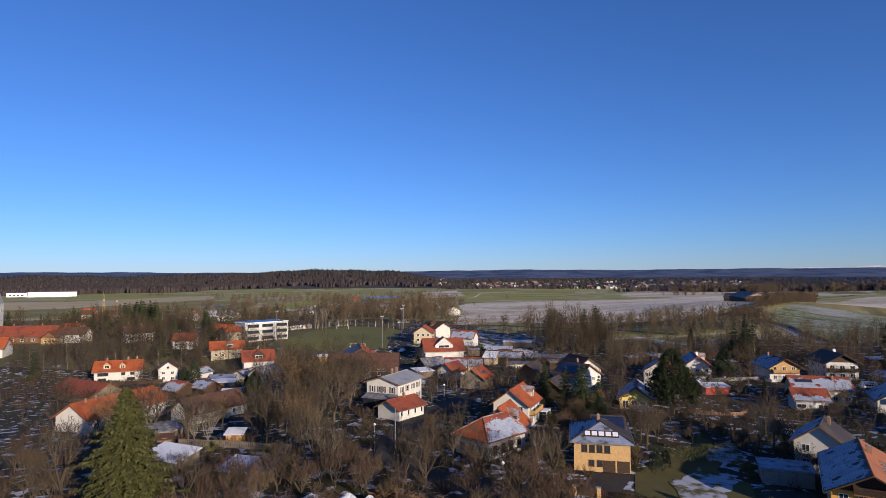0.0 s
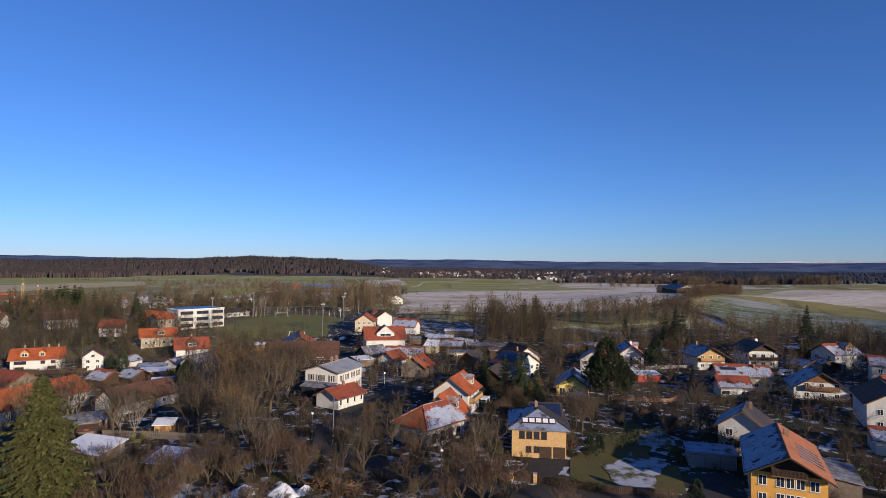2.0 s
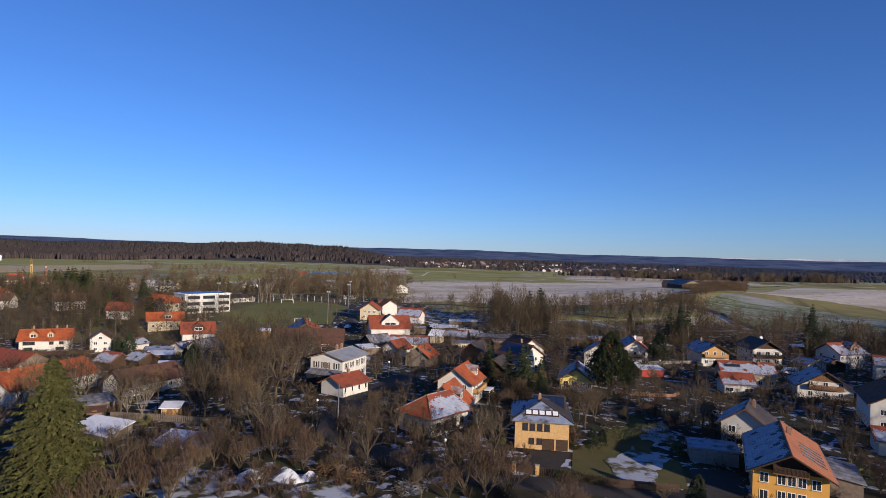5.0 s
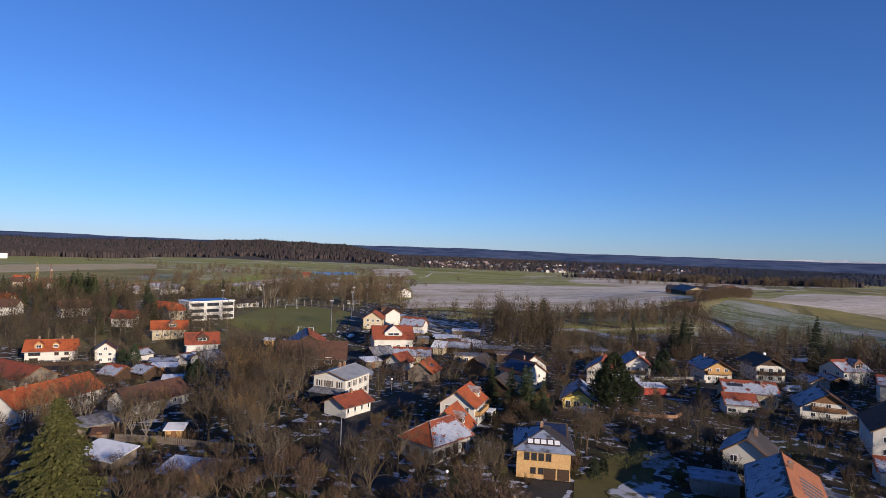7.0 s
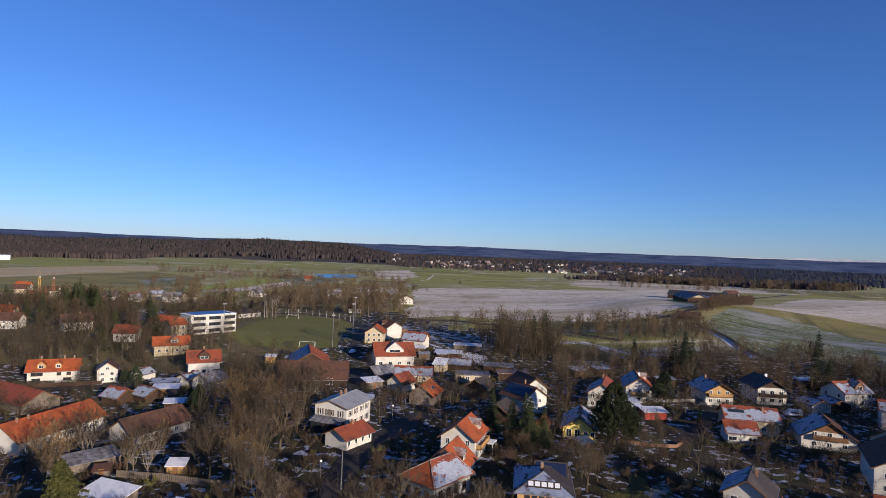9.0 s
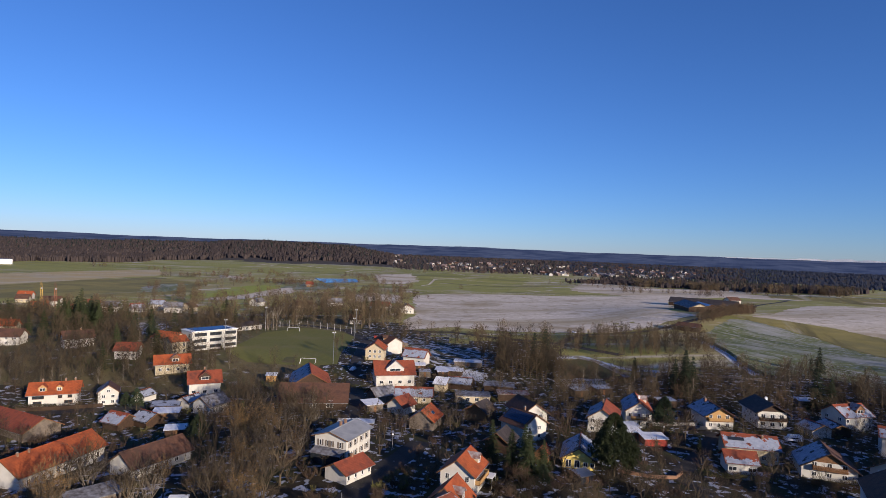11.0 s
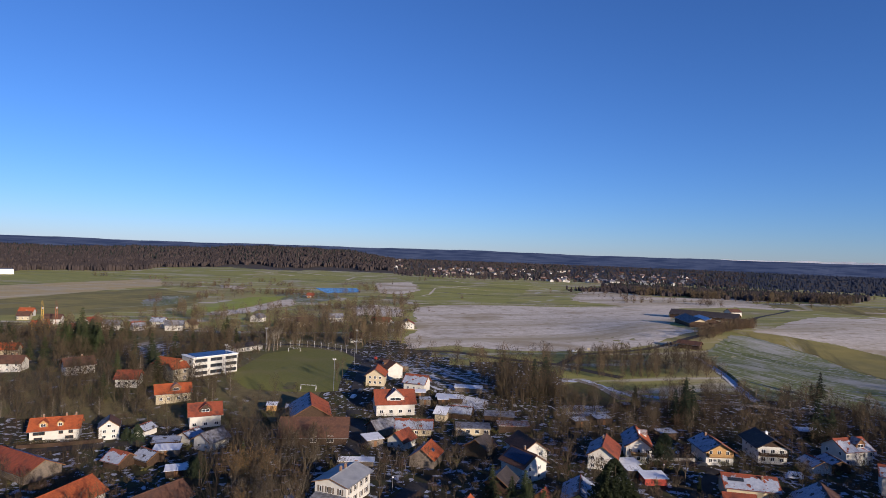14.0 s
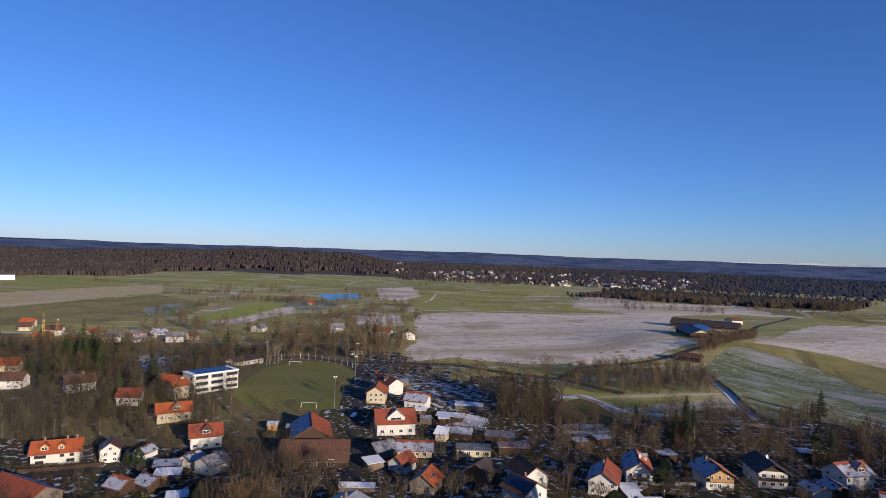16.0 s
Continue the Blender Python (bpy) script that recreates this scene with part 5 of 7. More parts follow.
# skylights and dark panels on the brick house
yh = next(o for o in bpy.data.objects if o.get("label", "").startswith("yellow brick"))
for i in range(5):
    sk = part("skylight", box_mesh("skylight", (1.18, 1.7, 0.1), "timber_dark"), yh, at=pose(-4.6, 2.4 - i * 1.2, 6.16, 0, -23.6, 0) @ pose(0, 0, 0, 0, 0, 90))
    part("pane", box_mesh("pane", (0.92, 1.15, 0.02), "paint_white", (0, 0, 0.1)), sk, "white skylight pane")
gd = box_mesh("garage_door", (2.1, 0.08, 2.0), "timber_dark")
for u in (-1.2, -3.6):
    part("garage_door", gd, yh, "brown wooden garage door", at=face_at("a", 12.2, 9.6, u, 0.0))
gable_house("house_wing", 22.2, 118.0, -7, 6.4, 6.6, 5.0, 7.5, "brick_yellow", "tile_dark", "tile_dark", "brick cross wing with dark solar panels on its roof", "house", over=0.3, ends=0.3, panels=((-1, -2.9, 2.9, 0.06, 0.94, 4, 2),))
sp = shed("porch", -29.4, 153.2, -20, 8.4, 2.6, 2.5, 3.1, "glass", "frost_dark", "glazed porch with a frosted lean-to roof", "porch")


def canopy(x, y, yaw, L, w, h, label):
    """An open terrace roof on posts."""
    c = thing("canopy", x, y, ground_z(x, y), yaw, label, "canopy")
    part("roof", box_mesh("roof", (L, w, 0.14), "paint_white", (0, 0, h)), c)
    post = box_mesh("post", (0.14, 0.14, h + 0.4), "paint_white", (0, 0, -0.4))
    for sx in (-1, 1):
        for sy in (-1, 1):
            part("post", post, c, at=Matrix.Translation((sx * (L / 2 - 0.15), sy * (w / 2 - 0.15), 0)))
    for i in range(5):
        part("rafter", box_mesh("rafter", (0.08, w - 0.1, 0.12), "paint_white"), c, at=Matrix.Translation((-L / 2 + 0.2 + i * (L - 0.4) / 4, 0, h - 0.125)))


canopy(11.0, 144.5, -18, 4.6, 3.6, 2.5, "white terrace canopy beside an orange-roofed house")


# ---- trees ----
def limb_path(p, d, length, n, rng, bend, lift):
    """Points along a wandering branch."""
    pts, q = [Vector(p)], Vector(p)
    d = Vector(d).normalized()
    for _ in range(n):
        d = (d + Vector((rng.uniform(-bend, bend), rng.uniform(-bend, bend), rng.uniform(-bend, bend) + lift))).normalized()
        q = q + d * (length / n)
        pts.append(q.copy())
    return pts


def limb(v, f, pts, r0, r1, sides):
    for i in range(len(pts) - 1):
        n = len(pts) - 1
        tube(v, f, pts[i], pts[i + 1], r0 + (r1 - r0) * i / n, r0 + (r1 - r0) * (i + 1) / n, sides)


def twig(v, f, p, q, r):
    """A thin three-sided spike."""
    d = (q - p).normalized()
    a = d.orthogonal().normalized() * r
    b = d.cross(a)
    k = len(v)
    v += [tuple(p + a), tuple(p - a * 0.5 + b * 0.87), tuple(p - a * 0.5 - b * 0.87), tuple(q)]
    f += [(k, k + 1, k + 3), (k + 1, k + 2, k + 3), (k + 2, k, k + 3)]


def sliver(v, f, p, q, r):
    """The thinnest twig, for trees that stay far off."""
    a = (q - p).cross(Vector((0.3, 0.2, 1))).normalized() * r
    k = len(v)
    v += [tuple(p + a), tuple(p - a), tuple(q)]
    f.append((k, k + 1, k + 2))


def bare_tree(seed, h, spread, leaders=4, kids=3, depth=3, twigs=9, up=0.12, fork=0.22, droop=0.0, angle=0.75, bark="bark", leaf="twig", thick=1.0, fat=1.0):
    """Meshes of a leafless tree: a trunk that forks again and again, and the crown of fine twigs at the ends."""
    rng = random.Random(seed)
    v, f, tv, tf = [], [], [], []
    R = h * 0.017 * thick

    def grow(p, d, ln, r, level):
        pts = limb_path(p, d, ln, 3 if level < 2 else 2, rng, 0.24, up - droop * level)
        limb(v, f, pts, r, r * 0.5, (6, 5, 4, 3)[min(level, 3)])
        n = len(pts) - 1
        if level >= depth - 1:
            for _ in range(twigs if level == depth else twigs // 2):
                w = rng.uniform(0.15, 1.0) * n
                k = min(n - 1, int(w))
                q = pts[k].lerp(pts[k + 1], w - k)
                dd = (pts[k + 1] - pts[k]).normalized() * 0.8 + Vector((rng.uniform(-1, 1), rng.uniform(-1, 1), rng.uniform(-0.7, 0.9) - droop * 3))
                sliver(tv, tf, q, q + dd.normalized() * rng.uniform(0.4, 1.1) * (0.3 + h * 0.05), rng.uniform(0.012, 0.024) * (0.6 + h * 0.04) * fat)
        if level == depth:
            return
        m = kids + rng.randint(0, 1)
        a0 = rng.uniform(0, 6.28)
        for i in range(m):
            w = (0.35 + 0.65 * (i + 1) / m) * n
            k = min(n - 1, int(w))
            q, along_ = pts[k].lerp(pts[k + 1], w - k), (pts[k + 1] - pts[k]).normalized()
            side = along_.orthogonal().normalized()
            side.rotate(Matrix.Rotation(a0 + i * 2.4, 3, along_))
            grow(q, along_ + side * angle * rng.uniform(0.6, 1.35), ln * rng.uniform(0.55, 0.78), r * 0.52, level + 1)

    base = limb_path((0, 0, -0.4), (rng.uniform(-0.08, 0.08), rng.uniform(-0.08, 0.08), 1), h * (fork + 0.12), 3, rng, 0.06, 0.05)
    limb(v, f, base, R * 1.3, R * 0.8, 6)
    for i in range(leaders):
        a = 6.283 * (i + rng.uniform(-0.3, 0.3)) / leaders
        k = 1 + (i % 2) if leaders > 3 else 2
        lean = rng.uniform(0.25, 0.8) if i else 0.1
        grow(base[min(k + 1, 3)], Vector((math.cos(a) * lean, math.sin(a) * lean, 1)), h * rng.uniform(0.3, 0.4), R * 0.66, 0)
    reach, top = sorted(math.hypot(q[0], q[1]) for q in tv)[int(len(tv) * 0.95)], max(q[2] for q in tv)
    kx, kz = spread / reach, h / top
    v, tv = [(q[0] * kx, q[1] * kx, q[2] * kz) for q in v], [(q[0] * kx, q[1] * kx, q[2] * kz) for q in tv]
    return mesh_of("trunk", v, f, bark), mesh_of("crown", tv, tf, leaf)


def hazy_tree(seed, h, spread, twigs, low=0.18, leaf="twig", bark="bark", thin=1.0, upright=0.5):
    """Meshes of a leafless tree that stays far off: trunk, forking limbs, and a rounded uneven crown of fine twigs in clumps."""
    rng = random.Random(seed)
    v, f, tv, tf = [], [], [], []
    R = h * 0.012
    limb(v, f, [Vector((0, 0, -0.4)), Vector((rng.uniform(-0.2, 0.2), rng.uniform(-0.2, 0.2), h * 0.4)), Vector((0, 0, h * 0.85))], R, R * 0.2, 4)
    clumps = []
    for i in range(16):
        u = (i + rng.random()) / 16
        a = i * 2.4 + rng.uniform(-0.6, 0.6)
        wide = math.sin(math.pi * (0.12 + 0.80 * u)) ** 0.7 * rng.uniform(0.45, 1.0)
        clumps.append(Vector((math.cos(a) * spread * wide * 0.8, math.sin(a) * spread * wide * 0.8, h * (low + (0.93 - low) * u))))
    for c in clumps:
        tube(v, f, (0, 0, max(h * 0.15, c.z - h * 0.2)), c, R * 0.4, R * 0.1, 3)
        for _ in range(twigs // 16):
            p = c + Vector((rng.gauss(0, 0.17) * spread, rng.gauss(0, 0.17) * spread, rng.gauss(0, 0.055) * h))
            out = Vector((p.x, p.y, 0)) / spread
            d = out * 0.7 + Vector((rng.uniform(-0.6, 0.6), rng.uniform(-0.6, 0.6), rng.uniform(0.0, 1.0) + upright))
            sliver(tv, tf, p, p + d.normalized() * h * rng.uniform(0.06, 0.13), rng.uniform(0.03, 0.055) * (0.5 + h * 0.045) * thin)
    return mesh_of("trunk", v, f, bark), mesh_of("crown", tv, tf, leaf)


def shrub(seed, h, leaf="twig", stems=16, twigs=26, evergreen=False):
    rng = random.Random(seed)
    v, f, tv, tf = [], [], [], []
    for i in range(stems):
        a = rng.uniform(0, 6.3)
        d = Vector((math.cos(a) * 0.7, math.sin(a) * 0.7, rng.uniform(0.6, 1.6)))
        pts = limb_path((math.cos(a) * 0.25, math.sin(a) * 0.25, -0.15), d, h * rng.uniform(0.7, 1.1), 3, rng, 0.2, 0.1)
        limb(v, f, pts, 0.035, 0.012, 3)
        for _ in range(twigs):
            w = rng.uniform(0.3, 2.99)
            s = pts[int(w)].lerp(pts[int(w) + 1], w % 1)
            dd = Vector((rng.uniform(-1, 1), rng.uniform(-1, 1), rng.uniform(-0.2, 1.2)))
            (twig if evergreen else sliver)(tv, tf, s, s + dd.normalized() * h * rng.uniform(0.15, 0.4), rng.uniform(0.014, 0.03) * (2.6 if evergreen else 1.2))
    return mesh_of("stem_clump", v, f, "bark"), mesh_of("crown", tv, tf, leaf)


def spruce(seed, h, r, leaf="needle", tiers=24, per=9, low=0.05, sprays=7, fat=1.0, ragged=0.0):
    """Meshes of a spruce: the trunk, and drooping branches hung with small sprays of needles in uneven whorls."""
    rng = random.Random(seed)
    v, f, tv, tf = [], [], [], []
    limb(v, f, [Vector((0, 0, -0.4)), Vector((0, 0, h * 0.5)), Vector((0, 0, h))], h * 0.014, 0.02, 6)
    for i in range(tiers):
        u = low + (0.985 - low) * (i + rng.uniform(0, 0.7)) / tiers
        reach = r * (1 - u) ** 0.8 * rng.uniform(0.8, 1.15) + 0.15
        n = max(4, int(per * (1 - u * 0.5)))
        for j in range(n):
            a = 6.283 * (j + rng.uniform(-0.4, 0.4)) / n + i * 0.8
            ln = reach * rng.uniform(0.6, 1.18) * (1 + ragged * (math.sin(a * 3 + u * 17) * 0.6 + math.sin(a * 5 - u * 31) * 0.5))
            out, side = Vector((math.cos(a), math.sin(a), 0)), Vector((-math.sin(a), math.cos(a), 0))
            base = Vector((0, 0, h * u))
            drop = ln * rng.uniform(0.15, 0.45)
            tip = base + out * ln - Vector((0, 0, drop)) + Vector((0, 0, 0.12 * ln))
            twig(tv, tf, base, tip, 0.05 + 0.02 * ln)
            m = max(4, int(sprays * (0.5 + ln / r)))
            for q in range(m):
                w = 0.2 + 0.8 * (q + rng.random()) / m
                c = base.lerp(tip, w) + Vector((0, 0, 0.05))
                s = rng.choice((-1, 1))
                e = c + out * rng.uniform(0.1, 0.45) * (0.35 + 0.12 * ln) + side * s * rng.uniform(0.1, 0.55) * (0.45 + 0.15 * ln) - Vector((0, 0, rng.uniform(0.1, 0.5) * (0.35 + 0.12 * ln)))
                twig(tv, tf, c, e, rng.uniform(0.05, 0.11) * (0.7 + 0.1 * r) * fat)
    return mesh_of("trunk", v, f, "bark"), mesh_of("crown", tv, tf, leaf)


def tufted(seed, h, r, leaf="needle_dark", tufts=520, low=0.12, shape=0.5):
    """Meshes of a rounded evergreen: trunk, a few limbs, and a crown of many small tufts with gaps."""
    rng = random.Random(seed)
    v, f, tv, tf = [], [], [], []
    limb(v, f, [Vector((0, 0, -0.4)), Vector((0.1, 0, h * 0.5)), Vector((0, 0.1, h * 0.93))], h * 0.02, 0.04, 6)
    lobes = [(rng.uniform(0, 6.28), rng.uniform(low + 0.1, 0.95), rng.uniform(0.7, 1.15)) for _ in range(30)]
    for i in range(tufts):
        a0, u0, s0 = rng.choice(lobes)
        u = min(0.99, max(low, u0 + rng.gauss(0, 0.07)))
        a = a0 + rng.gauss(0, 0.38)
        rad = r * s0 * (math.sin(math.pi * min(1, u ** shape)) ** 0.6 if shape < 1 else (1 - u) ** 0.7 + 0.08) * rng.uniform(0.55, 1.0)
        c = Vector((math.cos(a) * rad, math.sin(a) * rad, h * u))
        size = 0.28 + h * 0.028
        for _ in range(5):
            d = Vector((math.cos(a) * 0.6, math.sin(a) * 0.6, 0.3)) + Vector((rng.uniform(-1, 1), rng.uniform(-1, 1), rng.uniform(-0.8, 1)))
            twig(tv, tf, c, c + d.normalized() * size * rng.uniform(0.6, 1.2), size * rng.uniform(0.14, 0.24))
    return mesh_of("trunk", v, f, "bark"), mesh_of("crown", tv, tf, leaf)


KINDS = {
    "broad": [bare_tree(s, 13, 5.0) for s in (1, 2, 3, 4)],
    "tall": [bare_tree(s, 17, 3.4, leaders=3, up=0.3, angle=0.6, fork=0.3) for s in (11, 12, 13)],
    "gold": [bare_tree(s, 13, 4.2, twigs=12, leaf="twig_gold", droop=0.04) for s in (21, 22)],
    "birch": [bare_tree(s, 11, 2.5, leaders=3, up=0.28, angle=0.55, bark="bark_pale", thick=0.8, fork=0.28) for s in (31, 32)],
    "pale": [bare_tree(s, 11, 3.8, leaders=6, up=0.2, angle=0.6, fork=0.02, bark="bark_pale", thick=0.8) for s in (35, 36)],
    "garden": [bare_tree(s, 6.5, 3.0, twigs=8, angle=0.9) for s in (41, 42, 43)],
    "reddish": [bare_tree(s, 7.5, 3.0, leaders=6, twigs=8, up=0.2, fork=0.04, leaf="twig_red", fat=1.3) for s in (51, 52)],
    "shrub": [shrub(s, 2.2) for s in (61, 62)],
    "red_shrub": [shrub(s, 2.4, "twig_red") for s in (65, 66)],
    "green_shrub": [shrub(s, 1.9, "hedge_leaf", 16, 12, True) for s in (68, 69)],
    "spruce": [spruce(s, 16, 4.2, tiers=28, per=11, fat=2.5, ragged=0.15) for s in (71, 72)],
    "dark_spruce": [spruce(s, 16, 3.9, "needle_dark", tiers=28, per=11, fat=2.5, ragged=0.15) for s in (75, 76)],
    "yew": [tufted(s, 9, 3.0, tufts=750) for s in (81, 82)],
    "cypress": [tufted(s, 9, 1.1, "needle_dark", 320, 0.03, 2.0) for s in (85,)],
}
LOW = {
    "broad": [bare_tree(s, 13, 5.0, kids=2, twigs=10, fat=2.0) for s in (101, 102, 103)],
    "tall": [bare_tree(s, 17, 3.6, leaders=3, kids=2, twigs=12, up=0.3, angle=0.6, fat=2.2) for s in (111, 112)],
    "birch": [bare_tree(s, 11, 2.6, leaders=3, kids=2, twigs=10, up=0.28, angle=0.55, bark="bark_pale", thick=0.7, fat=2.0) for s in (131, 132)],
    "garden": [bare_tree(s, 6.5, 3.0, kids=2, twigs=8, angle=0.9, fat=1.6) for s in (141, 142)],
    "reddish": [bare_tree(s, 7.5, 3.1, leaders=5, kids=2, twigs=9, up=0.2, fork=0.04, leaf="twig_red", fat=1.8) for s in (151,)],
    "shrub": [shrub(s, 2.2, stems=6, twigs=17) for s in (161,)],
    "red_shrub": [shrub(s, 2.4, "twig_red", stems=6, twigs=17) for s in (165,)],
    "green_shrub": [shrub(s, 1.9, "hedge_leaf", 9, 10, True) for s in (168,)],
}
for k_ in ("gold", "pale", "spruce", "dark_spruce", "yew"):
    LOW[k_] = KINDS[k_]
LOW["spruce"] = [spruce(s, 16, 3.8, tiers=24, per=9, sprays=7, fat=2.8, ragged=0.15) for s in (171, 172)]
FAR = {
    "broad": [hazy_tree(s, 13, 4.8, 480) for s in (201, 202, 203, 204)],
    "tall": [hazy_tree(s, 17, 3.4, 520, 0.14, upright=0.9) for s in (211, 212, 213)],
    "birch": [hazy_tree(s, 11, 2.7, 360, 0.2, bark="bark_pale", upright=0.8) for s in (231, 232)],
    "garden": [hazy_tree(s, 6.5, 2.9, 340) for s in (241, 242)],
    "reddish": [hazy_tree(s, 7.5, 3.0, 380, 0.08, "twig_red", upright=0.7) for s in (251, 252)],
}
FARTHEST = {
    "broad": [hazy_tree(s, 13, 4.9, 300, thin=2.1) for s in (301, 302, 303)],
    "tall": [hazy_tree(s, 17, 3.6, 320, 0.14, thin=2.1, upright=0.9) for s in (311, 312)],
    "garden": [hazy_tree(s, 6.5, 3.0, 220, thin=2.1) for s in (341,)],
    "reddish": [hazy_tree(s, 7.5, 3.2, 240, 0.08, "twig_red", thin=2.1, upright=0.7) for s in (351,)],
}
NOMINAL = {"broad": 13, "tall": 17, "gold": 13, "birch": 11, "pale": 11, "garden": 6.5, "reddish": 7.5, "shrub": 2.2, "red_shrub": 2.4, "green_shrub": 1.9,
           "spruce": 16, "dark_spruce": 16, "yew": 9, "cypress": 9}
SAY = {"broad": ("tree", "leafless broad-crowned tree with brown twigs"), "tall": ("tree", "tall leafless tree with upright limbs"),
       "gold": ("tree", "leafless willow with golden brown twigs"), "birch": ("tree", "slender leafless birch with pale bark"),
       "pale": ("tree", "leafless tree with many pale stems"), "garden": ("tree", "small leafless garden fruit tree"),
       "reddish": ("tree", "small leafless tree with reddish twigs"), "shrub": ("shrub", "leafless brown garden shrub"),
       "red_shrub": ("shrub", "leafless shrub with reddish twigs"), "green_shrub": ("shrub", "evergreen shrub with dull green leaves"),
       "spruce": ("spruce", "dark green spruce with drooping branches"), "dark_spruce": ("spruce", "very dark narrow spruce tree"),
       "yew": ("conifer", "dense dark rounded conifer"), "cypress": ("conifer", "slim dark columnar conifer")}
TREE_RNG = random.Random(5)


def plant(kind, x, y, h=None, meshes=None, z=None):
    k = (h or NOMINAL[kind] * TREE_RNG.uniform(0.75, 1.15)) / NOMINAL[kind]
    name, label = SAY[kind]
    t = new(name)
    w = k * TREE_RNG.uniform(0.9, 1.12)
    t.matrix_world = Matrix.Translation((x, y, ground_z(x, y) if z is None else z)) @ Matrix.Rotation(TREE_RNG.uniform(0, 6.28), 4, "Z") @ Matrix.Diagonal((w, w, k, 1))
    tagged(t, label, "shrub" if name == "shrub" else "tree", group="shrubs" if name == "shrub" else "trees of the village")
    a, b = meshes or TREE_RNG.choice(KINDS[kind])
    part("stem_clump" if name == "shrub" else "trunk", a, t)
    part("crown", b, t)
    return t


def inside(poly, x, y):
    c = False
    for (ax, ay), (bx, by) in zip(poly, poly[1:] + poly[:1]):
        if (ay > y) != (by > y) and x < (bx - ax) * (y - ay) / (by - ay) + ax:
            c = not c
    return c


PLANTED = []


def room_for(x, y, h, gap):
    """Whether a tree may stand here: off houses, roads and lawns, apart from its neighbours, and often not where it
    hides a house from the camera.
    """
    for hx, hy, yaw, L, w in PLOTS:
        dx, dy = x - hx, y - hy
        if dx * dx + dy * dy > 6400:
            continue
        c, s = math.cos(radians(yaw)), math.sin(radians(yaw))
        u, t = dx * c + dy * s, -dx * s + dy * c
        if abs(u) < L / 2 + 1.0 + h * 0.12 and abs(t) < w / 2 + 1.0 + h * 0.12:
            return False
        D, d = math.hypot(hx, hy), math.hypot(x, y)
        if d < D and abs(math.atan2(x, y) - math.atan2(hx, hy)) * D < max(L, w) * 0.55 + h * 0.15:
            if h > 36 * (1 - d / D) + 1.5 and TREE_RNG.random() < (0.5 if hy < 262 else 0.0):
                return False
    for pts, width in LANES:
        for (ax, ay), (bx, by) in zip(pts, pts[1:]):
            if min(ax, bx) - 8 < x < max(ax, bx) + 8 and min(ay, by) - 8 < y < max(ay, by) + 8:
                vx, vy = bx - ax, by - ay
                u = max(0, min(1, ((x - ax) * vx + (y - ay) * vy) / (vx * vx + vy * vy)))
                if math.hypot(x - ax - u * vx, y - ay - u * vy) < width / 2 + 0.8:
                    return False
    if any(inside(p, x, y) for p in OPEN):
        return False
    if any((x - a) ** 2 + (y - b) ** 2 < gap * gap for a, b in PLANTED):
        return False
    PLANTED.append((x, y))
    return True


WAITING = []


def grove(x0, x1, y0, y1, n, kinds, lo, hi, gap=3.0):
    made = tries = 0
    while made < n and tries < n * 12:
        tries += 1
        x, y, kind = TREE_RNG.uniform(x0, x1), TREE_RNG.uniform(y0, y1), TREE_RNG.choice(kinds)
        h = NOMINAL[kind] * TREE_RNG.uniform(lo, hi)
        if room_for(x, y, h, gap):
            WAITING.append((kind, x, y, h))
            made += 1


def joined(name, items, label, category):
    """Many like trees as one growth."""
    vs, tris, mi, mats, base = [], [], [], [], 0
    for kind, x, y, h in items:
        k = h / NOMINAL[kind]
        w = k * TREE_RNG.uniform(0.9, 1.15)
        a = TREE_RNG.uniform(0, 6.28)
        c, s = math.cos(a) * w, math.sin(a) * w
        away = math.hypot(x, y)
        for me in TREE_RNG.choice(FARTHEST[kind] if kind in FARTHEST and away > 320 else FAR[kind] if kind in FAR and away > 205 else LOW[kind]):
            if me.name not in RAW:
                me.calc_loop_triangles()
                co = np.empty(len(me.vertices) * 3)
                me.vertices.foreach_get("co", co)
                tr = np.empty(len(me.loop_triangles) * 3, dtype=np.int32)
                me.loop_triangles.foreach_get("vertices", tr)
                RAW[me.name] = (co.reshape(-1, 3), tr)
            co, tr = RAW[me.name]
            vs.append(np.stack([co[:, 0] * c - co[:, 1] * s + x, co[:, 0] * s + co[:, 1] * c + y, co[:, 2] * k + ground_z(x, y)], axis=1))
            tris.append(tr + base)
            base += len(co)
            m = me.materials[0]
            if m not in mats:
                mats.append(m)
            mi.append(np.full(len(tr) // 3, mats.index(m), dtype=np.int32))
    me = bpy.data.meshes.new(name)
    v, t = np.concatenate(vs), np.concatenate(tris)
    me.vertices.add(len(v))
    me.vertices.foreach_set("co", v.ravel())
    me.loops.add(len(t))
    me.loops.foreach_set("vertex_index", t)
    me.polygons.add(len(t) // 3)
    me.polygons.foreach_set("loop_start", np.arange(0, len(t), 3, dtype=np.int32))
    for m in mats:
        me.materials.append(m)
    me.polygons.foreach_set("material_index", np.concatenate(mi))
    me.update(calc_edges=True)
    return tagged(new(name, me), label, category, kind="stuff")


RAW = {}


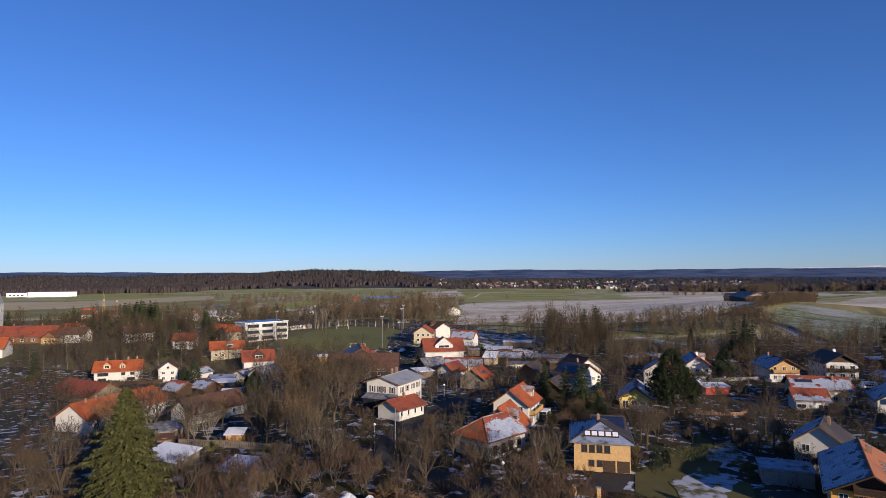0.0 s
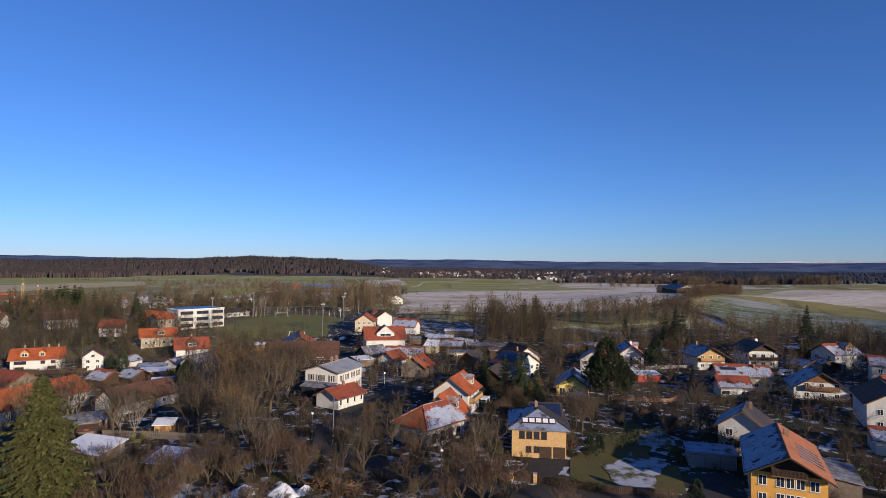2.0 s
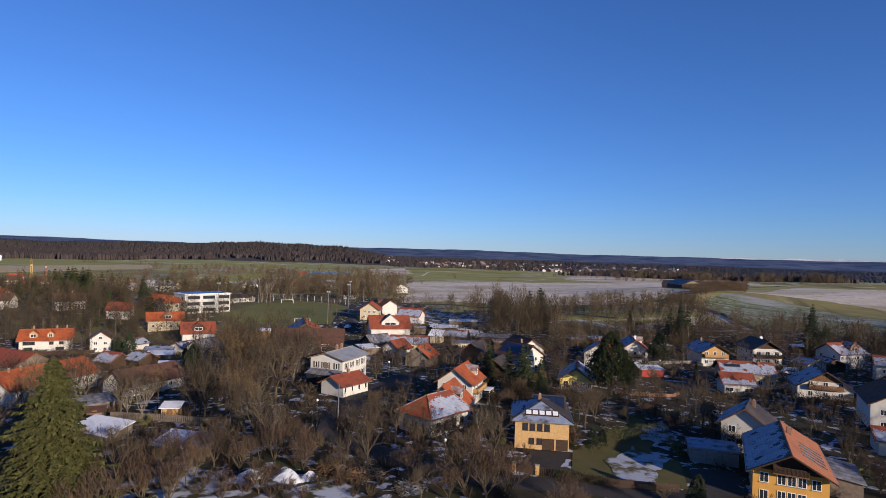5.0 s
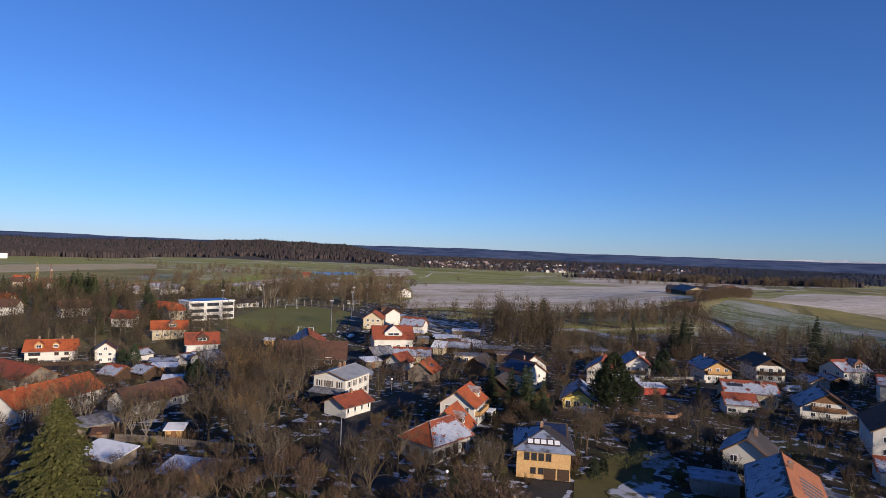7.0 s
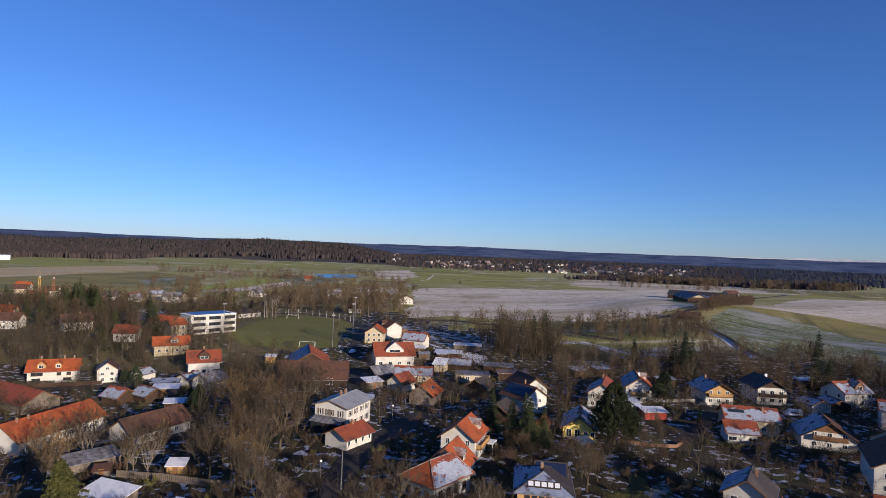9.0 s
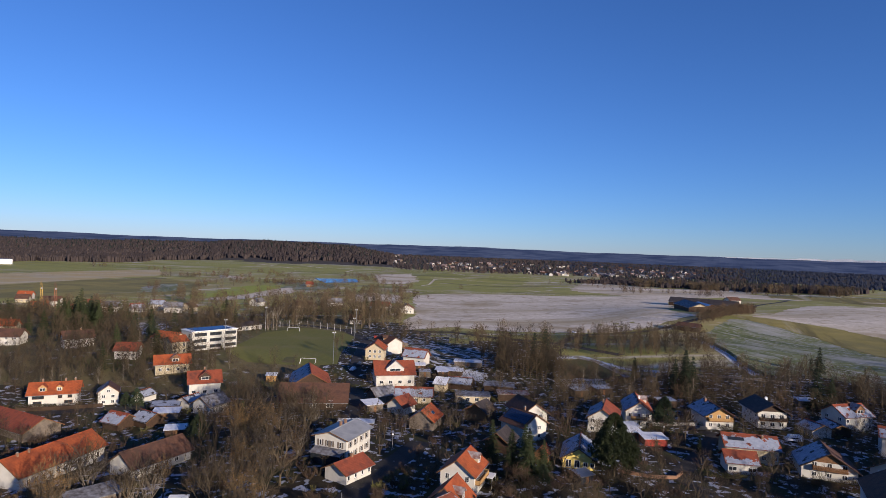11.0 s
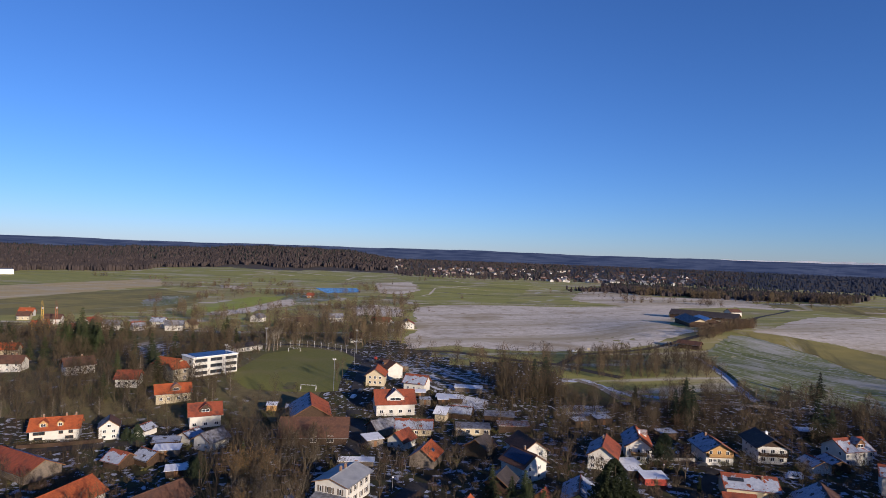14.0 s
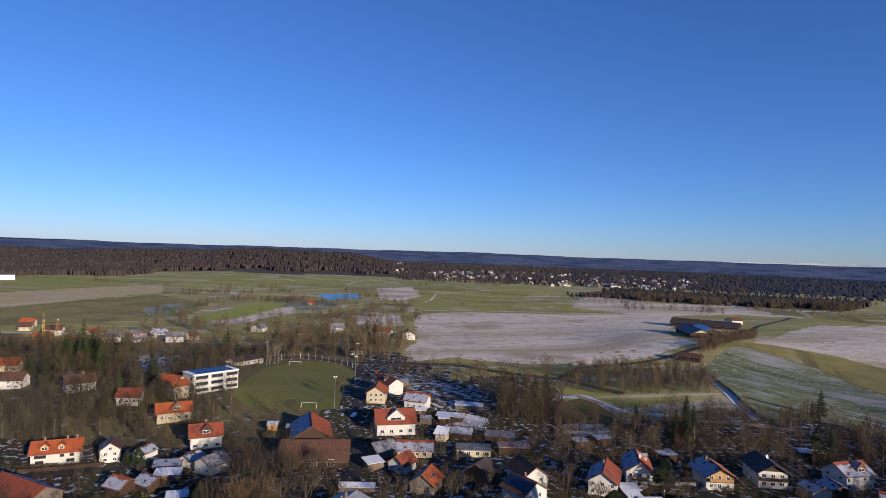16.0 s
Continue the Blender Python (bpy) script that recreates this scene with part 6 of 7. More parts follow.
# single trees that stand out
big = spruce(7, 21, 7.2, "needle_warm", 66, 20, sprays=17, fat=1.8, ragged=0.35)
plant("spruce", -47, 75, 16, big)
pine = tufted(83, 16, 6.0, "needle", 2600, 0.1, 0.6)
plant("yew", 45, 155.5, 9, pine)
for kind, x, y, h in (("spruce", 22, 148, 13), ("spruce", 18, 152, 12), ("spruce", 26, 151, 10), ("spruce", 13.5, 160, 12), ("spruce", 22, 157, 12), ("yew", 25, 144, 6), ("yew", 72.5, 197, 11.5), ("cypress", 82, 261, 12),
                      ("cypress", 75, 175, 6.3), ("dark_spruce", 98, 245, 19), ("dark_spruce", 94.5, 247, 15), ("dark_spruce", 102, 248, 16), ("dark_spruce", 144, 233, 19), ("dark_spruce", 152, 237, 12),
                      ("spruce", -161, 284, 13), ("spruce", -142, 286, 14), ("spruce", -209, 334, 20), ("spruce", -203, 338, 19), ("spruce", -215, 338, 18), ("spruce", -199, 332, 17),
                      ("spruce", -207, 342, 19), ("dark_spruce", -222, 348, 20), ("spruce", -228, 345, 19), ("dark_spruce", -216, 352, 20), ("spruce", -234, 349, 18), ("dark_spruce", -164, 304, 14), ("dark_spruce", -152, 301, 14), ("dark_spruce", 179, 289, 13), ("dark_spruce", 172, 284, 9), ("dark_spruce", 108, 271, 13), ("garden", 54.5, 113.8, 6.3), ("reddish", 57.5, 113, 4.5), ("garden", 53, 118, 4), ("reddish", -4, 112, 4), ("garden", 0, 109.5, 4.2), ("reddish", 4.5, 111.5, 4), ("garden", -6.5, 115, 4.5), ("spruce", -150, 255, 12), ("spruce", -172, 208, 12), ("yew", -71, 172, 9), ("yew", -75, 176, 7), ("spruce", -62, 182, 10), ("dark_spruce", 41, 283, 19), ("dark_spruce", 47, 288, 20), ("dark_spruce", 26, 285, 18),
                      ("spruce", -70, 480, 18), ("spruce", -62, 472, 16), ("yew", -113, 208, 6), ("yew", -108, 206, 8), 
                      ("yew", 28.5, 108, 4.5), ("yew", 31, 111, 3.5), ("yew", 38, 86, 5), ("broad", -2, 100.5, 9), ("reddish", 5, 88, 9.5), ("reddish", 8, 86, 8), ("birch", 8, 106, 9),
                      ("pale", -29, 104, 10), ("broad", -14, 100, 11), ("broad", -10, 96, 9), ("broad", -83, 132, 14), ("pale", -66, 128, 9), ("reddish", -40, 72, 9), ("gold", -57, 160, 17), ("gold", -53, 166, 16)):
    PLANTED.append((x, y))
    plant(kind, x, y, h)
# groves and garden trees
grove(-76, -34, 80, 92, 30, ["reddish", "reddish", "garden", "red_shrub"], 0.6, 1.0, 1.8)
grove(-36, -8, 92, 108, 30, ["garden", "shrub", "red_shrub", "reddish"], 0.5, 0.9, 1.6)
grove(-34, 4, 84, 92, 30, ["shrub", "red_shrub", "shrub"], 0.5, 1.0, 1.3)
grove(-66, -38, 98, 118, 26, ["red_shrub", "shrub", "reddish", "garden"], 0.5, 0.9, 1.6)
grove(-84, -36, 108, 150, 30, ["broad", "pale", "gold"], 0.75, 1.15, 2.6)
grove(-86, -38, 150, 205, 42, ["broad", "gold", "tall", "broad", "pale"], 0.8, 1.2, 2.6)
grove(-38, 12, 84, 112, 34, ["garden", "reddish", "broad", "reddish"], 0.6, 1.1, 2.2)
grove(-100, -34, 80, 105, 34, ["reddish", "garden", "broad", "reddish"], 0.7, 1.1, 2.2)
grove(-200, -150, 215, 290, 60, ["broad", "tall", "garden", "birch"], 0.7, 1.1)
grove(-150, -96, 235, 290, 50, ["broad", "birch", "garden"], 0.7, 1.1)
grove(-60, 130, 112, 260, 130, ["garden", "reddish", "garden"], 0.5, 0.95, 2.0)
grove(-60, 130, 112, 260, 240, ["shrub", "red_shrub", "shrub"], 0.6, 1.4, 1.2)
grove(-150, -84, 85, 178, 60, ["reddish", "garden", "broad", "reddish"], 0.7, 1.1, 2.4)
grove(-170, -110, 165, 200, 26, ["garden", "reddish", "reddish"], 0.6, 0.9, 2.6)
grove(-290, -100, 230, 400, 120, ["broad", "tall", "broad"], 0.6, 0.95, 2.6)
grove(-320, -230, 372, 425, 45, ["broad", "reddish", "spruce"], 0.6, 0.9, 2.4)
grove(-290, -60, 215, 470, 190, ["reddish", "garden", "broad"], 0.5, 0.9, 2.4)
grove(-290, -125, 290, 440, 130, ["broad", "tall", "broad", "broad", "spruce"], 0.7, 1.1)
grove(-130, -20, 398, 470, 110, ["broad", "tall", "birch"], 0.8, 1.25)
grove(-260, -50, 470, 590, 90, ["broad", "tall", "broad", "reddish"], 0.7, 1.1, 3)
grove(-60, 20, 176, 212, 34, ["garden", "broad", "birch"], 0.6, 1.0, 2.2)
grove(-30, 60, 205, 262, 60, ["garden", "broad"], 0.6, 1.0, 2.2)
grove(16, 52, 264, 312, 44, ["tall", "broad"], 0.9, 1.25, 2.2)
grove(50, 250, 222, 284, 430, ["broad", "birch", "reddish", "reddish", "broad"], 0.55, 0.95, 1.7)
grove(66, 150, 318, 375, 125, ["broad", "tall"], 0.5, 0.75, 2.4)
grove(-35, 70, 330, 392, 60, ["broad", "garden"], 0.6, 0.9, 3)
grove(30, 70, 120, 200, 70, ["garden", "reddish", "broad"], 0.6, 0.9, 2.2)
grove(70, 170, 95, 225, 190, ["garden", "garden", "reddish", "broad"], 0.6, 1.05, 2.0)
grove(-30, 30, 112, 205, 60, ["garden", "garden", "reddish"], 0.5, 0.9, 2.2)
# mostly nearer than the view reaches, kept to darken the right side with shade
grove(16, 80, 50, 95, 34, ["reddish", "garden"], 0.6, 1.0, 2.2)
grove(-130, -40, 165, 235, 60, ["garden", "broad"], 0.6, 1.0, 2.2)
grove(-150, 175, 82, 305, 420, ["shrub", "red_shrub", "green_shrub", "shrub"], 0.5, 1.4, 1.4)
grove(-330, -60, 600, 820, 90, ["broad", "garden"], 0.6, 1.0, 5)
# unseen near trees, kept only for the shade they cast
grove(16, 240, 60, 80, 20, ["garden", "reddish"], 0.6, 1.0, 2.2)
for hx, hy, yaw, L, w in PLOTS:
    if hy < 330:
        for _ in range(7):
            a, d = TREE_RNG.uniform(0, 6.28), TREE_RNG.uniform(0.6, 0.95)
            grove(hx + math.cos(a) * L * d - 1.5, hx + math.cos(a) * L * d + 1.5, hy + math.sin(a) * L * d - 1.5, hy + math.sin(a) * L * d + 1.5, 1,
                  ["shrub", "red_shrub", "green_shrub", "green_shrub", "shrub"], 0.6, 1.3, 1.2)
for i in range(150):
    u = i / 149
    WAITING.append(("broad" if i % 3 else "reddish", 186 + 80 * u + TREE_RNG.uniform(-5, 5), 436 + 94 * u + TREE_RNG.uniform(-5, 5), TREE_RNG.uniform(6, 9.5)))
WAITING.append(("broad", 178, 428, 13))
# unseen trees added beyond the view's right edge to shade the gardens
for i in range(110):
    y = TREE_RNG.uniform(132, 230)
    WAITING.append((("spruce", "spruce", "broad")[i % 3], 0.8 * y + 17 + TREE_RNG.uniform(0, 50), y, TREE_RNG.uniform(14, 21)))
for x, y in [(-231, 350), (-226, 346), (-220, 348), (-215, 352), (-222, 356), (-229, 358), (-239, 366), (-235, 372), (-231, 374), (-236, 358)]:
    plant("spruce", x, y, TREE_RNG.uniform(15, 19))
for x, y in [(-116, 376), (-114.5, 378), (-113, 376.5), (-117, 380), (-111.5, 379)]:
    plant("birch", x, y, TREE_RNG.uniform(15, 18))
for x, y in [(-55, 293), (-56.5, 297), (-54.5, 303)]:
    plant("tall", x, y, TREE_RNG.uniform(10, 12))
for x, y in [(-18, 356), (-9, 358), (5, 360), (12, 352), (-26, 352), (75, 372)]:
    plant("broad", x, y, TREE_RNG.uniform(8, 11))
LOWLY = ("shrub", "red_shrub", "green_shrub")
WAITING.sort(key=lambda q: q[1] ** 2 + q[2] ** 2)
trees, bushes = [q for q in WAITING if q[0] not in LOWLY], [q for q in WAITING if q[0] in LOWLY]
for kind, x, y, h in trees[:240] + bushes[:280]:
    plant(kind, x, y, h)
rest = trees[240:]
for name, test, label in (("grove", lambda x, y: x < -20 and y < 390, "bare brown trees round the outlying houses"), ("grove", lambda x, y: x < -20 and y >= 390, "belt of bare trees beyond the football pitch"),
                          ("grove", lambda x, y: x >= -20 and y < 305, "dense belt of bare trees behind the gardens, plus unseen shade trees"), ("grove", lambda x, y: x >= -20 and y >= 305, "bare trees and hedges along country roads")):
    some = [q for q in rest if test(q[1], q[2])]
    if some:
        joined(name, some, label, "trees")
if bushes[280:]:
    joined("bushes", bushes[280:], "leafless bushes in gardens and on verges", "bushes")


# ---- distant woods and villages ----
def wood(name, spots, m, lo, hi, slim, label, seed):
    """Far trees as one growth: uneven spindles with ragged flanks."""
    rng = random.Random(seed)
    v, f = [], []
    bare = slim > 0.25
    for x, y in spots:
        h = rng.uniform(lo, hi)
        r = h * slim * rng.uniform(0.7, 1.3)
        z = ground_z(x, y) - 0.5
        for _ in range(6 if bare else 1):
            # a bare crown is several narrow leaders, a conifer one ragged spindle
            a, lean = rng.uniform(0, 6.28), rng.uniform(0.0, 0.9) if bare else 0.0
            px, py = x + math.cos(a) * r * lean, y + math.sin(a) * r * lean
            hh, w = h * (1.04 - 0.32 * lean * lean) * rng.uniform(0.9, 1.06), r * (rng.uniform(0.3, 0.55) if bare else 1.0)
            k, n, a0 = len(v), 4, rng.uniform(0, 6)
            for u, q in (((0.0, 0.9), (0.62, 1.0)) if bare else ((0.05, 1.0), (0.5, 0.6))):
                for i in range(n):
                    b, t = a0 + 6.283 * i / n, w * q * rng.uniform(0.55, 1.2)
                    v.append((px + math.cos(b) * t, py + math.sin(b) * t, z + hh * max(0.0, u + rng.uniform(-0.1, 0.1))))
            v.append((px + rng.uniform(-0.3, 0.3) * w, py, z + hh))
            f += [(k + i, k + (i + 1) % n, k + n + (i + 1) % n, k + n + i) for i in range(n)]
            f += [(k + n + i, k + n + (i + 1) % n, k + 2 * n) for i in range(n)]
    ob = new(name, mesh_of(name, v, f, m))
    ob.data.polygons.foreach_set("use_smooth", [True] * len(f))
    return tagged(ob, label, "woodland", kind="stuff")


WR = random.Random(9)


def fan(n, d0, d1, a0, a1, keep=lambda d, a: True, bias=1.0):
    out = []
    while len(out) < n:
        d, a = d0 + (d1 - d0) * WR.random() ** bias, WR.uniform(a0, a1)
        if keep(d, a):
            out.append((d * math.sin(radians(a)), d * math.cos(radians(a))))
    return out


def hill_wood(d, a):
    x, y = d * math.sin(radians(a)), d * math.cos(radians(a))
    return d > 1400 + 430 * smooth(-33, -21, a) + 40 * math.sin(a * 0.9) + 25 * math.sin(a * 2.3) and not any(inside(p, x, y) for p in OPEN)


wood("woodland", fan(7000, 1400, 2800, -48, -6.0, hill_wood, 1.25), "wood_bare", 11, 18, 0.36, "bare brown beech wood on a hill", 1)
wood("woodland", fan(1500, 1900, 2780, -48, -7, hill_wood, bias=0.75), "wood_dark", 14, 21, 0.22, "dark conifers along the hill top", 2)
wood("woodland", fan(3200, 1520, 3300, -6, 26, bias=1.0), "wood_bare", 5, 10, 0.5, "bare trees among far houses", 3)
wood("woodland", fan(1000, 1560, 3300, -5, 30, bias=0.9), "wood_dark", 7, 13, 0.24, "dark trees among far houses", 4)
def wood_edge(d, a):
    return d > 1015 + 30 * math.sin(a * 1.3) + 560 * smooth(33.5, 36, a) + 160 * (1 - smooth(13.5, 18, a))


wood("woodland", fan(900, 1030, 1330, 14, 44, wood_edge), "wood_bare", 7, 12, 0.44, "bare wood behind the frosted fields", 5)
wood("woodland", fan(750, 1040, 1450, 15, 44, lambda d, a: wood_edge(d - 45, a), 1.2), "wood_dark", 8, 13, 0.24, "dark conifer wood behind the fields", 6)
joined("wood_edge_trees", [("broad" if i % 3 else "tall", x, y, WR.uniform(8, 15)) for i, (x, y) in enumerate(fan(240, 1000, 1075, 15, 35, wood_edge))], "bare trees along the edge of a wood", "trees")
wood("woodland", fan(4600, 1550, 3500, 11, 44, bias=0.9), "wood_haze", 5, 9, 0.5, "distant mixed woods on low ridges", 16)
wood("woodland", [(WR.gauss(300, 40), WR.gauss(1075, 22)) for _ in range(170)], "wood_bare", 5, 9, 0.45, "clump of bare trees in the fields", 7)
hedges = []
for cx, cy, r, k in ((-238, 815, 26, 26), (-283, 966, 24, 14), (-118, 640, 26, 34), (-94, 655, 18, 20), (-57, 716, 14, 12), (-70, 786, 16, 12), (-37, 640, 10, 6), (-380, 905, 40, 16), (-330, 890, 30, 12), (-120, 850, 40, 16), (-160, 1010, 40, 20), (250, 880, 30, 14), (330, 800, 24, 8), (205, 980, 40, 12), (60, 1420, 120, 24), (-60, 1180, 10, 3), (-99, 484, 12, 10), (-84, 490, 12, 10), (-128, 921, 14, 14), (-100, 718, 9, 9), (-50, 626, 9, 8),
                     (-149, 610, 16, 12), (-118, 521, 14, 12), (-170, 774, 16, 12), (-221, 838, 12, 8), (-515, 1027, 20, 8), (-405, 870, 22, 16), (-644, 1069, 12, 10), (-395, 1029, 10, 6), (-339, 1064, 14, 8),
                     (-229, 812, 26, 22), (-294, 816, 22, 14), (-338, 655, 14, 8), (-313, 721, 14, 6), (10, 816, 5, 2), (8, 1526, 40, 8), (346, 812, 14, 16), (307, 826, 12, 6), (255, 812, 16, 10), (235, 820, 12, 6),
                     (444, 882, 14, 12), (768, 1114, 14, 6), (480, 830, 40, 26), (540, 845, 30, 24), (274, 1085, 30, 20)):
    hedges += [("broad" if WR.random() < 0.5 else "reddish", cx + WR.gauss(0, r * 0.6), cy + WR.gauss(0, r * 0.6), WR.uniform(5, 10)) for _ in range(k)]
joined("field_trees", hedges, "clumps of bare trees and bushes among fields", "trees")
FARV = random.Random(3)
far_wall, far_roofs = {}, {}
for i, wm in enumerate(("plaster_white", "timber_grey")):
    v = [(-6, -4.5, -1), (-6, 4.5, -1), (-6, 4.5, 5), (-6, 0, 8), (-6, -4.5, 5)]
    v += [(6, b, c) for _, b, c in v]
    far_wall[i] = mesh_of("wall", v, [(0, 4, 3, 2, 1), (5, 6, 7, 8, 9), (0, 5, 9, 4), (1, 2, 7, 6)], wm)
for i, rm in enumerate(("tile_brown", "tile_dark", "frost_dark", "frost_red")):
    v, f = [], []
    for s in (-1, 1):
        slab(v, f, [(-6.8, 0, 8.2), (6.8, 0, 8.2), (6.8, s * 5.4, 4.6), (-6.8, s * 5.4, 4.6)], 0.3)
    far_roofs[i] = mesh_of("roof", v, f, rm)
spots = fan(46, 1480, 1600, 8, 21) + fan(130, 1600, 2200, -3, 22) + fan(14, 1900, 2100, -9, -4.8) + fan(26, 2500, 2800, -12, -5)
for x, y in spots:
    hs = thing("house", x, y, ground_z(x, y), FARV.uniform(0, 180), "small far house with a pitched roof", "house", "houses of the far village")
    k = FARV.uniform(0.7, 1.15)
    hs.scale = (k, k, k)
    part("wall", FARV.choice(far_wall), hs)
    part("roof", FARV.choice(far_roofs), hs)


# ---- fences, hedges, lamps and cars ----
def along(pts, step):
    for (ax, ay), (bx, by) in zip(pts, pts[1:]):
        n = max(1, int(math.dist((ax, ay), (bx, by)) / step))
        for i in range(n):
            u = (i + 0.5) / n
            yield ax + (bx - ax) * u, ay + (by - ay) * u, math.degrees(math.atan2(by - ay, bx - ax))


def fence(pts, h, label, m="timber_grey", step=0.3):
    x0, y0 = pts[0]
    fe = thing("fence", x0, y0, ground_z(x0, y0), 0, label, "fence")
    inv = fe.matrix_world.inverted()
    board = box_mesh("board", (step * 0.8, 0.03, h), m, (0, 0, 0.05))
    post = box_mesh("post", (0.12, 0.12, h + 0.1), m)
    rail = box_mesh("rail", (2.4, 0.05, 0.09), m, (0, 0, 0))
    for x, y, a in along(pts, step):
        part("board", board, fe, at=inv @ pose(x, y, ground_z(x, y), 0, 0, a))
    for x, y, a in along(pts, 2.4):
        part("post", post, fe, at=inv @ pose(x, y, ground_z(x, y), 0, 0, a) @ Matrix.Translation((0, 0.09, 0)))
        for zz in (0.3, h * 0.75):
            part("rail", rail, fe, at=inv @ pose(x, y, ground_z(x, y) + zz, 0, 0, a) @ Matrix.Translation((0, 0.045, 0)))
    return fe


def garden_wall(pts, h, m, label, t=0.3):
    v, f = [], []
    for (ax, ay), (bx, by) in zip(pts, pts[1:]):
        d = Vector((bx - ax, by - ay, 0)).normalized()
        o = Vector((-d.y, d.x, 0)) * t / 2
        k = len(v)
        for x, y in ((ax, ay), (bx, by)):
            g = ground_z(x, y)
            for s, z in ((-1, g - 0.4), (1, g - 0.4), (1, g + h), (-1, g + h)):
                v.append((x + s * o.x, y + s * o.y, z))
        f += [(k, k + 4, k + 7, k + 3), (k + 1, k + 2, k + 6, k + 5), (k + 3, k + 7, k + 6, k + 2), (k, k + 3, k + 2, k + 1), (k + 4, k + 5, k + 6, k + 7)]
    return tagged(new("garden_wall", mesh_of("garden_wall", v, f, m)), label, "wall")


def hedge(pts, h, w, leaf, label, seed):
    """A clipped but uneven hedge: short shoots packed along a line."""
    rng = random.Random(seed)
    tv, tf = [], []
    for x, y, a in along(pts, 0.35):
        g = ground_z(x, y)
        c, s = math.cos(radians(a)), math.sin(radians(a))
        for _ in range(44):
            u, t, z = rng.uniform(-0.3, 0.3), rng.uniform(-0.5, 0.5) * w, rng.uniform(0.05, 1.0) * h
            p = Vector((x + u * c - t * s, y + u * s + t * c, g + z))
            q = p + Vector((rng.uniform(-1, 1), rng.uniform(-1, 1), rng.uniform(-0.2, 1.2))).normalized() * rng.uniform(0.25, 0.5)
            sliver(tv, tf, p, q, rng.uniform(0.035, 0.075))
    return tagged(new("hedge", mesh_of("hedge", tv, tf, leaf)), label, "hedge")


fence([(8, 97.6), (13.1, 97.1)], 1.2, "dark weathered board fence beside the street", "timber_dark")
fence([(17.1, 96.2), (21.2, 94.6), (29.0, 92.6), (38, 92.4)], 1.2, "dark weathered board fence of the brick house", "timber_dark")
for x, y in ((13.3, 97.0), (16.9, 96.3)):
    gp = thing("gate_post", x, y, ground_z(x, y), -10, "yellow brick gate post at a drive", "gate post")
    part("shaft", box_mesh("shaft", (0.6, 0.6, 1.5), "brick_yellow", (0, 0, -0.1)), gp)
    part("cap", box_mesh("cap", (0.72, 0.72, 0.1), "concrete", (0, 0, 1.402)), gp)
gt = thing("gate", 15.1, 96.65, ground_z(15.1, 96.65), -11, "dark closed drive gate", "gate")
part("gate_leaf", box_mesh("gate_leaf", (3.0, 0.06, 1.2), "timber_dark", (0, 0, 0.05)), gt)
fence([(-67.1, 123.3), (-55.3, 121.4), (-47.2, 119.0), (-38.8, 117.6)], 1.5, "pale weathered board fence round a yard", "timber_grey", 0.45)
garden_wall([(46.9, 158.6), (54.6, 155.9), (61.3, 156.2), (64.4, 159.8)], 0.9, "brick_pink", "low reddish garden wall at a street corner")
garden_wall([(70.4, 204.2), (86.0, 203.4)], 1.2, "concrete", "low garden wall before chalets")
garden_wall([(-146, 199), (-134, 203.6), (-122, 209.4)], 1.3, "timber_dark", "dark hedge-like garden wall")
hedge([(32, 115), (37, 117), (46, 120)], 3.0, 3.0, "hedge_leaf", "tall yellow-green bamboo hedge", 1)
hedge([(19, 94.9), (27, 92.9)], 1.4, 0.9, "needle", "clipped evergreen bushes behind a fence", 2)
hedge([(56, 214), (64, 201.5), (73, 200)], 1.6, 0.9, "needle", "dark clipped hedge before a white house", 3)
hedge([(-150, 203), (-137, 206.5)], 1.2, 0.8, "needle", "low dark hedge before a long white house", 4)
hedge([(48, 262), (66, 262), (74, 264)], 1.5, 1.2, "hedge_leaf", "yellow-green clipped hedge beside a path", 5)
hedge([(86, 203.5), (100, 196.5), (116, 197)], 1.5, 0.9, "hedge_leaf", "clipped hedge before chalets", 6)
hedge([(-50, 222), (-70, 232), (-78, 248)], 1.8, 1.2, "needle", "dark hedge beside a barn", 7)
hedge([(-12, 245), (-30, 241), (-40, 246)], 1.5, 1.0, "hedge_leaf", "green hedge before a large white house", 8)
hedge([(70, 160), (78, 158), (90, 157)], 1.4, 0.9, "hedge_leaf", "frosted hedge along a garden", 9)
hedge([(95, 158), (104, 154), (116, 152)], 1.4, 0.9, "twig_red", "reddish leafless hedge along a garden", 10)


def street_lamp(x, y, h, label="white globe street lamp on a grey pole"):
    la = thing("street_lamp", x, y, ground_z(x, y), 0, label, "street lamp", "street lamps")
    v, f = [], []
    tube(v, f, (0, 0, -0.2), (0, 0, h), 0.07, 0.045, 8)
    part("pole", mesh_of("pole", v, f, "metal_grey"), la)
    bm = bmesh.new()
    bmesh.ops.create_icosphere(bm, subdivisions=2, radius=0.28)
    me = bpy.data.meshes.new("globe")
    bm.to_mesh(me)
    bm.free()
    me.materials.append(M["paint_white"])
    part("globe", me, la, "white frosted globe", at=Matrix.Translation((0, 0, h + 0.22)))


for x, y in ((-24.3, 123.1), (2.1, 99.6), (-38.5, 113), (28, 128), (70, 190), (-14, 168)):
    street_lamp(x, y, 3.6)


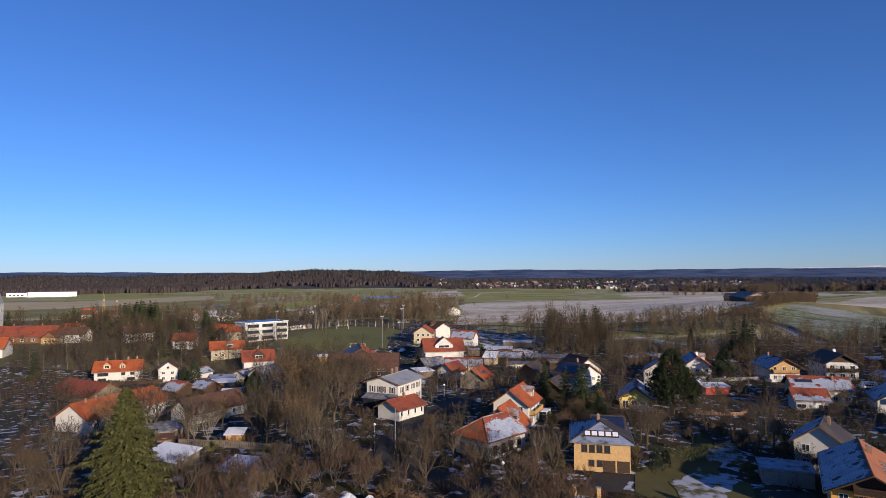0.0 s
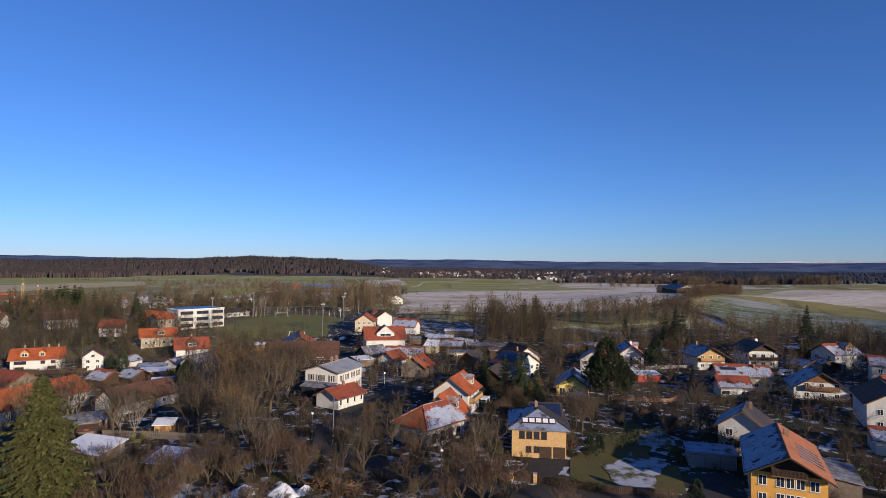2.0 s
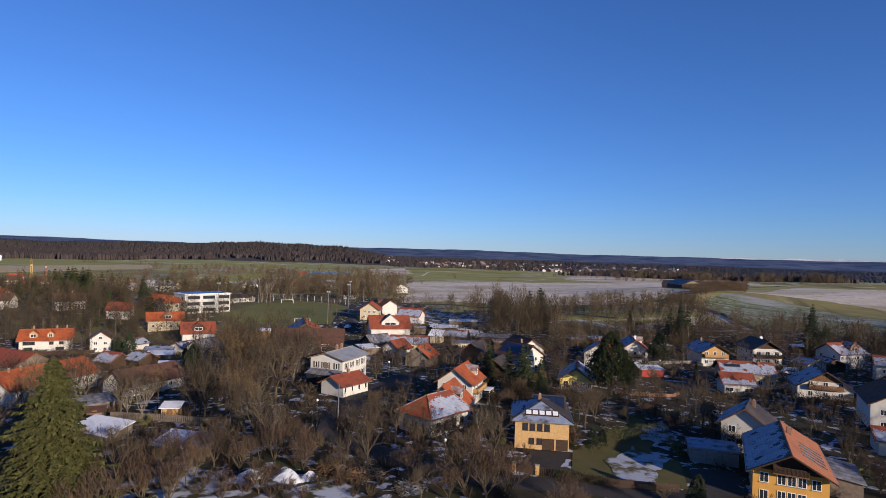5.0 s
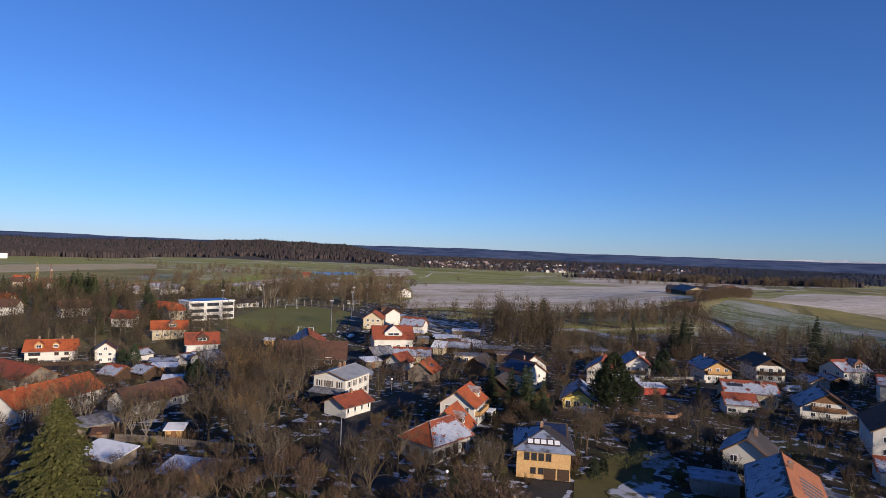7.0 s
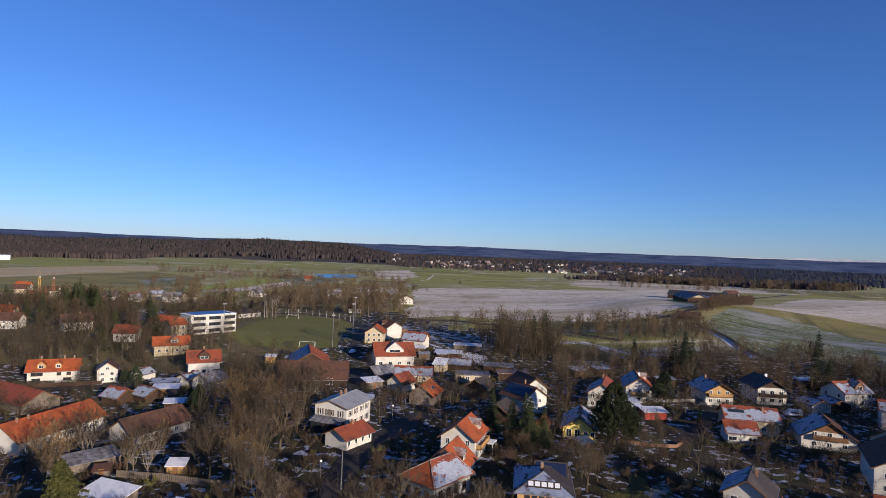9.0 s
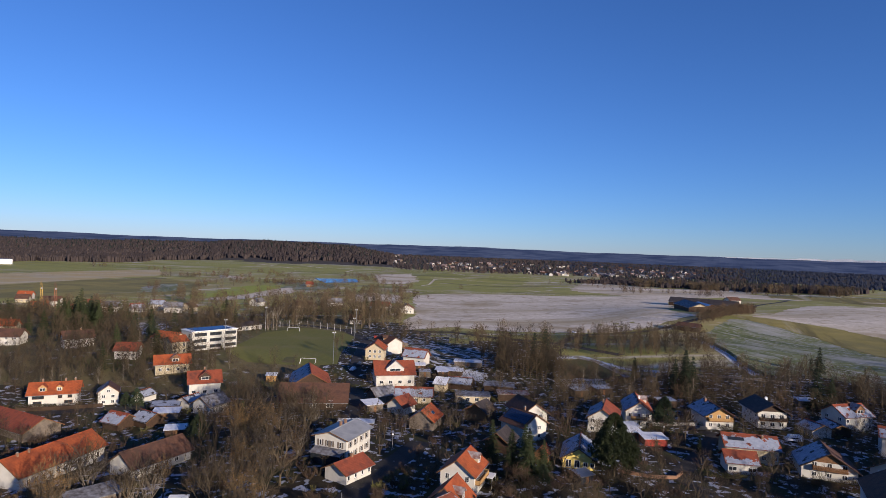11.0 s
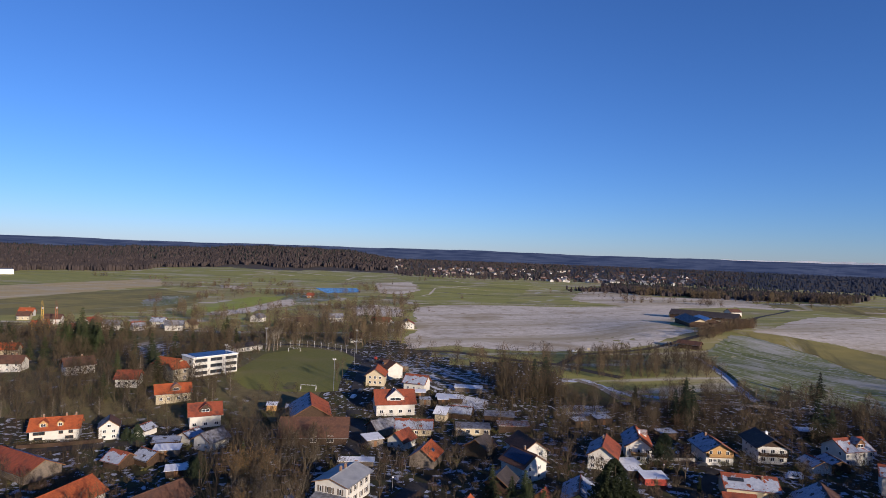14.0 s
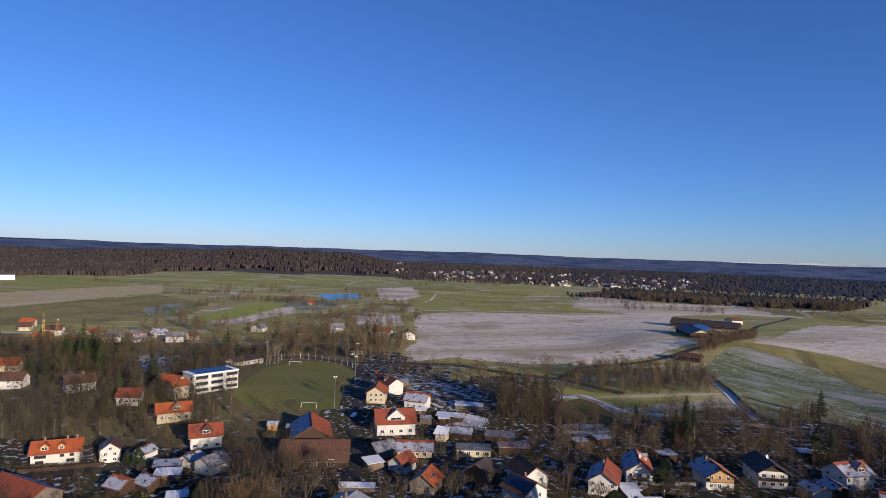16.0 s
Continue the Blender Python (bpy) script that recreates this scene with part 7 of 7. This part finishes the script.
def mast(x, y, h, label, arms=True):
    ma = thing("floodlight_mast", x, y, ground_z(x, y), 20, label, "floodlight mast", "floodlight masts")
    v, f = [], []
    tube(v, f, (0, 0, -0.3), (0, 0, h), 0.16, 0.09, 8)
    part("pole", mesh_of("pole", v, f, "metal_grey"), ma)
    if arms:
        for u in (-0.5, 0.5):
            part("floodlight", box_mesh("floodlight", (0.6, 0.3, 0.5), "metal_grey", (0, 0, 0)), ma, at=pose(u, 0.1, h - 0.2, -20, 0, 0))


for x, y in ((-54.1, 279.5), (-53.0, 330), (-116.5, 372), (-114, 300), (-60, 378)):
    mast(x, y, 15, "tall grey floodlight mast beside the pitch")
mast(-18.5, 115, 9, "thin grey flagpole beside the street", False)


def goal(x, y, yaw):
    g = thing("football_goal", x, y, ground_z(x, y) + 0.06, yaw, "white football goal on the pitch", "goal", "football goals")
    for nm, p, q in (("post", (-3.66, 0, 0), (-3.66, 0, 2.44)), ("post", (3.66, 0, 0), (3.66, 0, 2.44)), ("crossbar", (-3.66, 0, 2.44), (3.66, 0, 2.44)),
                     ("stay", (-3.66, 0, 2.44), (-3.66, 1.8, 0)), ("stay", (3.66, 0, 2.44), (3.66, 1.8, 0))):
        v, f = [], []
        tube(v, f, p, q, 0.06, 0.06, 6)
        part(nm, mesh_of(nm, v, f, "paint_white"), g)


goal(-66.6, 282, 180)
goal(-99.5, 376, 10)


def net_fence(pts, h, label):
    x0, y0 = pts[0]
    nf = thing("net_fence", x0, y0, ground_z(x0, y0), 0, label, "fence")
    inv = nf.matrix_world.inverted()
    post, rail, wire = box_mesh("post", (0.09, 0.09, h), "paint_white"), box_mesh("rail", (5.0, 0.05, 0.05), "metal_grey"), box_mesh("wire", (5.0, 0.02, 0.02), "metal_grey")
    for x, y, a in along(pts, 5.0):
        at = inv @ pose(x, y, ground_z(x, y), 0, 0, a)
        part("post", post, nf, at=at)
        part("rail", rail, nf, at=at @ Matrix.Translation((0, 0, h)))
        for i in range(1, 7):
            part("wire", wire, nf, at=at @ Matrix.Translation((0, 0, h * i / 7)))


net_fence([(-123, 373), (-116, 391), (-99, 399), (-73, 386), (-60, 372)], 4.0, "tall white ball fence round the pitch's end")


def car(x, y, yaw, paint, label, van=False):
    c = thing("van" if van else "car", x, y, ground_z(x, y) + 0.06, yaw, label, "car", "parked cars")
    L, w, h = (5.2, 1.95, 2.1) if van else (4.3, 1.75, 1.45)
    prof = [(-L / 2, 0.35), (-L / 2, 0.85), (-L / 2 + 0.2, 0.95), (-L * 0.28, 1.0), (-L * 0.16, h), (L * 0.3, h), (L / 2 - 0.15, 1.0), (L / 2, 0.8), (L / 2, 0.35)]
    if van:
        prof = [(-L / 2, 0.35), (-L / 2, 0.9), (-L / 2 + 0.7, 1.15), (-L / 2 + 1.4, h), (L / 2 - 0.1, h), (L / 2, 1.0), (L / 2, 0.35)]
    n = len(prof)
    v = [(p, -w / 2 + (0.12 if q > 1.02 else 0), q) for p, q in prof] + [(p, w / 2 - (0.12 if q > 1.02 else 0), q) for p, q in prof]
    f = [tuple(range(n)), tuple(range(2 * n - 1, n - 1, -1))] + [(i, n + i, n + (i + 1) % n, (i + 1) % n) for i in range(n)]
    part("body", mesh_of("body", v, f, paint), c)
    for s in (-1, 1):
        part("side_window", box_mesh("side_window", (L * 0.42, 0.03, 0.36), "glass", (L * 0.06, 0, 1.02)), c, at=Matrix.Translation((0, s * (w / 2 - 0.06), 0)))
        for u in (-0.3, 0.31):
            v, f = [], []
            tube(v, f, (0, -0.1, 0), (0, 0.1, 0), 0.32, 0.32, 12, True)
            wh = part("wheel", mesh_of("wheel", v, f, "rubber"), c, at=Matrix.Translation((u * L, s * (w / 2 - 0.05), 0.32)))
    part("windscreen", box_mesh("windscreen", (0.03, w * 0.8, 0.55), "glass"), c, at=pose(-L * 0.235, 0, 1.0, 0, 38, 0))


for x, y, a, p, l, van in ((-43, 270, 80, "car_white", "white car parked beside the pitch", False), (-40.8, 276, 80, "car_dark", "dark car parked beside the pitch", False),                            (-25.6, 116.5, 35, "frost_dark", "frosted grey car parked at a bend", False), (111.6, 191.6, -10, "car_white", "white van beside a house", True), (85.3, 199.0, 20, "car_dark", "dark car on a drive", False),
                           (64.8, 137.6, 100, "car_white", "frosted pale car parked in a street", False), (-39.6, 125, 20, "car_dark", "dark car in a yard", False), (-45, 360, 100, "red_paint", "red car parked by the road", False), (-47, 352, 95, "car_dark", "dark car parked by the road", False),
                           (96, 192.5, 70, "car_dark", "dark car beside a chalet", False), (84, 402, 20, "car_white", "white car on the country road", False)):
    car(x, y, a, p, l, van)


def crane(x, y, h, m, label):
    """A building crane at rest: a lattice tower and a level jib."""
    c = thing("tower_crane", x, y, ground_z(x, y), 128, label, "crane")
    v, f = [], []
    for sx in (-0.6, 0.6):
        for sy in (-0.6, 0.6):
            tube(v, f, (sx, sy, 0), (sx, sy, h), 0.12, 0.12, 4)
    n = int(h / 1.6)
    for i in range(n):
        z0, z1 = i * h / n, (i + 1) * h / n
        s = 1 if i % 2 else -1
        for p, q in (((-0.6 * s, -0.6), (0.6 * s, -0.6)), ((-0.6 * s, 0.6), (0.6 * s, 0.6)), ((-0.6, -0.6 * s), (-0.6, 0.6 * s)), ((0.6, -0.6 * s), (0.6, 0.6 * s))):
            tube(v, f, (*p, z0), (*q, z1), 0.08, 0.08, 3)
    part("tower", mesh_of("tower", v, f, m), c)
    v, f = [], []
    for yy, zz in ((-0.5, 0), (0.5, 0), (0, 1.0)):
        tube(v, f, (-3, yy, h + zz), (8, yy, h + zz + 3), 0.1, 0.1, 4)
    part("jib", mesh_of("jib", v, f, m), c)
    part("counterweight", box_mesh("counterweight", (1.2, 1.0, 1.2), "concrete", (-2.4, 0, h - 1.3)), c)


crane(-288, 410, 19, "crane_yellow", "yellow tower crane on a building site")
crane(-293, 432, 17, "tile_terracotta", "reddish tower crane on a building site")


def pile(x, y, r, h, m, label, seed):
    """A rough heap of brush and boards."""
    rng = random.Random(seed)
    v, f = [], []
    for _ in range(170):
        a, d = rng.uniform(0, 6.28), r * math.sqrt(rng.random())
        p = Vector((x + d * math.cos(a), y + d * math.sin(a), 0))
        p.z = ground_z(p.x, p.y) + h * (1 - d / r) * rng.uniform(0.3, 1.0)
        q = p + Vector((rng.uniform(-1, 1), rng.uniform(-1, 1), rng.uniform(-0.25, 0.35))) * rng.uniform(0.8, 1.6)
        tube(v, f, p, q, 0.06, 0.035, 4)
    tagged(new("brush_pile", mesh_of("brush_pile", v, f, m)), label, "wood pile")


def heap(x, y, a, b, h, yaw, label, seed):
    """A lumpy heap of stacked wood under a pale sheet."""
    rng = random.Random(seed)
    v, f, n, k = [], [], 14, 6
    bumps = [rng.uniform(0.8, 1.2) for _ in range(n)]
    for j in range(k):
        u = j / (k - 1)
        for i in range(n):
            r = (1 - u ** 1.6 * 0.92) * bumps[i] * rng.uniform(0.92, 1.08)
            v.append((a * r * math.cos(6.283 * i / n), b * r * math.sin(6.283 * i / n), -0.2 + (h + 0.2) * u * rng.uniform(0.9, 1.1)))
    f = [(j * n + i, j * n + (i + 1) % n, j * n + n + (i + 1) % n, j * n + n + i) for j in range(k - 1) for i in range(n)]
    f.append(tuple(range((k - 1) * n, k * n)))
    hp = tagged(new("covered_pile", mesh_of("covered_pile", v, f, "tarp")), label, "covered pile")
    hp.matrix_world = pose(x, y, ground_z(x, y), 0, 0, yaw)


heap(-27.5, 91.5, 2.4, 1.5, 1.3, 30, "wood pile under a torn pale sheet", 1)
heap(-21.6, 91.2, 2.6, 1.6, 1.6, -20, "wood pile under a frosted pale sheet", 2)
heap(-18.4, 91.8, 1.5, 1.2, 1.2, 10, "small heap under a pale blue sheet", 3)
pile(-16.0, 95.0, 3.2, 1.3, "timber_brown", "heap of brown cut branches", 6)
pile(-12.5, 92.6, 2.8, 1.2, "timber_brown", "heap of cut logs and branches", 7)
pile(-9.5, 94.0, 2.6, 1.0, "timber_grey", "low heap of old timber", 3)
pile(-3.1, 89, 2.4, 0.9, "frost_dark", "frosted heap of garden waste", 4)
pile(43, 141, 2.6, 0.9, "timber_grey", "heap of old timber in a garden", 5)
sign = thing("road_sign", 94.5, 405.9, ground_z(94.5, 405.9), -20, "pale yellow road sign beside the country road", "road sign")
part("post", box_mesh("post", (0.1, 0.1, 1.6), "metal_grey"), sign)
part("panel", box_mesh("panel", (1.8, 0.06, 1.4), "plaster_cream", (0, -0.09, 1.2)), sign)

hedge([(-92, 128), (-88, 141), (-86, 152)], 2.2, 2.2, "twig", "row of brown bushes before a long house", 21)
hedge([(-82, 140), (-76, 145), (-70, 152)], 1.6, 1.6, "twig", "brown bushes before an old building", 22)
hedge([(-4, 110.5), (3, 112), (8, 116)], 1.8, 1.6, "twig", "brown bushes in a front garden", 23)
hedge([(50, 107), (56, 111), (60, 112)], 1.8, 1.6, "twig_red", "reddish bushes before a white house", 24)
hedge([(84, 159.5), (76, 160.5)], 1.4, 1.2, "twig", "leafless hedge before a low wing", 25)
hedge([(96, 157), (104, 156), (110, 158)], 2.0, 1.6, "twig", "brown bushes before a wide house", 26)

hedge([(-62, 205), (-48, 203.5), (-36, 205)], 3.0, 2.5, "twig", "tall brown bushes before a barn", 27)
hedge([(-149, 201.5), (-137, 205), (-128, 208.5)], 1.5, 1.2, "twig", "leafless hedge along a front garden", 28)


def bank(pts, w, h, m, label):
    """A low bank along a ditch, added to cast shade."""
    v, f = [], []
    for i, (x, y) in enumerate(pts):
        a, b = pts[max(0, i - 1)], pts[min(len(pts) - 1, i + 1)]
        d = Vector((b[0] - a[0], b[1] - a[1])).normalized()
        for u, z in ((-w, -0.3), (-w * 0.3, h), (w * 0.25, h * 0.9), (w * 1.3, -0.3)):
            px, py = x - d.y * u, y + d.x * u
            v.append((px, py, ground_z(px, py) + z))
        if i:
            k = len(v)
            f += [(k - 8 + j, k - 7 + j, k - 3 + j, k - 4 + j) for j in range(3)]
    tagged(new("bank", mesh_of("bank", v, f, m)), label, "bank", kind="structure")


# added on the sun side so its shade falls on the ditch snow
bank([(162.3 - 16.2 * i / 12, 388 - 111 * i / 12) for i in range(13)], 0.9, 1.6, "field_frost_green", "low bank added to shade the snow in a ditch")
